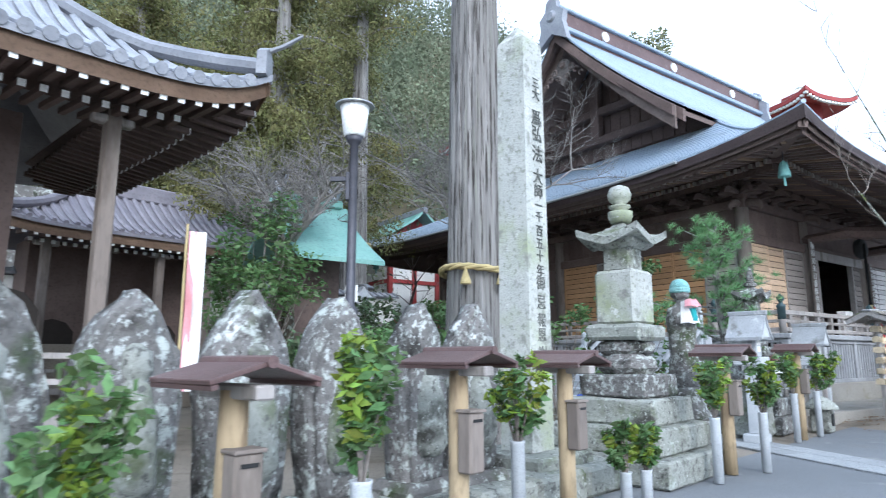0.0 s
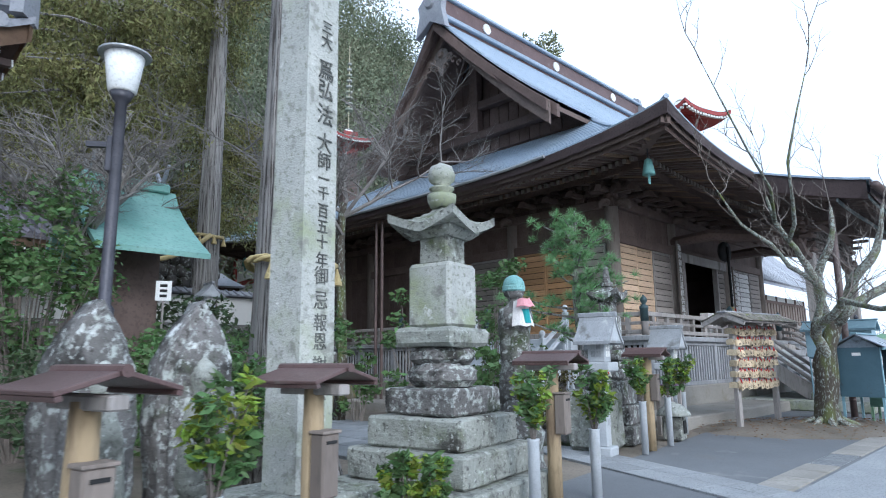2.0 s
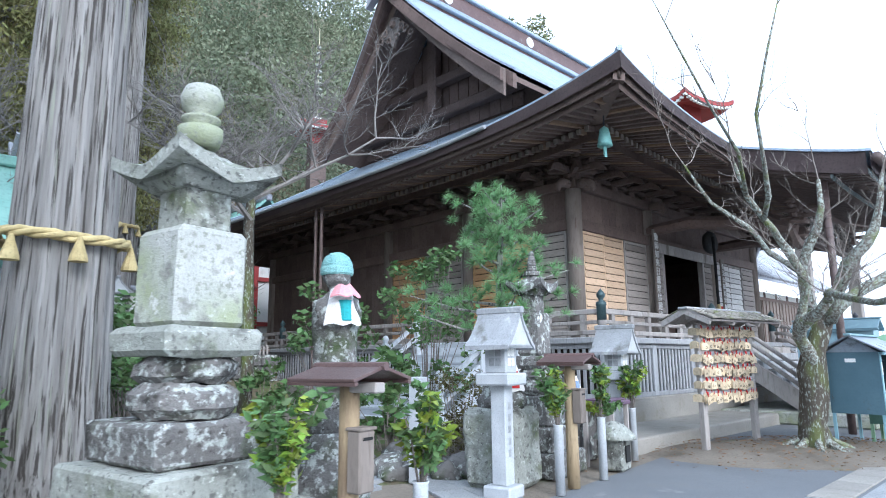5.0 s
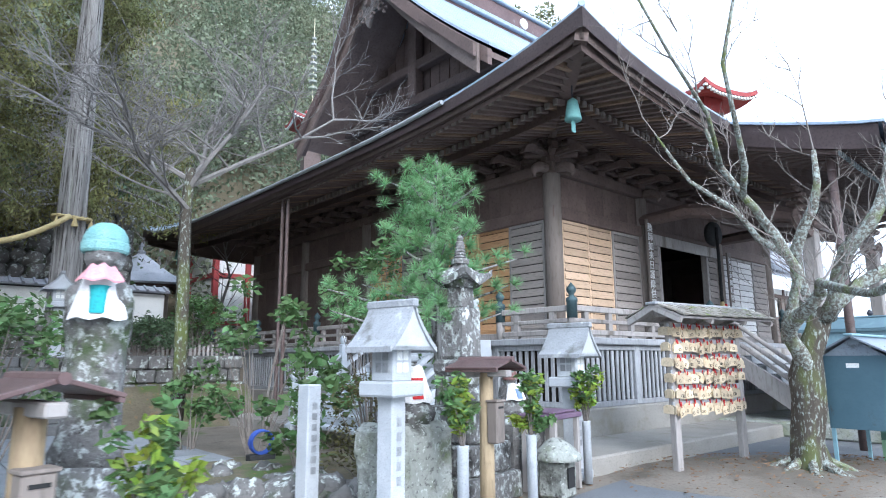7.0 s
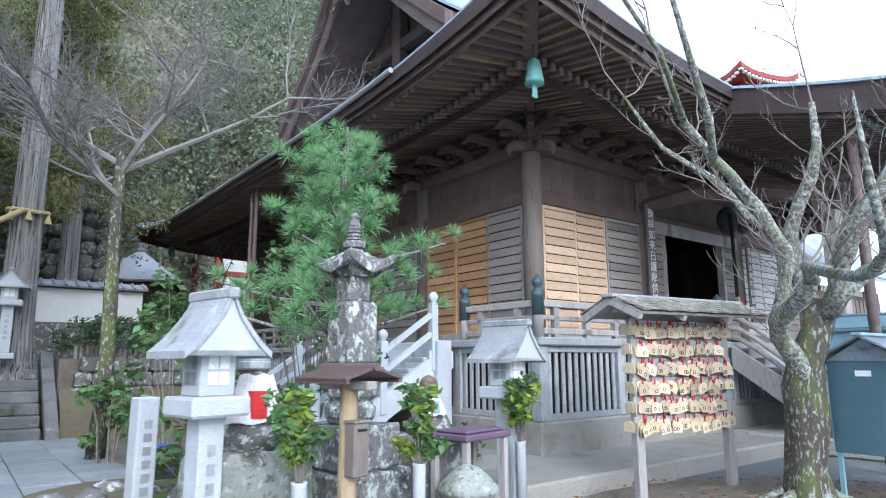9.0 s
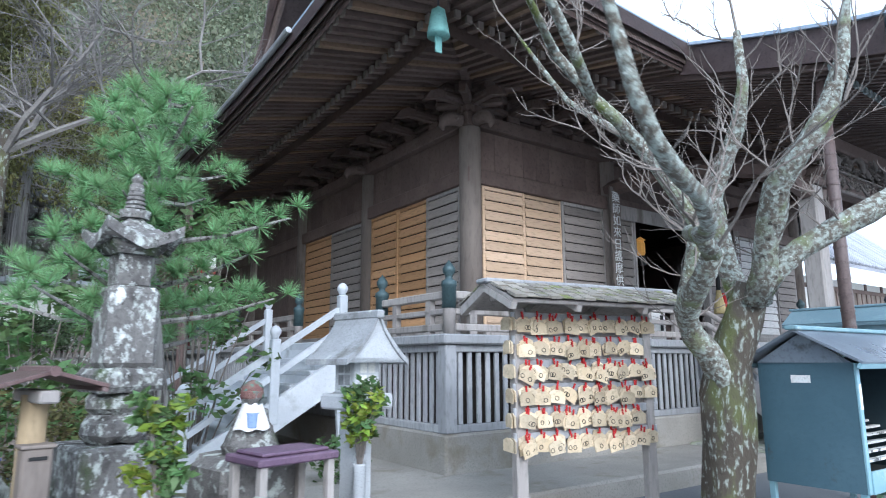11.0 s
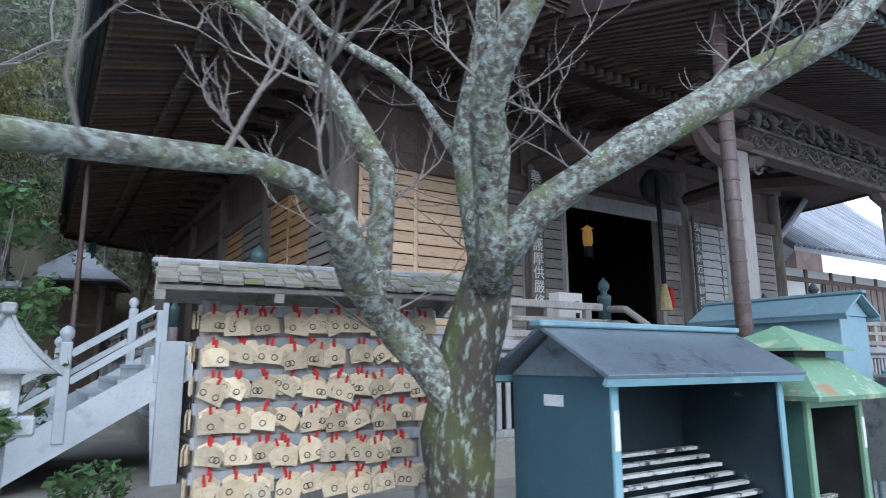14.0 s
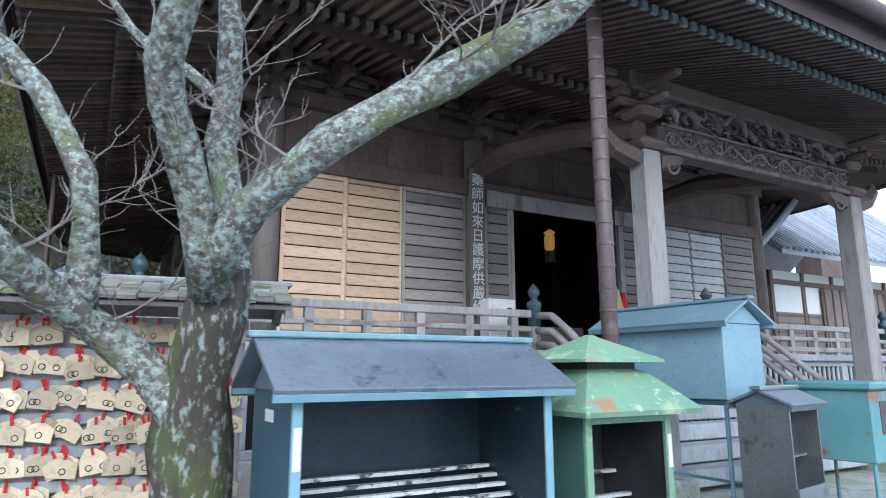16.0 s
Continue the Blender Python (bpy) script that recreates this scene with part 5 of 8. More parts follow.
for i, (x, y, h, s) in enumerate(((-1.45, 2.5, 0.55, 1.2), (-0.41, 3.3, 0.75, 1.1), (0.58, 5.08, 0.72, 1), (3.04, 7.26, 0.7, 1.05), (3.92, 7.95, 0.7, 1), (5.81, 10.68, 0.78, 1), (6.65, 11.48, 0.78, 1), (7.71, 12.88, 0.78, 1.05))):
    sprig_vase(at_row(x, y), h, 20 + i, s)
for i, (x, y) in enumerate(((1.72, 6.2), (1.95, 6.32))):
    sprig_vase(at_row(x, y, 0.0), 0.3, 40 + i, 0.7)

# stone lanterns with gabled roofs
def lantern(m, label, words):
    ln = thing("stone_lantern", m, label, "stone lantern", "white stone lanterns")
    part("foot", box(-0.22, 0.22, -0.22, 0.22, 0, 0.14, bev=0.02), "bluestone", ln)
    part("post", box(-0.12, 0.12, -0.12, 0.12, 0.14, 1.24, bev=0.012), "bluestone", ln)
    if words:
        for k in range(5):
            part("lettering", box(-0.04, 0.04, -0.124, -0.12, 0.45 + 0.13 * k, 0.53 + 0.13 * k), "steelgrey", ln)
    part("table", box(-0.28, 0.28, -0.28, 0.28, 1.24, 1.38, bev=0.02), "bluestone", ln)
    fb = part("fire_box", box(-0.17, 0.17, -0.17, 0.17, 1.38, 1.74, bev=0.01), "bluestone", ln)
    for a in range(4):
        for i in (-1, 1):
            for j in (0, 1):
                w = part("window", box(i * 0.055 - 0.045, i * 0.055 + 0.045, -0.176, -0.171, 1.46 + 0.11 * j, 1.55 + 0.11 * j), "paper" if a % 2 == 0 else "steelgrey", fb)
                w.matrix_basis = pose(0, 0, 0, 0, 0, 90 * a)
    up, dn = [], []
    for k in range(9):
        x = k / 8
        up.append((0.4 * x + 0.02, 2.1 - 0.42 * x ** 0.72 + 0.05 * max(0, x - 0.75)))
    for s in (-1, 1):
        rows = [[(s * x, y, z) for x, z in up] for y in (-0.36, 0.36)]
        part("roof_half", sheet(rows, 0.05), "roofstone", ln, "grey weathered stone roof slope")
    part("gable_face", prism([(-0.36, 1.7)] + [(-x * 0.9, z - 0.03) for x, z in up[::-1]] + [(x * 0.9, z - 0.03) for x, z in up] + [(0.36, 1.7)], -0.33, 0.33), "bluestone", ln)
    part("ridge", box(-0.05, 0.05, -0.39, 0.39, 2.06, 2.14, bev=0.015), "roofstone", ln)


lantern(at_row(5.14, 10.66) @ Matrix.Diagonal((0.79, 0.79, 1, 1)), "white granite lantern with gabled roof", True)
lantern(at_row(7.63, 13.2) @ Matrix.Diagonal((0.84, 0.84, 0.97, 1)), "white granite lantern beside the wooden stair", True)

lantern(pose(-2.7, 20.5, 1.7, 0, 0, 30) @ Matrix.Scale(0.95, 4), "white stone lantern before the rope-girdled cedar", True)
lantern(pose(-4.1, 16.8, 0, 0, 0, 30) @ Matrix.Scale(1.85, 4), "tall pale stone lantern among the garden trees", False)
# inscribed square post
sp = thing("marker_post", at_row(4.27, 11.68), "white square granite marker post with worn lettering", "post")
part("post", box(-0.09, 0.09, -0.09, 0.09, 0, 1.32, bev=0.012), "bluestone", sp)
for k in range(7):
    part("lettering", box(-0.035, 0.035, -0.094, -0.09, 0.4 + 0.11 * k, 0.47 + 0.11 * k), "steelgrey", sp)

# statues with cloth caps and bibs
def statue(m, s, label, seated=False, rock=0.0):
    prof = [(0.2, 0), (0.19, 0.3), (0.17, 0.7), (0.2, 0.95), (0.19, 1.08), (0.08, 1.16), (0.075, 1.18), (0.115, 1.24), (0.12, 1.33), (0.09, 1.43), (0.02, 1.47)]
    if seated:
        prof = [(0.28, 0), (0.32, 0.1), (0.26, 0.2), (0.19, 0.35), (0.17, 0.48), (0.08, 0.54), (0.11, 0.6), (0.12, 0.68), (0.09, 0.77), (0.02, 0.8)]
    bm = lathe([(r * s, z * s) for r, z in prof], 18)
    rough(bm, 0.035 * s, 5 / s, 2, s)
    ob = solo("statue", bm, "lichenrock", m, label, "statue", smooth=True)
    return ob


def cloth_cap(m, r, mat_name, label):
    cap = solo("knitted_cap", lathe([(r * 1.05, -0.02), (r * 1.12, 0.03), (r * 1.06, 0.55 * r), (r * 0.85, 0.95 * r), (r * 0.45, 1.22 * r), (0.01, 1.3 * r)], 16), mat_name, m, label, "cap", smooth=True)
    part("brim", lathe([(r * 1.08, -0.045), (r * 1.16, -0.03), (r * 1.16, 0.015), (r * 1.08, 0.03)], 16), mat_name, cap)


def bib(m, w, h, mat_name, label, patch=""):
    rows = [[(w * x * (0.55 + 0.45 * z), -0.03 - 0.06 * z + 0.12 * x * x, -h * z + 0.01 * math.sin(7 * x)) for x in np.linspace(-1, 1, 11)] for z in np.linspace(0, 1, 6)]
    b = solo("cloth_bib", sheet(rows, 0.012), mat_name, m, label, "bib")
    if patch:
        rows = [[(w * 0.55 * x, -0.05 - 0.06 * z + 0.12 * x * x, -h * z) for x in np.linspace(-1, 1, 7)] for z in (0.35, 0.6, 0.9)]
        part("patch", sheet(rows, 0.01), patch, b)


rk = rough(lathe([(0.3, 0), (0.36, 0.15), (0.3, 0.4), (0.34, 0.6), (0.24, 0.8), (0.2, 0.95)], 14), 0.06, 3, 1, 3.0)
solo("pedestal_rock", rk, "lichenrock", at_row(3.29, 8.72), "mossy stacked rock pedestal under the statue", "pedestal", smooth=True)
statue(at_row(3.29, 8.72, 0.93, -27), 1.02, "standing lichened stone statue on a rock pedestal")
cloth_cap(at_row(3.29, 8.72, 2.29), 0.12, "knit", "teal knitted cap on the statue's head")
bib(at_row(3.29, 8.72, 2.12, -27) @ pose(0, -0.2, 0), 0.16, 0.29, "cloth", "white cloth bib with teal and red patches", "teal")
bib(at_row(3.29, 8.72, 2.14, -27) @ pose(0, -0.26, 0), 0.13, 0.09, "pink", "pink cloth collar over the bib")
solo("pedestal_rock", rough(box(-0.4, 0.4, -0.35, 0.35, 0, 0.85, bev=0.08), 0.05, 3, 3, 5), "darkstone", at_row(6.74, 13.01), "dark rock pedestal of the seated statue", "pedestal")
statue(at_row(6.74, 13.01, 0.83), 0.78, "small seated stone statue beside the stair", True)
cloth_cap(at_row(6.74, 13.01, 1.35), 0.088, "darkred", "faded red striped knitted cap")
bib(at_row(6.74, 13.01, 1.27, -27) @ pose(0, -0.17, 0), 0.15, 0.2, "cloth", "white cloth bib with a blue pattern", "bluecloth")
solo("pedestal_rock", rough(box(-0.42, 0.42, -0.35, 0.35, 0, 0.95, bev=0.08), 0.05, 3, 3, 6), "stone", at_row(5.29, 11.3), "lichened rock pedestal behind the lantern", "pedestal")
statue(at_row(5.29, 11.3, 0.93), 1.0, "seated stone statue with red bib", True)
cloth_cap(at_row(5.29, 11.3, 1.6), 0.12, "steelgrey", "grey knitted wool cap on the statue")
bib(at_row(5.29, 11.3, 1.52, -20) @ pose(0, -0.2, 0), 0.24, 0.36, "cloth", "white cloth bib with a red front", "red")

# low purple offering table before the seated statue
ot = thing("offering_table", at_row(7.15, 12.55), "low purple painted wooden offering table", "table")
part("tabletop", box(-0.36, 0.36, -0.26, 0.26, 0.86, 0.92, bev=0.012), "purple", ot)
part("tray", box(-0.3, 0.3, -0.2, 0.2, 0.922, 0.95, bev=0.01), "purple", ot)
for x in (-0.3, 0.3):
    for y in (-0.2, 0.2):
        part("leg", box(x - 0.03, x + 0.03, y - 0.03, y + 0.03, 0.0, 0.86), "greywood", ot)
# little stone lantern stump
lt = thing("small_lantern", at_row(7.1, 12.15), "low grey stone garden lantern", "lantern")
part("body", rough(box(-0.17, 0.17, -0.17, 0.17, 0, 0.42, bev=0.03), 0.012, 5, 2), "stone", lt)
# no hollow here: a black plate paints the shade of the opening
part("opening", box(-0.08, 0.08, -0.19, -0.172, 0.12, 0.34), "ink", lt)
part("cap", rough(lathe([(0.3, 0.42), (0.28, 0.48), (0.15, 0.6), (0.04, 0.66)], 12), 0.015, 5, 1), "stone", lt, "", True)

# ---- votive plaque stand ----
EMA = pose(9.78, 13.6, 0.05, 0, 0, 28)
stand = thing("plaque_stand", EMA, "roofed wooden stand hung full of votive plaques", "plaque stand")
for x in (-0.78, 0.78):
    part("post", box(x - 0.06, x + 0.06, -0.05, 0.05, 0, 2.05, bev=0.012), "greywood", stand)
for k in range(6):
    part("hanging_bar", box(-0.86, 0.86, -0.045, -0.015, 0.86 + 0.215 * k, 0.94 + 0.215 * k, bev=0.006), "bluewood", stand)
part("back_board", box(-0.72, 0.72, -0.01, 0.02, 0.8, 1.98), "greywood", stand)
part("roof_beam", box(-1.05, 1.05, -0.04, 0.04, 2.1, 2.2, bev=0.01), "greywood", stand)
for s in (-1, 1):
    rf = part("roof_slope", box(-1.12, 1.12, 0, 0.5, -0.02, 0.015, bev=0.005), "greywood", stand, "mossy bark-shingled roof slope")
    rf.matrix_basis = pose(0, 0, 2.28, 0, 0, 0 if s > 0 else 180) @ pose(0, 0, 0, -24, 0, 0)
    for r in range(5):
        for c in range(18):
            w = 2.24 / 18
            x = -1.12 + c * w + 0.01 * ((r * 7 + c * 3) % 3)
            y = 0.02 + r * 0.096
            part("shingle", box(x, x + w - 0.006, y, y + 0.125, 0.014 + 0.004 * ((c + r) % 3), 0.03 + 0.005 * ((c * 5 + r) % 3), turn=pose(0, 0, 0, 2.5, 0, 0)), "mossbark", rf)
    for x in (-1.1, -0.4, 0.4, 1.1):
        rr = part("roof_rafter", box(x - 0.03, x + 0.03, 0, 0.5, -0.08, -0.02), "greywood", rf)
part("ridge_cap", box(-1.16, 1.16, -0.09, 0.09, 2.27, 2.31, bev=0.01), "bluewood", stand)
# plaques in overlapping bunches, each with a red cord
EW, EH = 0.165, 0.108
pl = bmesh.new()
vs = [(-EW / 2, -EH / 2), (EW / 2, -EH / 2), (EW / 2, EH / 2 - 0.015), (0.03, EH / 2 + 0.012), (-0.03, EH / 2 + 0.012), (-EW / 2, EH / 2 - 0.015)]
prism(vs, -0.004, 0.004, pl)
first = None
mark = None
cord = None
rg = random.Random(11)
for row in range(6):
    z = 0.86 + 0.215 * row
    for col in range(10):
        x = -0.74 + col * 0.165 + rg.uniform(-0.03, 0.03)
        if col == 9 and row in (1, 4):
            continue
        for lay in range(rg.choice((2, 3, 3, 4))):
            m = EMA @ pose(x + rg.uniform(-0.022, 0.022), -0.065 - 0.013 * lay, z - 0.02 - 0.017 * lay + rg.uniform(-0.015, 0.015), rg.uniform(-10, 6), rg.choice((rg.uniform(-9, 9), rg.uniform(-9, 9), rg.uniform(-32, 32))), rg.uniform(-9, 9))
            if first is None:
                first = solo("votive_plaque", pl, "emawood", m, "pale wooden votive plaque hanging on a red cord", "votive plaque", "votive plaques on the stand")
                mark = part("printed_ring", tube([(0.019 * math.cos(a), 0.019 * math.sin(a), 0.0) for a in np.linspace(0, 6.283, 13)], [0.0035] * 13, 4), "ink", first)
                mark.matrix_basis = pose(0.028, -0.0045, -0.01, 90, 0, 0)
                cord = part("cord", box(-0.009, 0.009, -0.003, 0.003, 0.055, 0.12), "red", first)
            else:
                ob = new("votive_plaque", first.data)
                ob.matrix_world = m
                tagged(ob, "pale wooden votive plaque hanging on a red cord", "votive plaque", "votive plaques on the stand")
                again("printed_ring", mark.data, ob, pose(rg.choice((-0.03, 0.0, 0.03)), -0.0045, -0.01, 90, 0, 0))
                if rg.random() < 0.5:
                    again("printed_ring", mark.data, ob, pose(rg.choice((-0.055, 0.055)), -0.0045, -0.012, 90, 0, 0))
                if lay > 0 or rg.random() < 0.5:
                    again("cord", cord.data, ob, pose(0, 0, 0))
        if col == 0:
            for lay in range(3):
                m = EMA @ pose(-0.86 - 0.012 * lay, 0.0 + rg.uniform(-0.03, 0.03), z - 0.03, 0, rg.uniform(-10, 10), 80 + rg.uniform(-10, 10))
                ob = new("votive_plaque", first.data)
                ob.matrix_world = m
                tagged(ob, "pale wooden votive plaque hanging on a red cord", "votive plaque", "votive plaques on the stand")

# ---- old plum tree ----
plum = thing("plum_tree", Matrix(), "bare old plum tree with lichened crooked limbs", "tree")
trunk = part("trunk", tube([(10.8, 12.95, -0.1), (10.79, 12.9, 0.1), (10.78, 12.89, 0.45), (10.8, 12.86, 0.95), (10.77, 12.8, 1.3), (10.82, 12.74, 1.62), (10.92, 12.68, 1.95), (10.98, 12.62, 2.25)], [0.36, 0.27, 0.22, 0.2, 0.215, 0.17, 0.15, 0.14], 16, wob=0.35), "trunkbark", plum, "thick mossy trunk", True)
BOUGHS = (
    (((10.77, 12.82, 1.3), (10.73, 12.7, 1.5), (10.6, 12.65, 1.68), (10.45, 12.6, 1.82), (10.35, 12.42, 1.97), (10.31, 12.15, 2.1), (10.3, 11.87, 2.22), (10.29, 11.67, 2.35)), (0.15, 0.125, 0.105, 0.1, 0.085, 0.085, 0.075, 0.07)),
    (((10.29, 11.67, 2.35), (10.18, 11.55, 2.42), (10.05, 11.36, 2.43), (9.9, 11.05, 2.36), (9.78, 10.7, 2.29), (9.68, 10.37, 2.22), (9.58, 10.07, 2.16), (9.5, 9.82, 2.16), (9.42, 9.66, 2.18), (9.33, 9.5, 2.19), (9.23, 9.34, 2.18), (9.14, 9.2, 2.2), (9.06, 9.1, 2.25), (8.98, 9.02, 2.38), (8.9, 8.95, 2.62), (8.84, 8.9, 2.95)), (0.066, 0.056, 0.052, 0.048, 0.044, 0.041, 0.04, 0.038, 0.036, 0.034, 0.031, 0.028, 0.026, 0.022, 0.015, 0.006)),
    (((10.34, 12.42, 2.0), (10.37, 12.39, 2.17), (10.4, 12.3, 2.42), (10.42, 12.22, 2.66), (10.29, 12.21, 2.89), (10.14, 12.2, 3.13), (9.95, 12.15, 3.35), (9.79, 12.03, 3.46), (9.6, 11.97, 3.6), (9.3, 11.9, 3.95), (9.05, 11.75, 4.4)), (0.085, 0.08, 0.068, 0.07, 0.064, 0.06, 0.055, 0.05, 0.045, 0.035, 0.022)),
    (((10.97, 12.72, 1.98), (10.95, 12.82, 2.2), (10.91, 12.88, 2.45), (10.86, 12.88, 2.73), (10.82, 12.82, 3.04), (10.9, 12.74, 3.35), (10.97, 12.57, 3.62), (10.99, 12.45, 3.95), (10.95, 12.4, 4.4)), (0.11, 0.1, 0.09, 0.082, 0.08, 0.075, 0.068, 0.05, 0.03)),
    (((10.98, 12.55, 2.1), (10.99, 12.38, 2.32), (10.98, 12.3, 2.52), (10.98, 12.17, 2.73), (10.97, 12.03, 2.92), (11.02, 11.88, 3.07), (11.12, 11.78, 3.23), (11.23, 11.74, 3.42), (11.36, 11.7, 3.8), (11.42, 11.65, 4.3)), (0.115, 0.105, 0.098, 0.095, 0.09, 0.082, 0.075, 0.07, 0.05, 0.03)),
    (((11.0, 12.5, 2.2), (11.1, 12.42, 2.34), (11.25, 12.33, 2.49), (11.49, 12.25, 2.63), (11.71, 12.17, 2.75), (11.99, 12.18, 2.91), (12.27, 12.21, 3.07), (12.53, 12.21, 3.21), (12.8, 12.2, 3.35), (13.2, 12.25, 3.75)), (0.11, 0.1, 0.092, 0.09, 0.088, 0.085, 0.082, 0.08, 0.07, 0.04)),
    (((10.84, 12.85, 2.9), (10.74, 13.1, 3.12), (10.64, 13.38, 3.34), (10.48, 13.41, 3.61), (10.26, 13.36, 3.8), (9.99, 13.37, 3.97), (9.7, 13.5, 4.25), (9.5, 13.5, 4.52), (9.2, 13.5, 5.0)), (0.055, 0.05, 0.047, 0.045, 0.042, 0.038, 0.032, 0.026, 0.012)),
    (((9.6, 11.97, 3.6), (9.3, 11.4, 3.8), (9.0, 11.0, 4.15), (8.66, 10.6, 4.7), (8.78, 10.4, 5.55), (8.91, 10.23, 6.27)), (0.04, 0.034, 0.028, 0.022, 0.015, 0.005)),
    (((9.3, 11.9, 3.95), (8.9, 11.4, 4.45), (8.42, 11.26, 5.1), (7.94, 11.13, 5.88), (7.53, 11.06, 6.63)), (0.03, 0.025, 0.02, 0.014, 0.005)),
)
rt = random.Random(7)


def twigs(bm, p, d, length, depth):
    """A crooked shoot that forks into finer shoots."""
    pts, rad = [Vector(p)], [0.004 + 0.0042 * depth]
    q = Vector(d).normalized()
    n = 4
    for i in range(n):
        q = (q + Vector((rt.uniform(-0.3, 0.3), rt.uniform(-0.3, 0.3), rt.uniform(-0.12, 0.3)))).normalized()
        pts.append(pts[-1] + q * length / n)
        rad.append(rad[0] * (1 - 0.72 * (i + 1) / n))
    tube(pts, rad, 4, bm)
    if depth > 0:
        for i in range(1, n + 1):
            for _ in range(1 if i < 4 else 2):
                s = (q + Vector((rt.uniform(-1, 1), rt.uniform(-1, 1), rt.uniform(-0.5, 0.8)))).normalized()
                twigs(bm, pts[i], s, length * rt.uniform(0.35, 0.6), depth - 1)


for pts, rad in BOUGHS:
    lm = part("limb", tube([p for p in pts], rad, 10, wob=0.4), "plumbark", trunk, "crooked lichened limb", True)
for n, (pts, rad) in enumerate(BOUGHS):
    P3 = [Vector(p) for p in pts]
    for k, (a, b) in enumerate(zip(P3[1:-1], P3[2:])):
        if n == 1 and k > 3:
            break
        bm = bmesh.new()
        dd = Vector((rt.uniform(-1, 1), rt.uniform(-0.6, 1), rt.uniform(0.1, 1)))
        twigs(bm, a.lerp(b, rt.random()), dd, rt.uniform(0.4, 0.9), rt.choice((1, 1, 2)))
        part("shoot", bm, "twig", plum, "fine bare shoot")
    if n != 1:
        bm = bmesh.new()
        twigs(bm, P3[-1], P3[-1] - P3[-2], 1.3, 2)
        part("shoot", bm, "twig", plum, "fine bare shoot")
bm = bmesh.new()
for k in range(9):
    a = k * 0.7
    tube([(10.8 + 0.2 * math.cos(a), 12.93 + 0.2 * math.sin(a), 0.22), (10.8 + 0.5 * math.cos(a), 12.93 + 0.5 * math.sin(a), 0.1), (10.8 + 0.9 * math.cos(a + 0.2), 12.93 + 0.9 * math.sin(a + 0.2), -0.02)], [0.07, 0.05, 0.02], 6, bm)
part("root_flare", bm, "plumbark", plum)

# ---- candle and incense cabinets ----
def gable_roof(parent, w, d, z, rise, over, mt, edge):
    """Two sheets of steel over a cabinet, ridge along x."""
    run = d / 2 + over
    ln = math.hypot(run, rise)
    a = math.degrees(math.atan2(rise, run))
    for s in (-1, 1):
        rf = part("roof_sheet", box(-w / 2 - over, w / 2 + over, 0, ln, -0.012, 0.012, bev=0.003), mt, parent)
        rf.matrix_basis = pose(0, 0, z + rise, 0, 0, 0 if s > 0 else 180) @ pose(0, 0, 0, -a, 0, 0)
        part("roof_lip", box(-w / 2 - over, w / 2 + over, ln - 0.02, ln + 0.004, -0.05, -0.0125), edge, rf)
    part("ridge_cap", box(-w / 2 - over - 0.03, w / 2 + over + 0.03, -0.05, 0.05, z + rise, z + rise + 0.035, bev=0.008), edge, parent)
    for s in (-1, 1):
        part("gable_end", prism([(-d / 2, z), (d / 2, z), (0, z + rise * 0.9)], s * w / 2 - 0.012, s * w / 2 + 0.012, m=pose(0, 0, 0, 0, 0, 90)), mt, parent)


def candle_cabinet(m, w, d, z0, z1, rise, body, roofmat, edge, bars, label, glass=False):
    c = thing("candle_cabinet", m, label, "cabinet", "candle and incense cabinets")
    t = 0.025
    part("back", box(-w / 2, w / 2, d / 2 - t, d / 2, z0, z1), body, c)
    for x in (-w / 2, w / 2 - t):
        part("side", box(x, x + t, -d / 2, d / 2 - t, z0, z1), body, c)
    part("bottom", box(-w / 2 + t, w / 2 - t, -d / 2, d / 2 - t, z0, z0 + t), "darkmetal", c)
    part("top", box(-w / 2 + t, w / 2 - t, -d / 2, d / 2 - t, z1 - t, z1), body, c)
    part("liner", box(-w / 2 + t + 0.006, w / 2 - t - 0.006, d / 2 - t - 0.01, d / 2 - t - 0.004, z0 + 0.03, z1 - t - 0.004), "darkblue", c, "near-black inner back")
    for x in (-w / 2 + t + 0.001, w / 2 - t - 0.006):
        part("liner", box(x, x + 0.005, -d / 2 + 0.02, d / 2 - t - 0.012, z0 + 0.03, z1 - t - 0.004), "darkblue", c)
    for x in (-w / 2, w / 2 - 0.05):
        part("corner_post", box(x, x + 0.05, -d / 2 - 0.02, -d / 2, z0, z1, bev=0.004), edge, c)
    part("head_rail", box(-w / 2 + 0.05, w / 2 - 0.05, -d / 2 - 0.02, -d / 2, z1 - 0.05, z1), edge, c)
    part("front_sill", box(-w / 2 + 0.05, w / 2 - 0.05, -d / 2 - 0.03, -d / 2, z0, z0 + 0.16, bev=0.004), edge, c)
    for k in range(bars):
        y = -d / 2 + 0.06 + k * (d - 0.12) / bars
        z = z0 + 0.2 + 0.042 * k
        part("candle_bar", box(-w / 2 + t, w / 2 - t, y, y + 0.05, z, z + 0.02), "waxbar", c, "wax-spattered steel bar")
    for x in (-w / 2 + 0.03, w / 2 - 0.03):
        for y in (-d / 2 + 0.03, d / 2 - 0.03):
            part("leg", box(x - 0.022, x + 0.022, y - 0.022, y + 0.022, 0, z0), edge, c)
    gable_roof(c, w, d, z1, rise, 0.11, roofmat, edge)
    part("notice", box(-w / 2 - 0.004, -w / 2, -0.05, 0.1, z1 - 0.16, z1 - 0.1), "white", c)
    part("tape", box(-w / 2 + 0.008, -w / 2 + 0.042, -d / 2 - 0.024, -d / 2 - 0.02, z1 - 0.35, z1 - 0.16), "white", c)
    return c


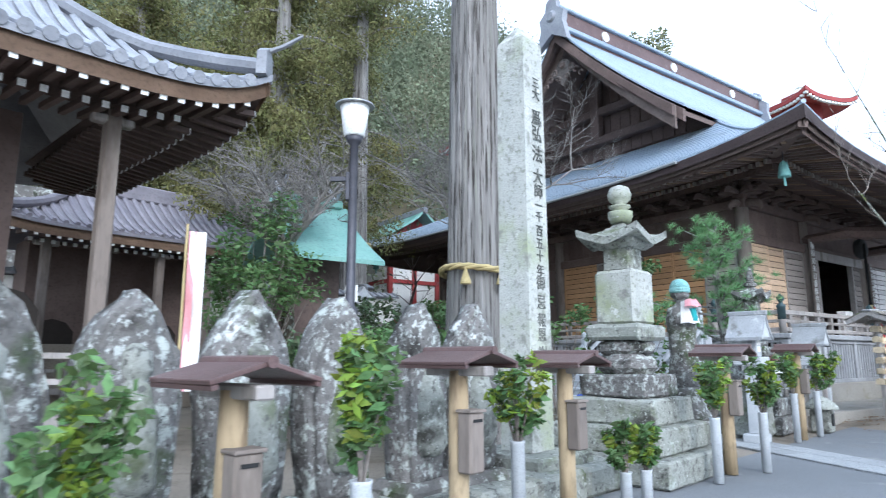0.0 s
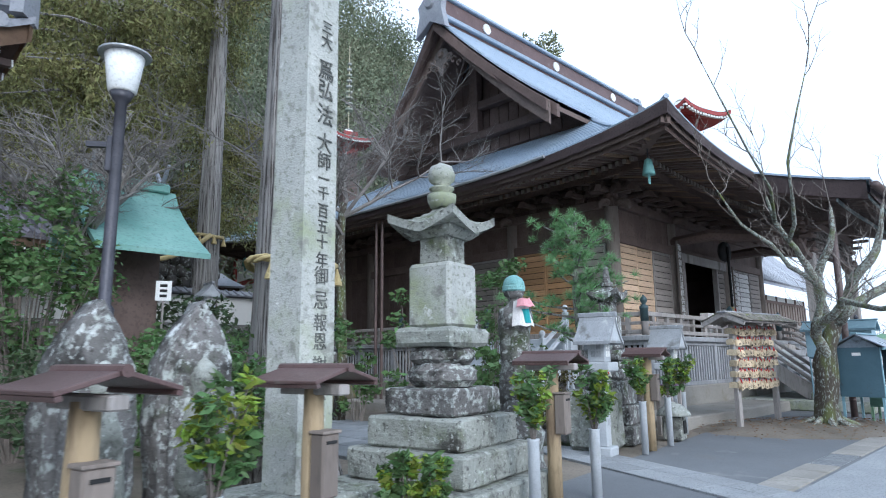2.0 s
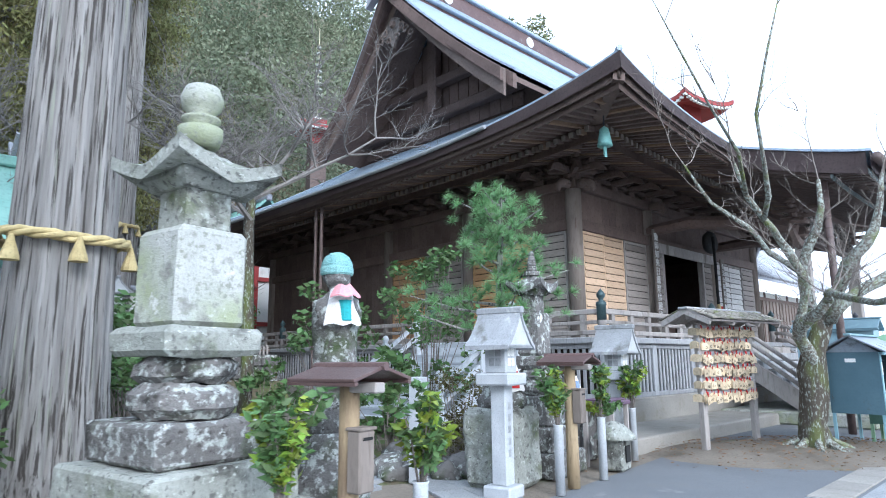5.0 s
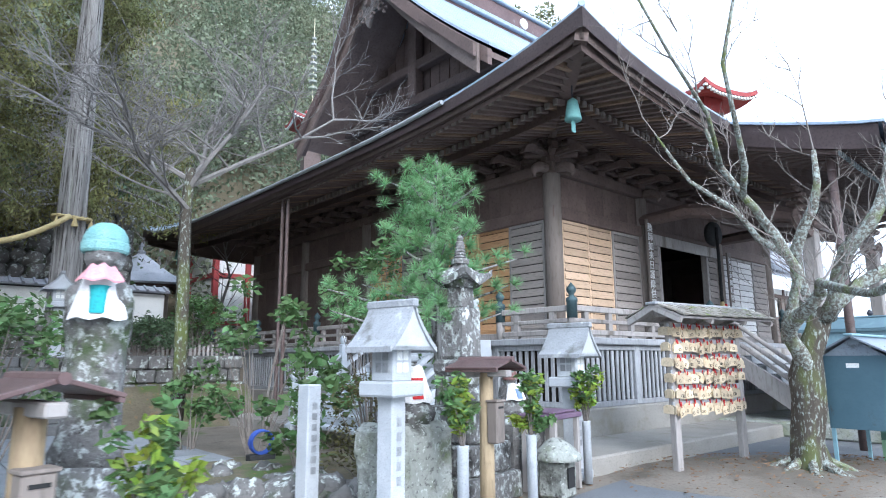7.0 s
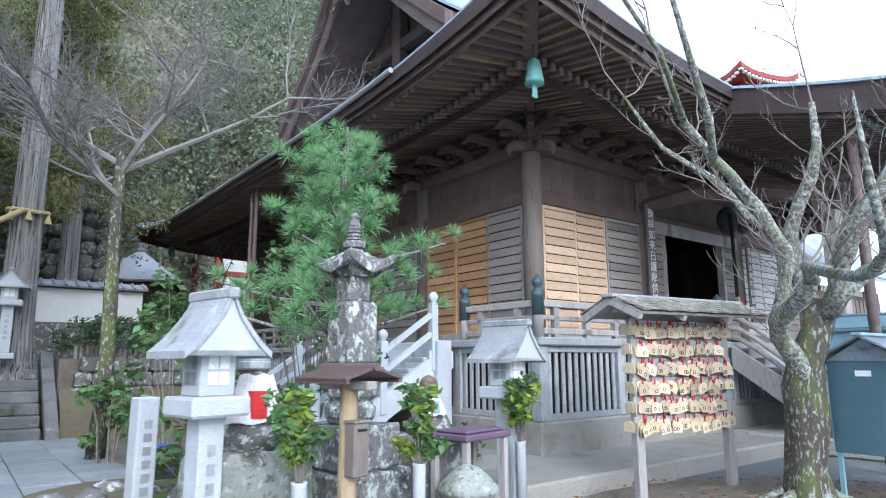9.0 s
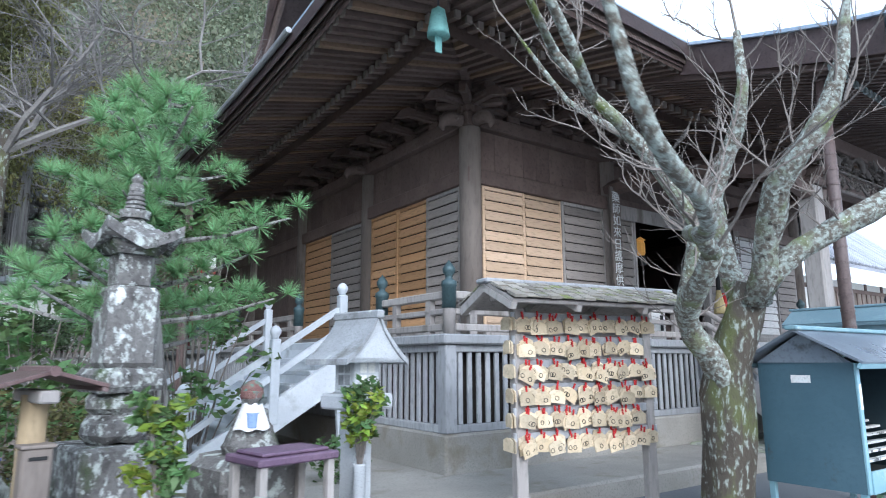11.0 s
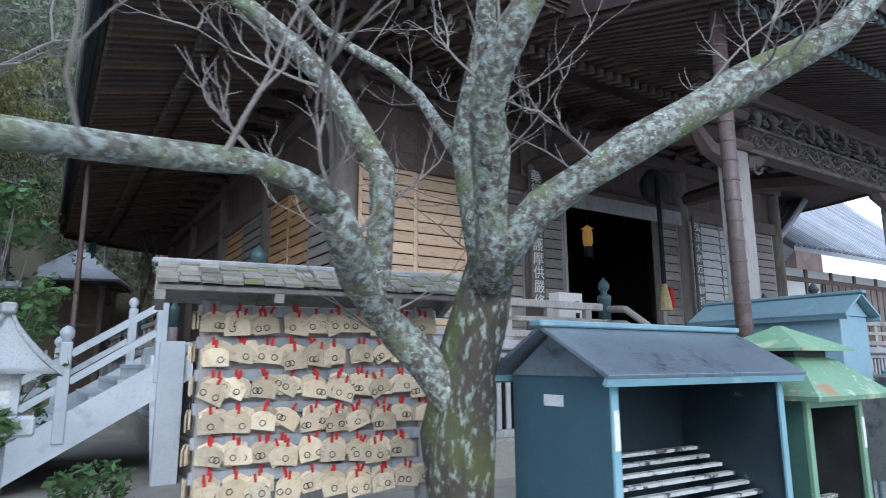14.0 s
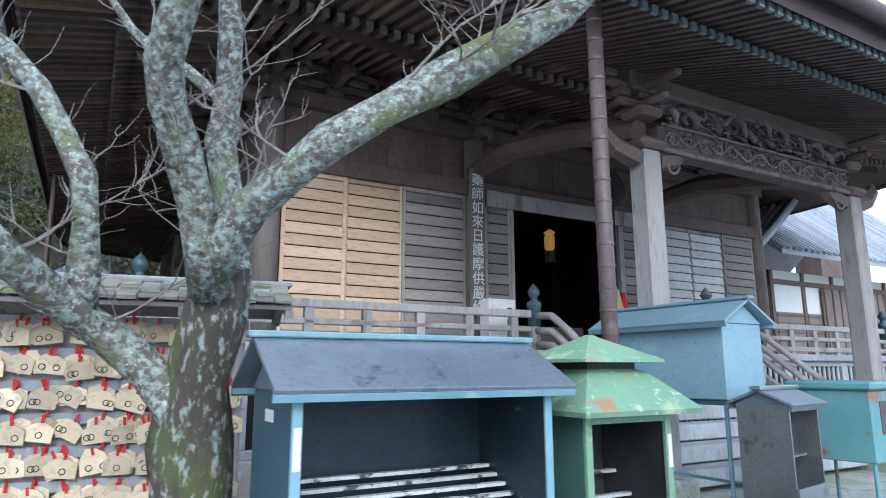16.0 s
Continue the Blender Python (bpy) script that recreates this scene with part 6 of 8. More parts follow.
candle_cabinet(hall_at(-0.57, -6.0), 1.48, 0.74, 0.64, 1.6, 0.26, "blueiron", "slate", "paleiron", 7, "dark blue steel candle cabinet with sloping roof, open front")

c2 = thing("incense_cabinet", hall_at(0.76, -6.06), "green steel incense cabinet with two-tier pyramid roof", "cabinet", "candle and incense cabinets")
part("back", box(-0.35, 0.35, 0.28, 0.31, 0.35, 1.42), "greeniron", c2)
for x in (-0.35, 0.325):
    part("side", box(x, x + 0.025, -0.3, 0.28, 0.35, 1.42), "greeniron", c2)
for x in (-0.35, 0.3):
    part("corner_post", box(x, x + 0.05, -0.33, -0.3, 0.0, 1.45, bev=0.004), "palegreen", c2)
    part("leg", box(x, x + 0.05, 0.26, 0.31, 0.0, 0.35), "palegreen", c2)
part("head_rail", box(-0.3, 0.3, -0.33, -0.3, 1.38, 1.45), "palegreen", c2)
part("liner", box(-0.32, 0.32, 0.27, 0.276, 0.5, 1.4), "darkmetal", c2, "near-black inner back")
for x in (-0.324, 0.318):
    part("liner", box(x, x + 0.005, -0.28, 0.268, 0.5, 1.4), "darkmetal", c2)
part("ash_tray", box(-0.32, 0.32, -0.3, 0.28, 0.35, 0.5, bev=0.01), "steelgrey", c2)
for k in range(4):
    part("shelf_bar", box(-0.32, 0.32, -0.25 + 0.13 * k, -0.2 + 0.13 * k, 0.62 + 0.13 * k, 0.64 + 0.13 * k), "waxbar", c2)
part("roof", lathe([(0.47, 1.43), (0.48, 1.46), (0.26, 1.67), (0.2, 1.7)], square=True), "palegreen", c2, "pale green rust-stained roof")
part("vent", box(-0.2, 0.2, -0.2, 0.2, 1.68, 1.75), "darkmetal", c2)
part("cap", lathe([(0.33, 1.74), (0.33, 1.76), (0.05, 1.9), (0.02, 1.92)], square=True), "palegreen", c2)
part("tape", box(0.31, 0.34, -0.336, -0.331, 1.1, 1.3), "white", c2)

bigc = thing("offering_cabinet", hall_at(3.18, -4.68, 0.0, 93), "large pale blue steel cabinet on thin legs with gable roof", "cabinet", "candle and incense cabinets")
part("body", box(-0.75, 0.75, -0.3, 0.3, 1.42, 2.12, bev=0.008), "paleblue", bigc)
part("skirt", box(-0.72, 0.72, -0.27, 0.27, 1.37, 1.42), "blueiron", bigc)
for x in (-0.7, 0.7):
    for y in (-0.26, 0.26):
        part("leg", rod((x, y, 0.25), (x, y, 1.38), 0.02, n=8), "paleblue", bigc)
part("brace", box(-0.7, 0.7, -0.27, -0.25, 0.6, 0.63), "paleblue", bigc)
gable_roof(bigc, 1.5, 0.6, 2.12, 0.22, 0.1, "paleblue", "paleblue")
part("finial", lathe([(0.03, 0), (0.06, 0.05), (0.03, 0.1), (0.005, 0.13)], 8, at=(-0.4, 0, 2.37)), "iron", bigc)

c4 = thing("steel_cabinet", hall_at(3.2, -5.72, 0, 10), "small brushed steel incense cabinet on legs", "cabinet", "candle and incense cabinets")
for nm, bx in (("back", (-0.29, 0.29, 0.2, 0.22, 0.6, 1.4)), ("side", (-0.29, -0.27, -0.22, 0.2, 0.6, 1.4)), ("side", (0.27, 0.29, -0.22, 0.2, 0.6, 1.4)), ("bottom", (-0.27, 0.27, -0.22, 0.2, 0.6, 0.66)), ("shelf", (-0.27, 0.27, -0.1, 0.2, 0.95, 0.97)), ("front_lip", (-0.29, 0.29, -0.24, -0.22, 0.6, 0.74))):
    part(nm, box(*bx), "steel", c4)
for x in (-0.26, 0.26):
    for y in (-0.19, 0.19):
        part("leg", rod((x, y, 0), (x, y, 0.6), 0.018, n=8), "steel", c4)
gable_roof(c4, 0.58, 0.44, 1.4, 0.12, 0.06, "slate", "steel")

c5 = thing("offering_box", hall_at(4.5, -5.6, 0, 8), "square teal steel offering box with rust stains on legs", "box")
part("body", box(-0.4, 0.4, -0.35, 0.35, 0.85, 1.5, bev=0.01), "greenblue", c5)
part("lid", box(-0.44, 0.44, -0.39, 0.39, 1.5, 1.58, bev=0.02), "greenblue", c5)
part("rust_panel", box(-0.2, 0.2, -0.356, -0.351, 1.1, 1.4), "brownplate", c5)
for x in (-0.36, 0.36):
    for y in (-0.31, 0.31):
        part("leg", rod((x, y, 0.25), (x, y, 0.85), 0.02, n=8), "greenblue", c5)

# ---- street lamp ----
lamp = thing("street_lamp", pose(-1.25, 8.46, 0), "dark iron post lamp with white conical shade", "street lamp")
part("pole", lathe([(0.09, 0), (0.09, 1.9), (0.1, 1.92), (0.1, 2.0), (0.065, 2.05), (0.06, 4.3), (0.09, 4.34), (0.13, 4.42)], 14), "iron", lamp, "", True)
part("shade", lathe([(0.13, 4.42), (0.15, 4.44), (0.21, 4.86), (0.2, 4.87)], 18), "lampglass", lamp, "white frosted conical shade", True)
part("lid", lathe([(0.28, 4.87), (0.28, 4.89), (0.1, 4.95), (0.02, 4.97)], 18), "steelgrey", lamp)
part("bracket", box(-0.32, -0.02, -0.03, 0.03, 3.78, 3.84), "iron", lamp)
part("spot", box(-0.1, -0.04, -0.06, 0.06, 3.5, 3.9, bev=0.01), "iron", lamp)

# ---- great cedar with a straw rope ----
def cedar(m, r, h, label, rope_z=0.0, crown=None, seed=1):
    tr = thing("cedar_tree", m, label, "tree")
    bm = bmesh.new()
    n, prev = 180, None
    for k in range(24):
        z = h * k / 23
        rr = r * (1 - 0.55 * k / 23) * (1 + 0.45 * math.exp(-z / 0.5))
        ring = []
        for i in range(n):
            a = 2 * math.pi * i / n
            rib = 0.05 * abs(math.sin(7 * a + 1.2 * math.sin(z * 0.35 + seed) + 0.8 * math.sin(3 * a))) - 0.075 * math.exp(-(math.sin(11 * a + 0.9 * math.sin(z * 0.5 + 2 * a) + math.sin(4 * a + seed)) / 0.2) ** 2) - 0.045 * math.exp(-(math.sin(17 * a + z * 0.2 + 1.4 * math.sin(3 * a + z * 0.3)) / 0.25) ** 2) + (0.05 * math.cos(5 * a + seed) * math.exp(-z / 0.8))
            ring.append(bm.verts.new((rr * (1 + rib) * math.cos(a), rr * (1 + rib) * math.sin(a), z - 0.1)))
        if prev:
            for i in range(n):
                j = (i + 1) % n
                bm.faces.new((prev[i], prev[j], ring[j], ring[i]))
        prev = ring
    part("trunk", bm, "bark", tr, "", True)
    if rope_z:
        pts = [(r * 1.12 * math.cos(a), r * 1.12 * math.sin(a), rope_z + 0.03 * math.sin(a * 2)) for a in np.linspace(0, 2 * math.pi, 25)]
        for ph in (0, 2.1, 4.2):
            bm = tube([Vector(p) * 1.0 + Vector((0.03 * math.cos(ph + i * 1.3) * math.cos(i * 0.26), 0.03 * math.cos(ph + i * 1.3) * math.sin(i * 0.26), 0.03 * math.sin(ph + i * 1.3))) for i, p in enumerate(pts)], [0.03] * len(pts), 6)
            part("rope_strand", bm, "rope", tr, "twisted straw rope", True)
        for a in (-1.9, -0.95, 0.2):
            x, y = r * 1.2 * math.cos(a), r * 1.2 * math.sin(a)
            part("straw_tassel", lathe([(0.085, -0.22), (0.08, -0.18), (0.035, -0.04), (0.02, 0.02)], 10, at=(x, y, rope_z - 0.04)), "rope", tr, "straw tassel")
    if crown:
        rg2 = random.Random(seed)
        spots = []
        z0, z1, cr, cnt = crown
        bm = bmesh.new()
        for k in range(cnt):
            f = k / cnt
            z = z0 + (z1 - z0) * f
            a = rg2.random() * 6.28
            rr = cr * (1 - 0.75 * f) * rg2.uniform(0.55, 1.1)
            tip = Vector((rr * math.cos(a), rr * math.sin(a), z - 0.25 * rr))
            tube([(0, 0, z), tip * 0.5 + Vector((0, 0, z * 0.5 + 0.15)), tip], [0.06, 0.04, 0.015], 5, bm)
            for g in (0.35, 0.55, 0.75, 0.95):
                spots.append((tuple(Vector((0, 0, z)).lerp(tip, g) + Vector((rg2.uniform(-0.3, 0.3), rg2.uniform(-0.3, 0.3), -0.15))), 0.5 + 0.25 * rg2.random()))
        part("branch_set", bm, "bark", tr)
        leaves("crown", spots, 150, 0.075, "cedarleaf", tr, "drooping yellow-green cedar foliage", seed=seed, flat=1.6, aspect=0.3)
    return tr


cedar(pose(0.54, 10.02, 0), 0.51, 16, "huge ribbed cedar trunk girdled with straw rope", 2.72, (9.5, 15.5, 3.0, 40), 2)
cedar(pose(-2.95, 21.2, 1.0), 0.38, 17, "tall cedar trunk girdled with straw rope", 4.2, (11.0, 17, 2.6, 30), 3)
cedar(pose(-4.9, 17.9, 0), 0.34, 15, "cedar trunk with heavy green crown", 0, (6.2, 15, 3.4, 60), 4)
cedar(pose(-7.8, 23.0, 0), 0.35, 17, "tall cedar with heavy yellow-green crown", 0, (5.5, 17, 3.6, 80), 5)
cedar(pose(-4.0, 25.0, 0), 0.3, 17, "cedar with yellow-green crown", 0, (6.5, 17, 3.4, 70), 6)
cedar(pose(-12.5, 24.0, 0), 0.35, 18, "dense tall cedar behind the lower hall", 0, (4.0, 18, 4.2, 90), 7)
# rope slung between the two rope-girdled cedars
a, b = Vector((-2.8, 20.8, 5.2)), Vector((-4.8, 17.6, 4.3))
pts = [a.lerp(b, t) + Vector((0, 0, -0.55 * 4 * t * (1 - t))) for t in np.linspace(0, 1, 12)]
solo("straw_rope", tube(pts, [0.07] * 12, 8), "rope", Matrix(), "thick straw rope slung between the cedars", "rope", smooth=True)

# ---- pine, shrubs and bare trees ----
def pine(m, h, label, seed):
    pn = thing("pine_tree", m, label, "tree")
    rg2 = random.Random(seed)
    part("trunk", tube([(0, 0, -0.1), (0.1, 0.05, h * 0.3), (-0.05, -0.05, h * 0.6), (0.03, 0, h)], [0.11, 0.09, 0.06, 0.015], 8, wob=0.3), "bark", pn)
    V, F = [], []
    bm = bmesh.new()
    rngp = np.random.default_rng(seed)
    for k in range(30):
        z = h * (0.42 + 0.56 * k / 30)
        a = rg2.random() * 6.28
        rr = (0.25 + 1.35 * (1 - (z / h - 0.42) / 0.58) ** 0.8) * rg2.uniform(0.6, 1.1)
        tip = Vector((rr * math.cos(a), rr * math.sin(a), z + 0.15 * rr))
        base = Vector((0, 0, z - 0.1))
        tube([base, base.lerp(tip, 0.5) + Vector((0, 0, -0.05)), tip], [0.03, 0.02, 0.008], 5, bm)
        for g in np.linspace(0.3, 1, 8):
            c = base.lerp(tip, float(g)) + Vector((rg2.uniform(-0.2, 0.2), rg2.uniform(-0.2, 0.2), rg2.uniform(-0.06, 0.14)))
            up = (tip - base).normalized() * 0.5 + Vector((0, 0, 0.6))
            for i in range(80):
                d = Vector(rngp.normal(size=3)).normalized() * 0.75 + up * 0.6
                d.normalize()
                ln = 0.16 * rg2.uniform(0.8, 1.25)
                side = d.orthogonal().normalized() * 0.0055
                i0 = len(V)
                V.extend([tuple(c - side), tuple(c + side), tuple(c + d * ln)])
                F.append((i0, i0 + 1, i0 + 2))
    part("bough_set", bm, "bark", pn)
    soup("needle_mass", V, F, "needle", pn, "fresh green pine needles")


pine(pose(5.75, 13.1, 0), 4.35, "young pine with open tufted boughs", 3)


def shrub(m, size, label, seed, material="leafmid", count=26, per=70, leaf=0.06, stems=True, group=""):
    sh = thing("shrub", m, label, "shrub", group)
    rg2 = random.Random(seed)
    spots = []
    bm = bmesh.new()
    sx, sy, sz = size
    for k in range(count):
        a, r = rg2.random() * 6.28, math.sqrt(rg2.random())
        z = sz * (0.25 + 0.75 * rg2.random())
        f = math.sqrt(max(0.12, 1 - (z / sz - 0.45) ** 2 * 2.2))
        p = (sx * r * f * math.cos(a), sy * r * f * math.sin(a), z)
        if stems:
            tube([(0.1 * math.cos(a), 0.1 * math.sin(a), -0.05), (p[0] * 0.5, p[1] * 0.5, z * 0.55), p], [0.016, 0.011, 0.005], 4, bm)
        spots.append((p, 0.16 + 0.16 * min(size)))
    if stems:
        part("stem_set", bm, "twig", sh)
    else:
        bm.free()
    leaves("foliage", spots, per, leaf, material, sh, "", seed=seed)


shrub(pose(4.0, 13.9, 0), (0.6, 0.55, 1.7), "broad-leaved evergreen shrub beside the hall", 1, "leafmid", 16, 34, 0.09)
shrub(pose(2.9, 15.9, 0), (0.9, 0.7, 3.0), "tall loose evergreen with grey-green leaves", 2, "leafmid", 17, 40, 0.085)
shrub(pose(4.9, 16.2, 0), (1.0, 0.8, 3.7), "leafy evergreen tree against the hall", 3, "leafmid", 34, 44, 0.075)
shrub(pose(4.95, 12.75, 0), (0.6, 0.5, 1.35), "rounded clipped olive-brown azalea bush", 4, "olive", 30, 80, 0.03)
shrub(pose(0.5, 12.3, 0), (1.1, 0.8, 2.3), "dense green shrub behind the great cedar", 6, "leafmid", 40, 80, 0.06)
shrub(pose(-1.0, 11.6, 0), (1.3, 1.0, 1.8), "dense green hedge shrub", 7, "leafmid", 40, 80, 0.06)
shrub(pose(-0.2, 8.8, 0), (0.9, 0.8, 1.6), "dense evergreen shrub behind the stones", 8, "leafmid", 36, 90, 0.055)
shrub(pose(-2.2, 10.1, 0), (0.9, 0.8, 1.8), "dark evergreen shrub beside the lamp post", 9, "leafdark", 30, 70, 0.06)
shrub(pose(-3.6, 12.0, 0), (1.2, 1.1, 4.4), "tall rounded evergreen tree", 10, "leafmid", 60, 80, 0.06)
shrub(pose(-1.9, 14.6, 0), (1.0, 0.9, 2.6), "leafy evergreen tree among the shrines", 11, "leafdark", 34, 60, 0.07)
shrub(pose(1.6, 16.6, 0), (0.45, 0.4, 1.5), "slender evergreen with bright leaves", 12, "leafmid", 10, 44, 0.08)
shrub(HALL @ pose(-4.3, 9.9, 1.7), (0.9, 0.8, 1.7), "rounded glossy evergreen on the terrace", 21, "leafmid", 34, 70, 0.06)
shrub(pose(-1.2, 21.6, 1.7), (1.2, 0.7, 1.0), "clipped dark hedge bush", 13, "leafdark", 36, 90, 0.05)
shrub(pose(7.1, 15.2, 0), (0.4, 0.3, 0.7), "low green shrub beside the stair", 14, "leafmid", 12, 40, 0.05)


def bare_tree(m, h, spread, label, seed, n=9, depth=3, fork=0.35):
    bt = thing("bare_tree", m, label, "tree")
    rg2 = random.Random(seed)
    tk = part("trunk", tube([(0, 0, -0.1), (0.06, 0, h * 0.15), (-0.05, 0.05, h * fork), (0.02, 0, h * (fork + 0.12))], [0.17, 0.14, 0.11, 0.09], 10, wob=0.4), "trunkbark", bt, "", True)

    def grow(bm, p, d, ln, r, lv):
        pts, q = [p], d.normalized()
        for i in range(4):
            q = (q + Vector((rg2.uniform(-0.28, 0.28), rg2.uniform(-0.28, 0.28), rg2.uniform(-0.14, 0.2)))).normalized()
            pts.append(pts[-1] + q * ln / 4)
        tube(pts, [r * (1 - 0.16 * i) for i in range(5)], 5 if lv > 1 else 3, bm)
        if lv:
            for i in (1, 2, 3, 4):
                for _ in range(2):
                    s = (q * 0.7 + Vector((rg2.uniform(-1, 1), rg2.uniform(-1, 1), rg2.uniform(-0.35, 0.5)))).normalized()
                    grow(bm, pts[i], s, ln * rg2.uniform(0.42, 0.62), r * 0.45, lv - 1)

    for k in range(n):
        a = k * 6.28 / n + rg2.uniform(-0.3, 0.3)
        bm = bmesh.new()
        grow(bm, Vector((0, 0, h * (fork + 0.1 * rg2.random()))), Vector((math.cos(a), math.sin(a), 0.55 + 0.5 * rg2.random())), spread * rg2.uniform(0.5, 0.75), 0.06, depth)
        part("bough", bm, "paletwig", bt)


bare_tree(pose(1.15, 17.2, 0), 8.2, 4.8, "delicate bare maple with wide twiggy boughs", 5, 6, 3, 0.54)
bare_tree(pose(-3.2, 13.0, 0), 6.5, 3.2, "bare slender garden tree", 6, 7, 3, 0.5)
bare_tree(pose(23.5, 24.0, 0), 4.0, 2.4, "bare plum tree by the white house", 9, 6, 2, 0.3)

# bare saplings and small things in the garden
hr = thing("hose_reel", pose(3.2, 14.9, 0.35, 0, 0, 30), "blue garden hose coiled on a reel", "hose")
for k in range(4):
    part("coil", tube([(0.17 * math.cos(a), 0.04 * k - 0.06, 0.17 * math.sin(a)) for a in np.linspace(0, 6.2, 18)], [0.02] * 18, 6), "bluehose", hr)
part("stand", box(-0.2, 0.2, -0.1, 0.1, -0.38, -0.18, bev=0.01), "darkmetal", hr)
gs = thing("garden_sign", pose(-1.9, 13.0, 0, 0, 0, 10), "small white notice on a thin post", "sign")
part("post", rod((0, 0, 0), (0, 0, 2.7), 0.02, n=6), "greywood", gs)
part("board", box(-0.13, 0.13, -0.03, -0.01, 2.5, 2.85, bev=0.005), "white", gs)
for k in range(3):
    part("lettering", box(-0.06, 0.06, -0.034, -0.03, 2.56 + 0.09 * k, 2.61 + 0.09 * k), "ink", gs)

# ---- hill and woods ----
INV = HALL.inverted()


def hill(u, v):
    """Height of the wooded hill behind the court, in the hall's own axes."""
    p = HALL @ Vector((u, v, 0))
    far = math.hypot(p.x - 2, p.y - 2)
    bearing = math.degrees(math.atan2(p.x - 2, p.y - 2))
    d = min(v - 14.5, far - 20) if u < -4 else min(v - 17.0, far - 33)
    d = max(d, min(-0.9 * (u + 33), 30) if v > 6 else -1)
    if d <= 0:
        return 0.0
    fall = max(0.0, min(1.0, (18 - bearing) / 11))
    steep = 0.95 if u < -4 else min(1.25, 0.95 + 0.06 * (u + 4))
    return min(42.0, steep * d) * fall + 0.5 * noise.noise(Vector((u, v, 0)) * 0.3) * min(1, d / 3)


rows = []
for i in range(70):
    u = -62 + 1.75 * i
    rows.append([tuple(HALL @ Vector((u, v, hill(u, v) - 0.12))) for v in [6 + 1.6 * j for j in range(50)]])
solo("hillside", sheet(rows), "hillside", Matrix(), "steep wooded hillside with dry brown grass", "hill", kind="structure", smooth=True)

rw = random.Random(21)
rngw = np.random.default_rng(5)


def wood(name, count, per, clumps, size, material, label, urange, vrange, hrange, seed):
    V, F = [], []
    for k in range(count):
        u, v = rw.uniform(*urange), rw.uniform(*vrange)
        g = hill(u, v)
        if g < 1.5:
            continue
        h = rw.uniform(*hrange)
        cr = h * rw.uniform(0.2, 0.3)
        ctr = []
        for c in range(clumps):
            f = rw.random()
            r = cr * (0.35 + 0.9 * math.sin(math.pi * (0.15 + 0.8 * f)))
            a = rw.random() * 6.28
            ctr.append((u + r * math.cos(a) * 0.8, v + r * math.sin(a) * 0.8, g + h * (0.3 + 0.68 * f), h * 0.075))
        for (x, y, z, r) in ctr:
            d = rngw.normal(size=(per, 3)) * r
            p = np.array((x, y, z)) + d
            a = rngw.normal(size=(per, 3))
            a /= np.linalg.norm(a, axis=1)[:, None]
            b = np.cross(a, rngw.normal(size=(per, 3)))
            b /= np.linalg.norm(b, axis=1)[:, None]
            s = size * (0.6 + 0.8 * rngw.random(per))[:, None]
            q = np.stack([p - a * s, p + b * s * 0.5, p + a * s, p - b * s * 0.5], 1).reshape(-1, 3)
            k0 = len(V)
            V.extend(q.tolist())
            F.extend([(k0 + 4 * i, k0 + 4 * i + 1, k0 + 4 * i + 2, k0 + 4 * i + 3) for i in range(per)])
    ob = soup(name, V, F, material)
    ob.matrix_world = HALL
    return tagged(ob, label, "woods", kind="stuff")


wood("far_woods", 330, 46, 22, 0.15, "forest", "dense evergreen woods covering the hill", (-44, 26), (19, 48), (7, 11), 1)
wood("near_woods", 60, 110, 24, 0.085, "cedarleaf", "tall yellow-green evergreens at the foot of the hill", (-34, -9), (17, 26), (8, 13), 2)
wood("thicket", 120, 30, 10, 0.13, "leafdark", "dark undergrowth along the foot of the hill", (-34, 2), (15.5, 22), (2.0, 4.0), 3)

# pale bare trees on the slope
bmw = bmesh.new()
for k in range(26):
    u, v = rw.uniform(-24, 4), rw.uniform(17, 24)
    p = HALL @ Vector((u, v, hill(u, v)))
    pts = [p, p + Vector((rw.uniform(-0.4, 0.4), 0, 2.5)), p + Vector((rw.uniform(-0.9, 0.9), rw.uniform(-0.6, 0.2), 5)), p + Vector((rw.uniform(-1.4, 1.4), -0.6, 7.2))]
    tube(pts, [0.12, 0.09, 0.06, 0.02], 6, bmw)
    for b in range(26):
        i = rw.choice((1, 2, 3))
        q = pts[i - 1].lerp(pts[i], rw.random())
        e = q + Vector((rw.uniform(-1.6, 1.6), rw.uniform(-1.6, 0.6), rw.uniform(0.2, 1.8)))
        mpt = q.lerp(e, 0.5) + Vector((0, 0, rw.uniform(-0.25, 0.25)))
        tube([q, mpt, e], [0.03, 0.02, 0.006], 4, bmw)
        for c in range(3):
            e2 = e + Vector((rw.uniform(-0.6, 0.6), rw.uniform(-0.6, 0.6), rw.uniform(-0.2, 0.6)))
            tube([mpt.lerp(e, rw.random()), e2], [0.012, 0.004], 3, bmw)
solo("bare_wood", bmw, "paletwig", Matrix(), "pale leafless trees on the hill slope", "woods", kind="stuff")

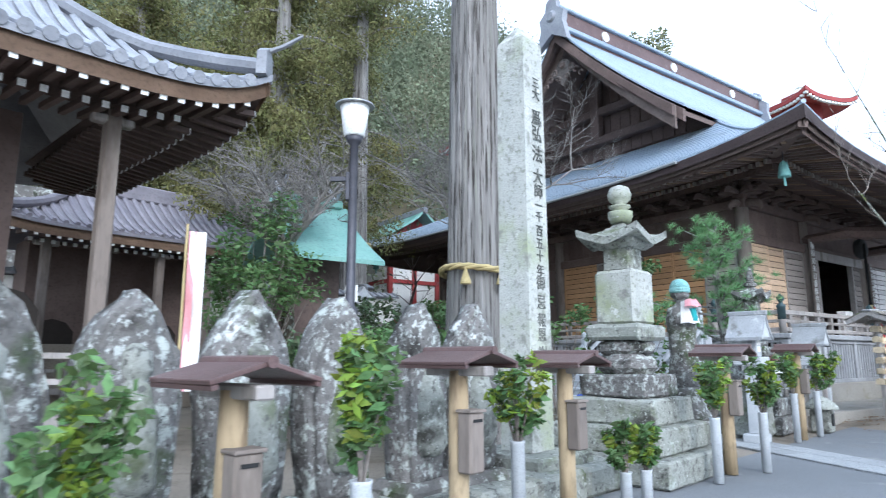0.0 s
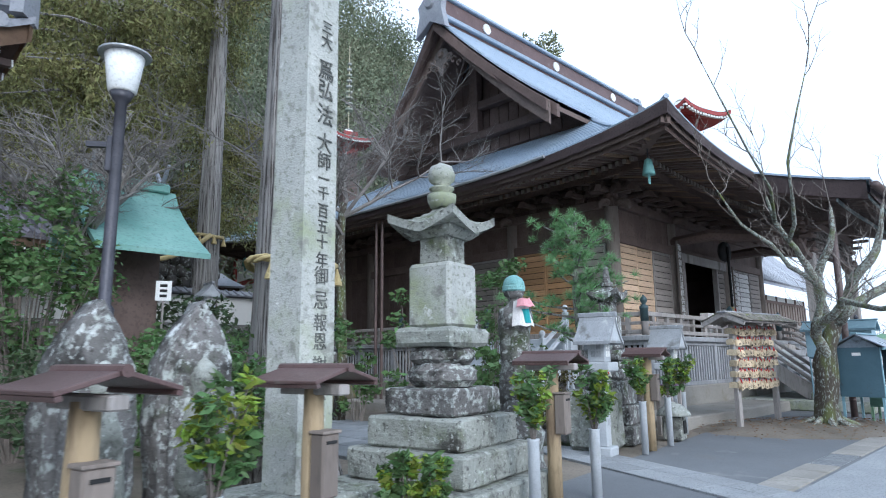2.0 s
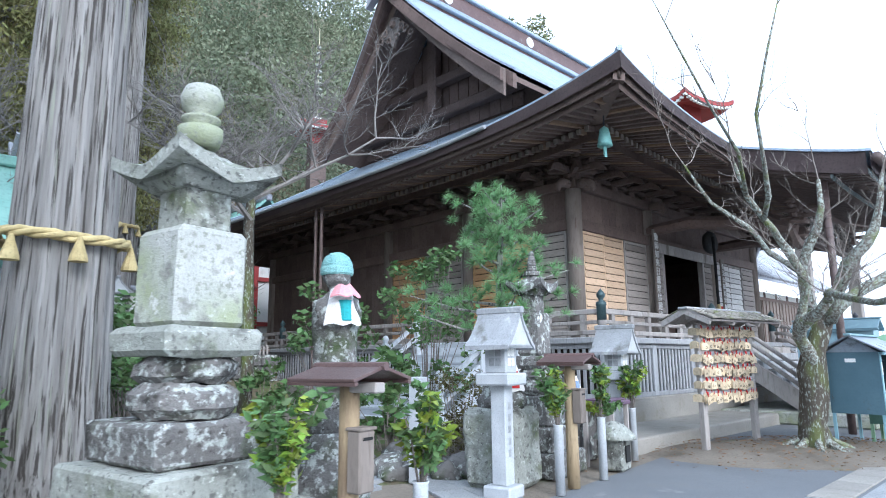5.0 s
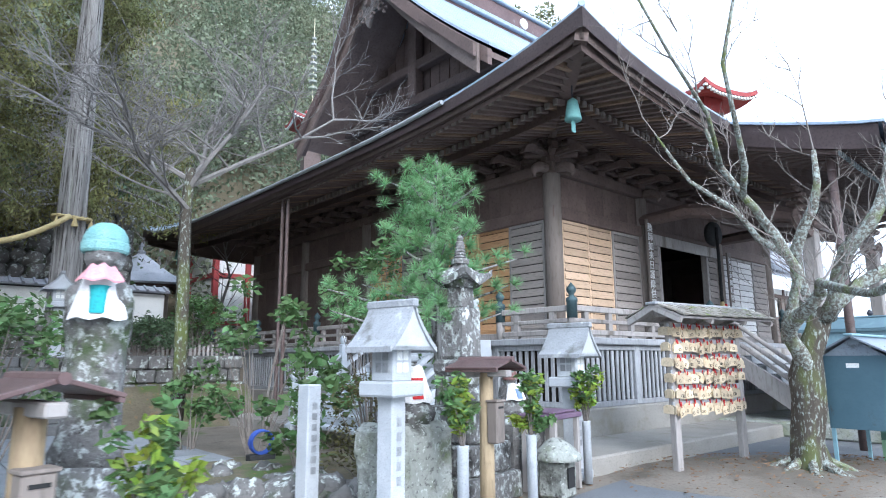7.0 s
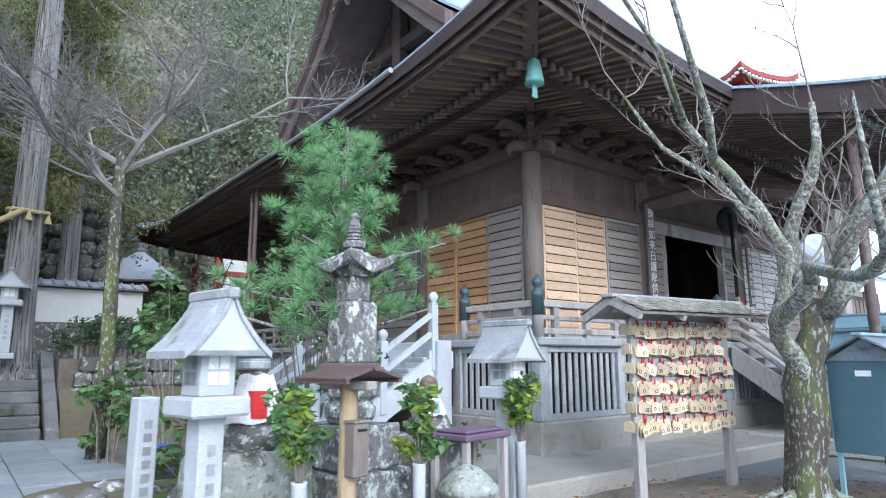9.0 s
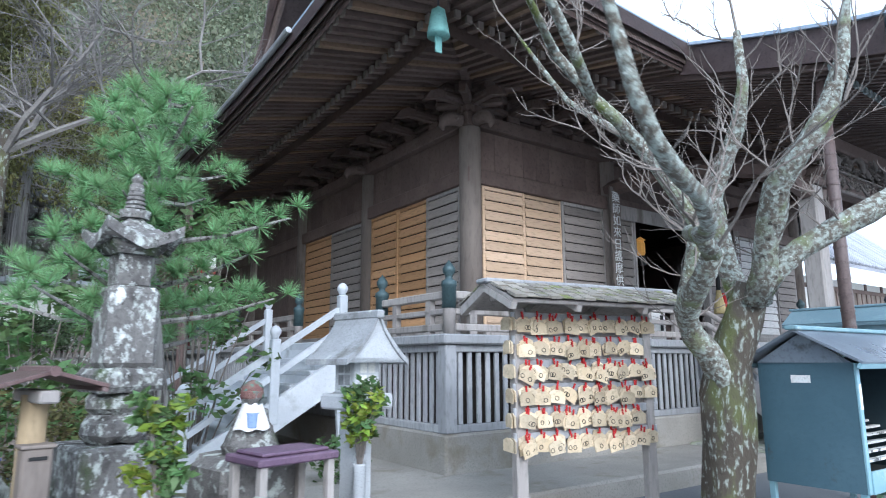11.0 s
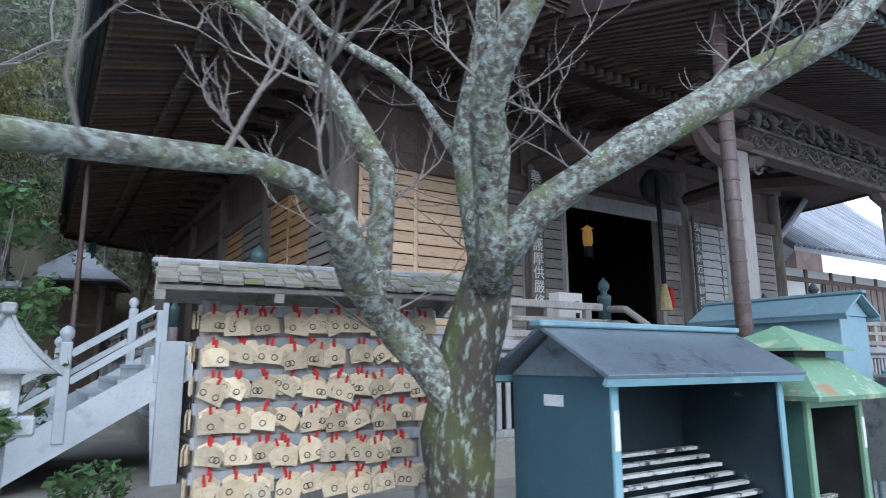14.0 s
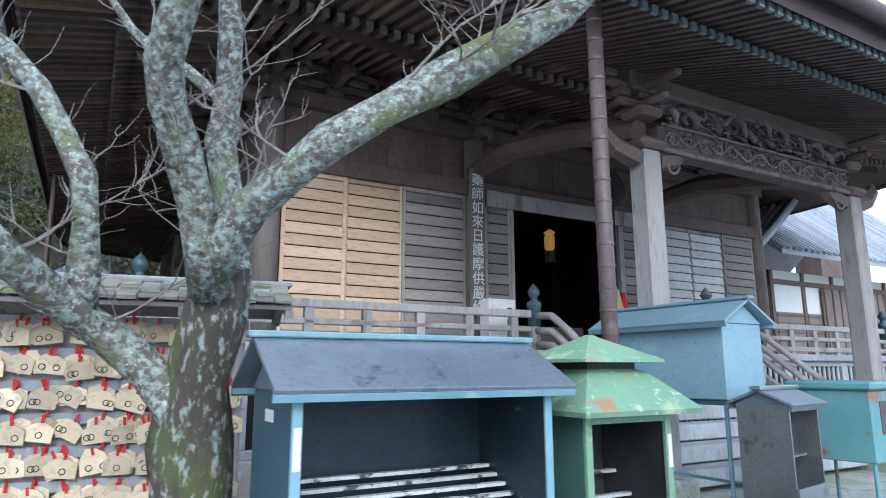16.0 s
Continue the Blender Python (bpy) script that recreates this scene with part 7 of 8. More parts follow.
# ---- garden: walkway, steps, terraces and walls ----
slabw = thing("stone_walkway", HALL, "blue-grey stone slab walkway to the garden steps", "walkway", kind="structure")
rs = random.Random(3)
for i in range(5):
    v = -2.5 + 0.3 * (i % 2)
    while v < 7.2:
        ln = rs.uniform(0.8, 1.3)
        u = -10.2 + 0.72 * i
        part("slab", box(u, u + 0.705, v, min(v + ln - 0.015, 7.25), -0.05, 0.03 + 0.008 * rs.random(), bev=0.008), "bluepave", slabw)
        v += ln
steps = thing("garden_steps", HALL, "worn dark stone garden steps with side kerbs", "steps", kind="structure")
for k in range(7):
    for c in range(3):
        part("step_stone", rough(box(-11.2 + 1.32 * c, -9.9 + 1.32 * c, 7.3 + 0.33 * k, 9.6, 0.245 * k, 0.245 * (k + 1), bev=0.02), 0.01, 3, 2, k + c), "darkslab", steps)
part("side_kerb", prism([(7.2, 0.0), (9.6, 1.6), (9.6, 1.9), (7.25, 0.28), (7.0, 0.16), (7.0, 0.0)], -7.2, -6.95, m=Matrix(((0, 1, 0, 0), (1, 0, 0, 0), (0, 0, 1, 0), (0, 0, 0, 1)))), "darkslab", steps)
ter = thing("garden_terrace", HALL, "raised garden terrace faced with rough stone blocks", "terrace", kind="structure")
part("fill", box(-20, -3.3, 9.62, 14.8, 0, 1.72), "dirt", ter)
for r in range(5):
    x = -6.9 + 0.1 * r
    while x < -3.6:
        w = rs.uniform(0.35, 0.6)
        part("block", rough(box(x, x + w - 0.02, 8.2 - 0.02 * r, 8.7, 0.35 * r, 0.35 * r + 0.335, bev=0.04), 0.02, 4, 2, x), "darkstone", ter)
        x += w
part("bank", box(-6.9, -3.3, 8.6, 9.62, 0, 1.7), "dirt", ter)
part("grass_slope", rough(prism([(7.25, -0.02), (8.25, -0.02), (8.25, 1.05), (7.9, 0.75), (7.5, 0.3)], -6.9, -3.4, m=Matrix(((0, 1, 0, 0), (1, 0, 0, 0), (0, 0, 1, 0), (0, 0, 0, 1)))), 0.06, 2.5, 2, 8), "mossground", ter)
for k in range(26):
    part("fence_slat", box(-6.6 + 0.12 * k, -6.53 + 0.12 * k, 8.75, 8.79, 1.68, 2.0 + 0.02 * (k % 3), bev=0.01), "greywood", ter)
part("fence_rail", box(-6.65, -3.45, 8.79, 8.82, 1.84, 1.9), "wood", ter)
# low rubble edging and boulders in the garden bed
for i in range(34):
    t = i / 33
    x, y = 3.4 + 2.6 * t + rs.uniform(-0.25, 0.25), 12.3 - 0.3 * t + rs.uniform(-0.3, 0.3)
    if i > 22:
        x, y = 3.0 + rs.uniform(-0.7, 1.6), 13.2 + rs.uniform(-0.5, 1.2)
    s = rs.uniform(0.12, 0.3)
    solo("boulder", rough(lathe([(0.6 * s, 0), (s, 0.3 * s), (0.9 * s, 0.8 * s), (0.4 * s, 1.15 * s)], 9), 0.32 * s, 1.5 / s, 1, i), "darkstone", pose(x, y, -0.03, 0, 0, rs.uniform(0, 360)), "rough mossy boulder edging the garden bed", "boulder", "garden boulders", smooth=True)
bed = []
for i in range(15):
    row = []
    for j in range(15):
        x, y = 0.5 + 0.42 * i, 11.6 + 0.42 * j
        d = math.hypot((x - 3.9) / 2.6, (y - 14.0) / 2.4)
        row.append((x, y, -0.05 + 0.16 * max(0, 1 - d ** 3) + 0.03 * noise.noise(Vector((x, y, 0)) * 1.7)))
    bed.append(row)
solo("moss_bed", sheet(bed), "mossground", Matrix(), "mossy garden bed with dry grass", "garden bed", kind="structure", smooth=True)
# plaster wall with tile coping
gw = thing("plaster_wall", HALL, "low white plaster wall with tiled coping", "wall", kind="structure")
part("wall_body", box(-20, -4.4, 12.4, 12.7, 1.7, 3.72), "whitepaint", gw)
part("wall_foot", box(-20, -4.4, 12.35, 12.75, 1.7, 2.75), "darkstone", gw)
for s in (-1, 1):
    cp = part("coping", box(-20.1, -4.3, 0, 0.42, -0.03, 0.03), "tile", gw)
    cp.matrix_basis = pose(0, 12.55, 3.95, 0, 0, 0) @ (pose(0, 0, 0, -25, 0, 0) if s > 0 else Matrix.Diagonal((1, -1, 1, 1)) @ pose(0, 0, 0, -25, 0, 0))
for k in range(53):
    part("coping_tile", rod((-20 + 0.3 * k, 12.55, 3.98), (-20 + 0.3 * k, 12.12, 3.79), 0.05, n=6), "tile", gw)
# rubble retaining wall under the hill
rb = thing("rubble_wall", HALL, "tall dark rubble retaining wall", "wall", kind="structure")
part("core", box(-24, -4.8, 14.9, 16.2, 0.8, 7.0), "darkstone", rb)
stone = []
for k in range(5):
    s = 0.26 + 0.035 * k
    ob = part("stone", rough(lathe([(0.7 * s, -0.6 * s), (s, -0.2 * s), (s, 0.3 * s), (0.6 * s, 0.75 * s)], 7), 0.3 * s, 2.0, 0 + 1, k), "darkstone", rb, "", True)
    ob.matrix_basis = pose(-8 + k, 14.85, 1.3)
    stone.append(ob.data)
for r in range(12):
    for c in range(24):
        again("stone", stone[(r * 5 + c * 3) % 5], rb, pose(-16.7 + 0.5 * c + rs.uniform(-0.08, 0.08), 14.86 + rs.uniform(-0.06, 0.06), 1.7 + 0.46 * r + rs.uniform(-0.06, 0.06), rs.uniform(0, 360), rs.uniform(0, 360), rs.uniform(0, 360)))

# ---- neighbouring buildings ----
def tiled_hall(m, w, d, ze, rise, over, label, wallmat, cols, up=0.55, tile="tile", tips=True):
    """A hall with a tiled hip roof; local x along its front, front eave at y = 0, right eave at x = 0."""
    b = thing("neighbour_hall", m, label, "temple")
    cx, cy = -w / 2, d / 2
    ridge_half = max(0.5, (w - d) / 2)

    def rz(p, q):
        dx, dy = w / 2 - abs(p), d / 2 - abs(q)
        dd = min(dx, dy)
        s = max(abs(p) / (w / 2), 0) if dy < dx else abs(q) / (d / 2)
        return ze + rise * (0.55 * dd / (d / 2) + 0.45 * (dd / (d / 2)) ** 2) + up * s ** 6 * max(0, 1 - dd / 1.6), dd

    for turn, hw, hd in ((0, w / 2, d / 2), (180, w / 2, d / 2), (90, d / 2, w / 2), (-90, d / 2, w / 2)):
        mm = Matrix.Translation((cx, cy, 0)) @ pose(0, 0, 0, 0, 0, turn)
        rows, ribs = [], bmesh.new()
        run = min(hw, hd, d / 2)
        for k in range(9):
            dd = run * k / 8
            row = []
            for i in range(31):
                s = -1 + 2 * i / 30
                p = s * (hw - dd)
                z = ze + rise * (0.55 * dd / (d / 2) + 0.45 * (dd / (d / 2)) ** 2) + up * abs(p / hw) ** 6 * max(0, 1 - dd / 1.6)
                row.append(tuple(mm @ Vector((p, -hd + dd, z))))
            rows.append(row)
        rf = part("roof", sheet(rows, 0.1), tile, b, "grey tiled roof slope" if tile == "tile" else "", False)
        if turn in (0, 90):
            n = int(2 * hw / 0.27)
            for i in range(n):
                p = -hw + 0.14 + i * 2 * hw / n
                top = min(run, hw - abs(p))
                if top < 0.15:
                    continue
                pts = []
                for k in range(6):
                    dd = top * k / 5
                    z = ze + rise * (0.55 * dd / (d / 2) + 0.45 * (dd / (d / 2)) ** 2) + up * abs(p / hw) ** 6 * max(0, 1 - dd / 1.6)
                    pts.append(mm @ Vector((p, -hd + dd, z + 0.03)))
                tube(pts, [0.07] * 6, 6, ribs)
                if i < 150 and tile == "tile":
                    z = ze + up * abs(p / hw) ** 6
                    part("eave_tile", rod(mm @ Vector((p, -hd - 0.04, z + 0.01)), mm @ Vector((p, -hd + 0.05, z + 0.03)), 0.095, n=12), tile, rf)
            part("tile_rib", ribs, tile, rf)
            # fascia and rafters
            part("fascia", sheet([[tuple(mm @ Vector((-hw + 2 * hw * i / 24, -hd + 0.06, ze + up * abs(-1 + i / 12) ** 6 - dz))) for i in range(25)] for dz in (0.28, 0.08)], 0.06), "tanold", rf)
            part("soffit", sheet([[tuple(mm @ Vector((s * (hw - dd), -hd + dd, ze - 0.26 + 0.12 * dd + up * abs(s) ** 6 * max(0, 1 - dd / over)))) for s in np.linspace(-1, 1, 25)] for dd in np.linspace(0.08, over, 5)], 0.04), "eavewood", rf)
            for tier, (d0, d1, drop) in enumerate(((0.1, over * 0.5, 0.36), (over * 0.42, over, 0.5))):
                n = int(2 * hw / 0.26)
                for i in range(n + 1):
                    p = -hw + 0.12 + i * (2 * hw - 0.24) / n
                    e1 = min(d1, hw - abs(p))
                    if e1 < d0 + 0.1:
                        continue
                    L = up * abs(p / hw) ** 6
                    a = mm @ Vector((p, -hd + d0, ze - drop + 0.12 * d0 + L))
                    c = mm @ Vector((p, -hd + e1, ze - drop + 0.12 * e1 + L * max(0, 1 - e1 / over)))
                    rfr = part("rafter", tube([a, c], [0.065, 0.065], 4), "eavewood", rf)
                    if tips:
                        dv = (a - c).normalized()
                        part("white_tip", tube([a + dv * 0.002, a + dv * 0.02], [0.068, 0.068], 4), "white", rfr)
        else:
            ribs.free()
    for sx in (-1, 1):
        pts = [(cx + sx * (w / 2 - dd), dd, ze + rise * (0.55 * dd / (d / 2) + 0.45 * (dd / (d / 2)) ** 2) + up * max(0, 1 - dd / 1.6) + 0.12) for dd in np.linspace(0.1, d / 2, 10)]
        hp = part("hip_ridge", tube(pts, [0.14] * 10, 8), tile, b)
        part("hip_end", prism([(-0.22, -0.2), (-0.2, 0.2), (0, 0.34), (0.2, 0.2), (0.22, -0.2)], -0.08, 0.08, m=Matrix.Translation(pts[0]) @ pose(0, 0, 0, 0, 0, 45 * sx)), tile, hp, "grey demon-face end tile")
        part("horn", tube([Vector(pts[0]) + Vector((0, 0, 0.25)), Vector(pts[0]) + Vector((sx * 0.2, -0.2, 0.36)), Vector(pts[0]) + Vector((sx * 0.42, -0.42, 0.55))], [0.05, 0.045, 0.03], 6), tile, hp)
    part("ridge", box(cx - ridge_half, cx + ridge_half, cy - 0.2, cy + 0.2, ze + rise - 0.1, ze + rise + 0.4, bev=0.04), tile, b)
    # walls, columns, windows
    o = over
    part("wall", box(-w + o, -o - 0.8, o + 1.0, d - o, 0, ze - 0.1), wallmat, b)
    for k in range(cols + 1):
        x = -w + o + (w - 2 * o) * k / cols
        c = part("column", box(x - 0.11, x + 0.11, o - 0.11 - 0.6, o + 0.11 - 0.6, 0, ze - 0.25, bev=0.02), "postwood", b)
        part("bracket", box(x - 0.3, x + 0.3, o - 0.7, o - 0.5, ze - 0.5, ze - 0.36, bev=0.03), "greywood", c)
        if k < cols:
            x1 = x + (w - 2 * o) / cols
            mx = (x + x1) / 2
            # flat near-black plate, the dimness behind the window put into its colour
            part("window_arch", prism([(-0.55, 0.0), (0.55, 0.0), (0.55, 0.6), (0.35, 0.85), (0, 0.95), (-0.35, 0.85), (-0.55, 0.6)], 0, 0.06, m=Matrix.Translation((mx, o + 0.92, 1.5))), "shadeblack", b, "dark arched window")
            part("window_sill", box(mx - 0.6, mx + 0.6, o + 0.86, o + 0.99, 1.42, 1.5), "white", b)
    for z in (1.0, 1.35):
        part("veranda_rail", box(-w + o, -o, o - 0.66, o - 0.58, z, z + 0.08), "greywood", b)
    part("veranda", box(-w + o - 0.3, -o + 0.3, o - 0.9, o + 0.1, 0.45, 0.6), "greywood", b)
    part("plinth", box(-w + o, -o, o - 0.6, d - o, -0.05, 0.45), "darkstone", b)
    return b


tiled_hall(pose(-2.75, 9.55, 0, 0, 0, 47), 9, 8, 5.32, 3.2, 1.9, "neighbouring hall with grey tiled roof and white-tipped rafters", "wood", 3)
tiled_hall(pose(-4.9, 20.9, 0, 0, 0, 47), 8.5, 5, 4.75, 1.6, 1.3, "lower hall with brown copper roof behind the garden", "wood", 4, 0.2, "greyplate")

# small green copper shrine
sh = thing("small_shrine", pose(-3.2, 14.6, 0, 0, 0, 36), "small shrine with green copper roof among the trees", "shrine")
part("plinth", box(-1.0, 1.0, -0.9, 0.9, 0, 0.8, bev=0.04), "darkstone", sh)
part("body", box(-0.55, 0.55, -0.6, 0.6, 0.8, 4.1), "wood", sh)
for s in (-1, 1):
    part("roof", sheet([[(x, s * y, 5.0 - 1.55 * (abs(y) / 1.9) ** 0.72) for y in np.linspace(0, 1.9, 9)] for x in (-1.0, 1.0)], 0.1), "verdigris", sh, "curved green copper roof slope")
part("ridge", box(-0.85, 0.85, -0.12, 0.12, 4.95, 5.15, bev=0.03), "verdigris", sh)
for s in (-1, 1):
    for t in (-1, 1):
        part("crossed_finial", tube([(s * 0.7, 0, 5.1), (s * 0.7, t * 0.35, 5.5)], [0.05, 0.04], 4), "tile", sh)

# red and white shrine building on the terrace
ga = thing("red_shrine", HALL @ pose(2.2, 22.6, 2.1) @ Matrix.Scale(1.35, 4), "vermilion and white shrine building with green copper roof", "shrine")
part("wall", box(-1.2, 1.2, -1.2, 1.2, -4.7, 4.2), "whitepaint", ga)
for x in (-1.2, 0, 1.2):
    for y in (-1.2, 1.2):
        part("post", box(x - 0.1, x + 0.1, y - 0.1, y + 0.1, -4.7, 4.25, bev=0.02), "vermilion", ga)
for z in (0.9, 2.6, 3.9):
    part("rail", box(-1.25, 1.25, -1.27, -1.2, z, z + 0.16), "vermilion", ga)
    part("rail", box(1.2, 1.27, -1.2, 1.2, z, z + 0.16), "vermilion", ga)
    part("rail", box(-1.27, -1.2, -1.2, 1.2, z, z + 0.16), "vermilion", ga)
for s in (-1, 1):
    part("roof", sheet([[(s * x, y, 5.7 - 1.35 * (x / 2.1) ** 0.75 + 0.12 * (abs(y) / 2.2) ** 4) for x in np.linspace(0, 2.1, 8)] for y in np.linspace(-2.0, 2.0, 10)], 0.12), "verdigris", ga, "green copper roof slope")
part("gable", prism([(-1.6, 4.2), (1.6, 4.2), (0, 5.5)], -1.35, -1.28), "vermilion", ga)
part("ridge", box(-0.12, 0.12, -2.1, 2.1, 5.6, 5.85, bev=0.03), "tile", ga)

# small timber hall with a tiled pyramid roof, seen past the side stair
bt0 = thing("bell_hall", pose(-6.1, 34.4, 0, 0, 0, 20), "small dark timber hall with a grey pyramid roof", "shrine")
part("body", box(-1.1, 1.1, -1.1, 1.1, 0, 4.9), "wood", bt0)
for x in (-1.15, 1.15):
    for y in (-1.15, 1.15):
        part("post", box(x - 0.1, x + 0.1, y - 0.1, y + 0.1, 0, 4.95, bev=0.02), "postwood", bt0)
part("rail", box(-1.3, 1.3, -1.3, -1.22, 3.2, 3.3), "postwood", bt0)
part("eave", box(-1.7, 1.7, -1.7, 1.7, 4.88, 5.0), "eavewood", bt0)
part("roof", lathe([(1.9, 4.98), (1.92, 5.06), (1.2, 5.55), (0.6, 6.1), (0.14, 6.5)], square=True), "palertile", bt0, "grey tiled pyramid roof")
part("finial", lathe([(0.16, 6.45), (0.2, 6.6), (0.1, 6.7), (0.14, 6.85), (0.02, 7.05)], 10), "tile", bt0)

# pagodas above the trees
def pagoda(m, w, tiers, z0, step, label, spire):
    pg = thing("pagoda", m, label, "pagoda")
    part("base", box(-w * 0.36, w * 0.36, -w * 0.36, w * 0.36, 0, z0), "wood", pg)
    for k in range(tiers):
        ww = w * (1 - 0.08 * k)
        z = z0 + step * k
        part("storey", box(-ww * 0.36, ww * 0.36, -ww * 0.36, ww * 0.36, z - 0.1, z + step), "vermilion", pg)
        n = 10
        grid = []
        for i in range(n + 1):
            row = []
            for j in range(n + 1):
                x, y = -1 + 2 * i / n, -1 + 2 * j / n
                r = max(abs(x), abs(y))
                row.append((x * ww, y * ww, z + step * 0.75 - 0.32 * ww * r ** 0.7 + 0.2 * ww * (abs(x) * abs(y)) ** 3 + 0.1 * ww))
            grid.append(row)
        part("roof", sheet(grid, 0.12 * ww), "vermilion", pg, "flaring red eaves")
        part("roof_cover", sheet([[(p[0] * 0.99, p[1] * 0.99, p[2] + 0.04) for p in row] for row in grid], 0.03), "verdigris" if spire else "tile", pg)
        for i in range(-8, 9):
            for q, a in (((i * ww / 8.5, -ww * 0.95), 0), ((-ww * 0.95, i * ww / 8.5), 90)):
                zz = z + step * 0.75 - 0.32 * ww + 0.2 * ww * (abs(i) / 8.5) ** 3 - 0.09 * ww
                part("rafter_tip", box(q[0] - 0.04 * w, q[0] + 0.04 * w, q[1] - 0.04 * w, q[1] + 0.04 * w, zz, zz + 0.06 * w), "white", pg)
    top = z0 + step * tiers
    sp = part("spire", rod((0, 0, top - 0.5), (0, 0, top + spire), 0.06 * w * 0.35, n=8), "gilt", pg)
    for k in range(9):
        z = top + spire * (0.25 + 0.065 * k)
        part("spire_ring", lathe([(0.02 * w, 0), (0.2 * w * (1 - 0.06 * k), 0.03 * w), (0.2 * w * (1 - 0.06 * k), 0.12 * w), (0.02 * w, 0.07 * w)], 10, at=(0, 0, z)), "palestone", sp)
    part("dome", lathe([(0.28 * w, 0), (0.3 * w, 0.15 * w), (0.2 * w, 0.32 * w), (0.05 * w, 0.4 * w)], 12, at=(0, 0, top - 0.15 * w)), "white", sp)


g = hill(5.4, 20.4)
pagoda(pose(1.25, 36.0, 0, 0, 0, 20), 1.15, 1, 12.9, 1.3, "two-storey pagoda with pale spire in the woods", 5.4)
pagoda(pose(33.7, 56.0, 0, 0, 0, 20), 3.2, 1, 23.3, 2.4, "tall vermilion pagoda above the hall roof", 0.6)

# white plaster house beyond the hall
hs = thing("plaster_house", pose(19.7, 28.3, -0.8, 0, 0, 36), "white plaster house with brown timbers and grey tiles", "house")
part("wall", box(0, 9, 0, 6, 0, 5.3), "whitepaint", hs)
for x in np.arange(0, 9.1, 1.5):
    part("timber", box(x - 0.07, x + 0.07, -0.05, 0.0, 0, 5.3), "wood", hs)
for y in (0.06, 2.0, 4.0, 6.0):
    part("timber", box(-0.05, 0.0, y - 0.07, y + 0.07, 0, 5.3), "wood", hs)
for z in (1.0, 2.6, 4.9):
    part("beam", box(-0.05, 9, -0.06, -0.004, z, z + 0.14), "wood", hs)
    part("beam", box(-0.06, -0.004, 0, 6, z, z + 0.14), "wood", hs)
for x in (0.75, 2.25, 3.75, 5.25):
    wn2 = part("window", box(x - 0.62, x + 0.62, -0.03, -0.004, 2.75, 4.1), "postwood", hs, "closed brown board shutter")
    for k in range(6):
        part("batten", box(x - 0.62, x + 0.62, -0.05, -0.03, 2.78 + 0.24 * k, 2.84 + 0.24 * k), "wood", wn2)
skirt = [[(0.6 - 2.8 * f, y, 8.2 - 2.6 * f ** 0.8) for f in np.linspace(0, 1, 6)] for y in (-1.3, 7.3)]
sk = part("skirt_roof", sheet(skirt, 0.12), "palertile", hs, "grey tiled lean-to roof slope")
for i in range(32):
    part("ridge_tile", tube([(0.6 - 2.8 * f, -1.25 + 0.27 * i, 8.25 - 2.6 * f ** 0.8) for f in np.linspace(0, 1, 5)], [0.07] * 5, 6), "palertile", sk)
part("board_wall", box(-0.09, -0.062, 0, 6, 0, 4.85), "postwood", hs)
part("board_wall", box(-0.04, 9, -0.09, -0.062, 0, 2.55), "wood", hs)
ub = part("board_wall", box(2.3, 9, -0.1, -0.064, 2.55, 4.88), "postwood", hs, "weathered brown board wall")
for k in range(16):
    part("batten", box(2.4 + 0.42 * k, 2.46 + 0.42 * k, -0.13, -0.1, 2.55, 4.88), "wood", ub)
for s in (-1, 1):
    slope_rows = [[(x, 3 + s * y, 9.6 - 4.0 * (y / 4.2) ** 0.85) for y in np.linspace(0, 4.2, 7)] for x in (-1.2, 10.2)]
    rf = part("roof", sheet(slope_rows, 0.12), "palertile", hs, "grey tiled roof slope")
    if s < 0:
        for i in range(42):
            x = -1.1 + 0.27 * i
            part("ridge_tile", tube([(x, 3 + s * y, 9.65 - 4.0 * (y / 4.2) ** 0.85) for y in np.linspace(0, 4.22, 6)], [0.07] * 6, 6), "palertile", rf)
part("ridge", box(-1.3, 10.3, 2.85, 3.15, 9.5, 9.9, bev=0.04), "tile", hs)
part("gable", prism([(0, 5.3), (6, 5.3), (3, 8.4)], -0.02, 0.1, m=Matrix(((0, 1, 0, 0), (1, 0, 0, 0), (0, 0, 1, 0), (0, 0, 0, 1)))), "whitepaint", hs)

# ---- paving details ----
strip = thing("paver_strip", pose(5.25, 9.2, 0, 0, 0, 14), "strip of pale washed-gravel paving slabs", "paving", kind="structure")
for i in range(9):
    for j in range(2):
        part("slab", box(-0.42 + 0.42 * j, -0.01 + 0.42 * j, -2.2 + 0.6 * i, -1.61 + 0.6 * i, -0.05, 0.018, bev=0.006), "paver", strip)
drain = thing("drain_channel", pose(8.1, 9.6, 0, 0, 0, 37), "concrete drain kerb with steel grating", "drain", kind="structure")
for i in range(16):
    if i in (4, 5):
        continue
    part("kerb_block", box(-3.0 + 0.6 * i, -2.41 + 0.6 * i, -0.2, 0.2, -0.05, 0.012, bev=0.005), "concrete", drain)
for k in range(24):
    part("grate_bar", box(-0.6 + 0.05 * k, -0.575 + 0.05 * k, -0.18, 0.18, -0.03, 0.01), "steelgrey", drain)
pale = thing("pale_road", pose(8.1, 9.6, 0, 0, 0, 37), "pale concrete roadway", "road", kind="structure")
part("surface", sheet([[(x, y, -0.003) for x in np.linspace(-12, 30, 22)] for y in (-14, -10, -6, -3, -0.25)]), "paver", pale)

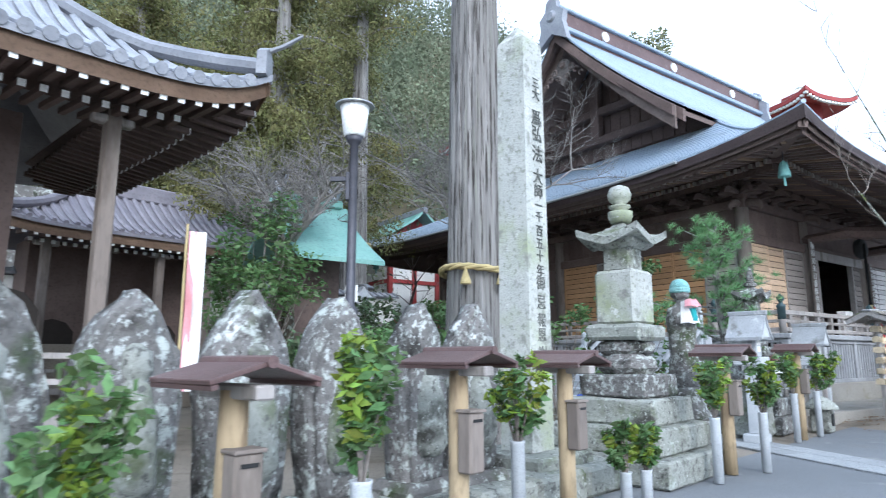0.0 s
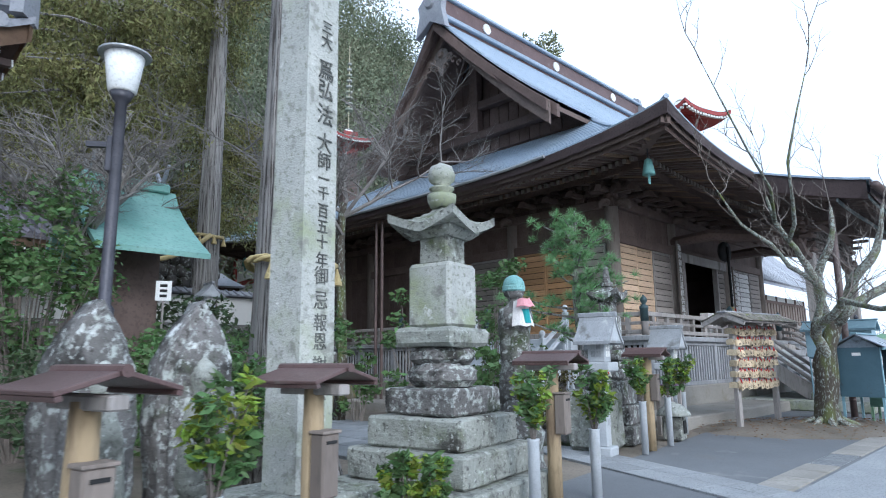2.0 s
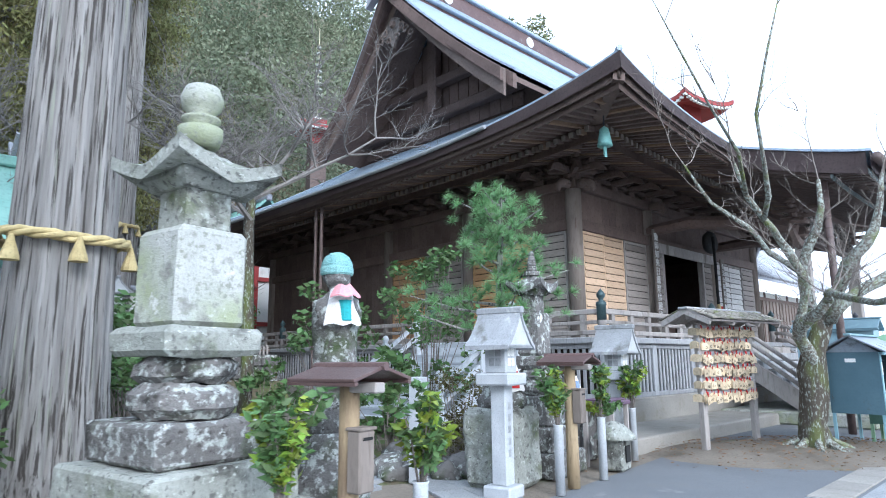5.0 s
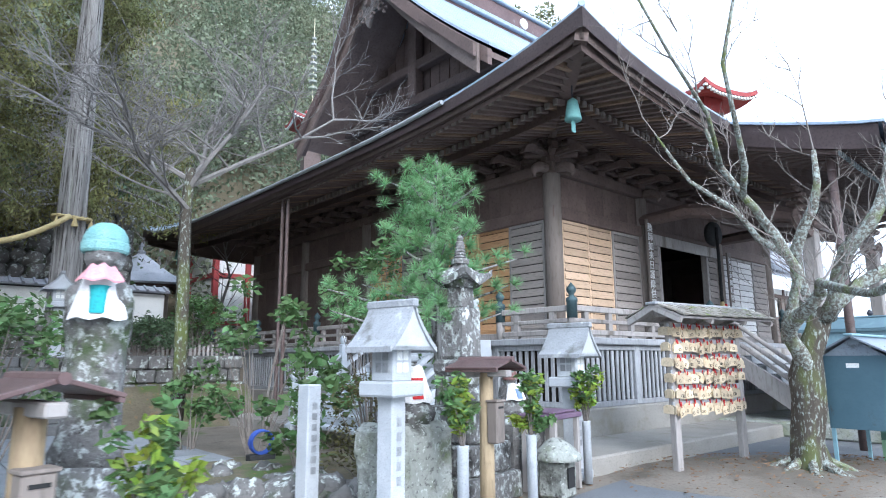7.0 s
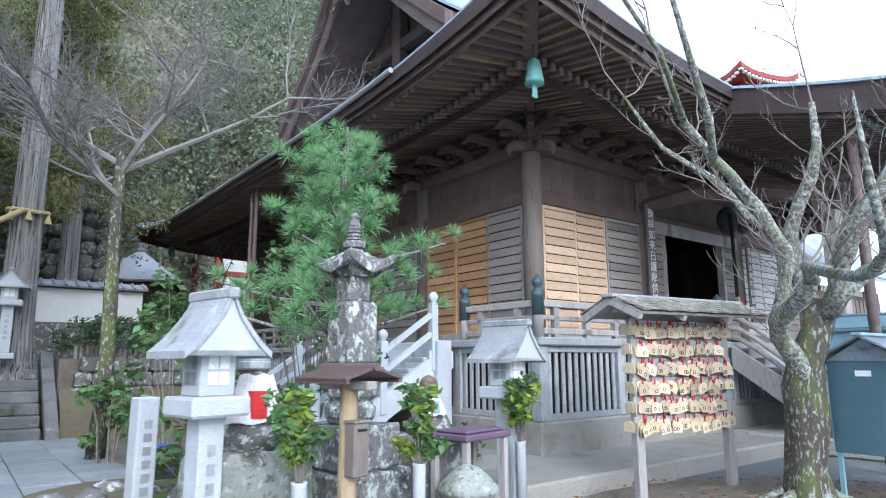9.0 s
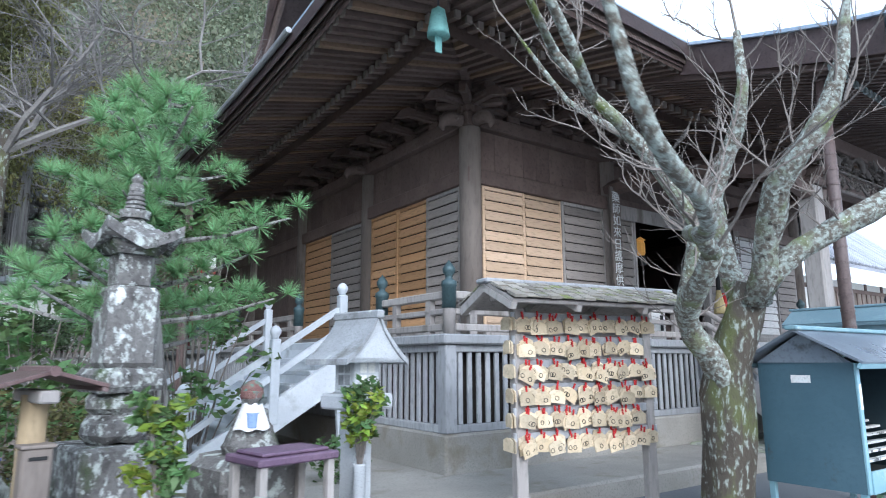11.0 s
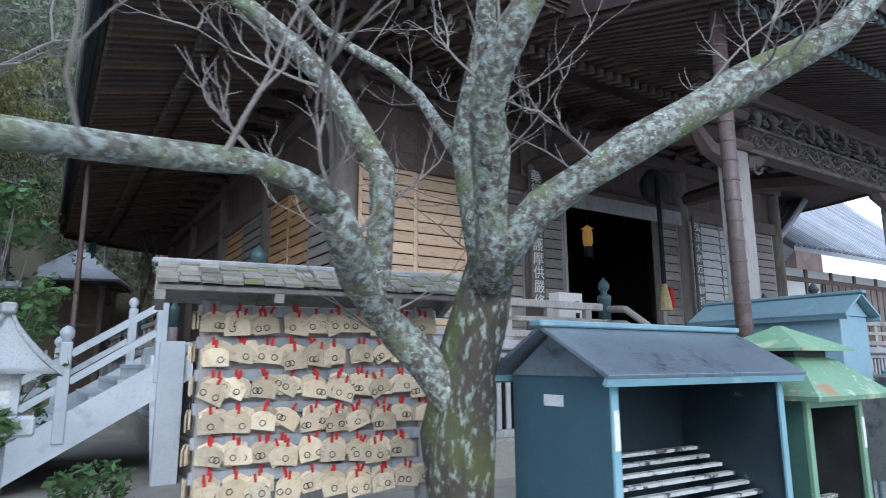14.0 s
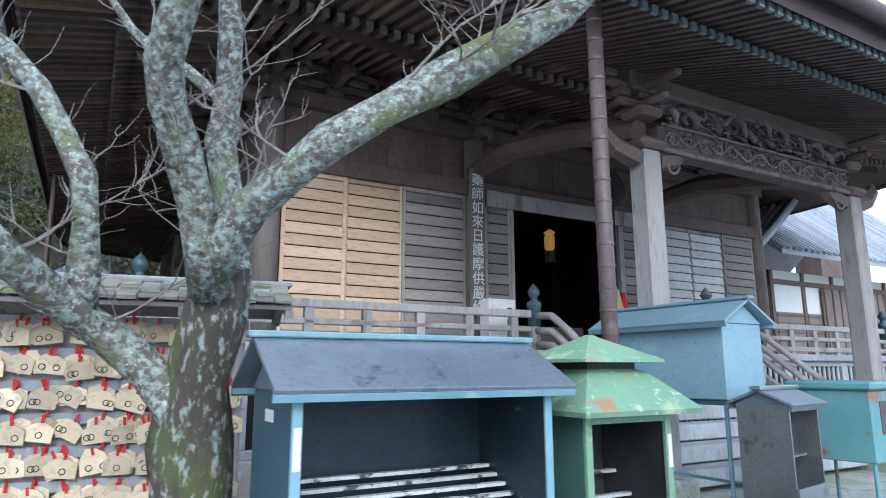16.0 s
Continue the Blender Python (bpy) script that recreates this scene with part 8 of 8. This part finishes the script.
# banner by the neighbouring hall
bn = thing("banner", pose(-3.75, 9.05, 0, 0, 0, 20), "tall white and pink cloth banner on a pole", "banner")
part("pole", rod((0, 0, 0), (0, 0, 3.3), 0.02, n=8), "bamboo", bn)
part("cloth", sheet([[(0.03 + 0.24 * x, 0.05 * math.sin(4 * z + 2 * x), z) for x in np.linspace(0, 1, 6)] for z in np.linspace(0.9, 3.2, 12)], 0.006), "cloth", bn)
part("border", sheet([[(0.03 + 0.1 * x, 0.05 * math.sin(4 * z + 2 * x) - 0.008, z) for x in np.linspace(0, 1, 3)] for z in np.linspace(0.9, 3.2, 12)], 0.003), "pink", bn)

# fallen leaves on the bare earth
V, F = [], []
for k in range(1500):
    x, y = rs.gauss(10.8, 1.6), rs.gauss(13.1, 1.2)
    d = math.hypot((x - 10.8) / 3.0, (y - 13.2) / 2.0)
    z = -0.045 + 0.2 * max(0, 1 - d * d) + 0.02
    a, s = rs.random() * 6.28, rs.uniform(0.02, 0.045)
    i0 = len(V)
    for b in (0, 1.57, 3.14, 4.71):
        V.append((x + s * (1 if b in (0, 3.14) else 0.5) * math.cos(a + b), y + s * (1 if b in (0, 3.14) else 0.5) * math.sin(a + b), z + rs.uniform(0, 0.02)))
    F.append((i0, i0 + 1, i0 + 2, i0 + 3))
tagged(soup("fallen_leaves", V, F, "deadleaf"), "dry brown leaves strewn under the plum tree", "leaves", kind="stuff")

# broad tree standing above the ridge of the hall
bt = thing("broadleaf_tree", pose(14.6, 43.0, 0), "tall pale-green broadleaf tree behind the hall", "tree")
part("trunk", tube([(0, 0, -0.2), (0.3, 0, 9), (0, 0.2, 17), (0.1, 0, 23)], [0.5, 0.4, 0.28, 0.08], 10), "bark", bt)
rb2 = random.Random(6)
leaves("crown", [((rb2.gauss(0, 1.3), rb2.gauss(0, 1.3), 21.5 + rb2.uniform(-2.5, 3.2)), rb2.uniform(0.5, 0.95)) for _ in range(46)], 70, 0.15, "paleleaf", bt, "pale olive crown", seed=8)
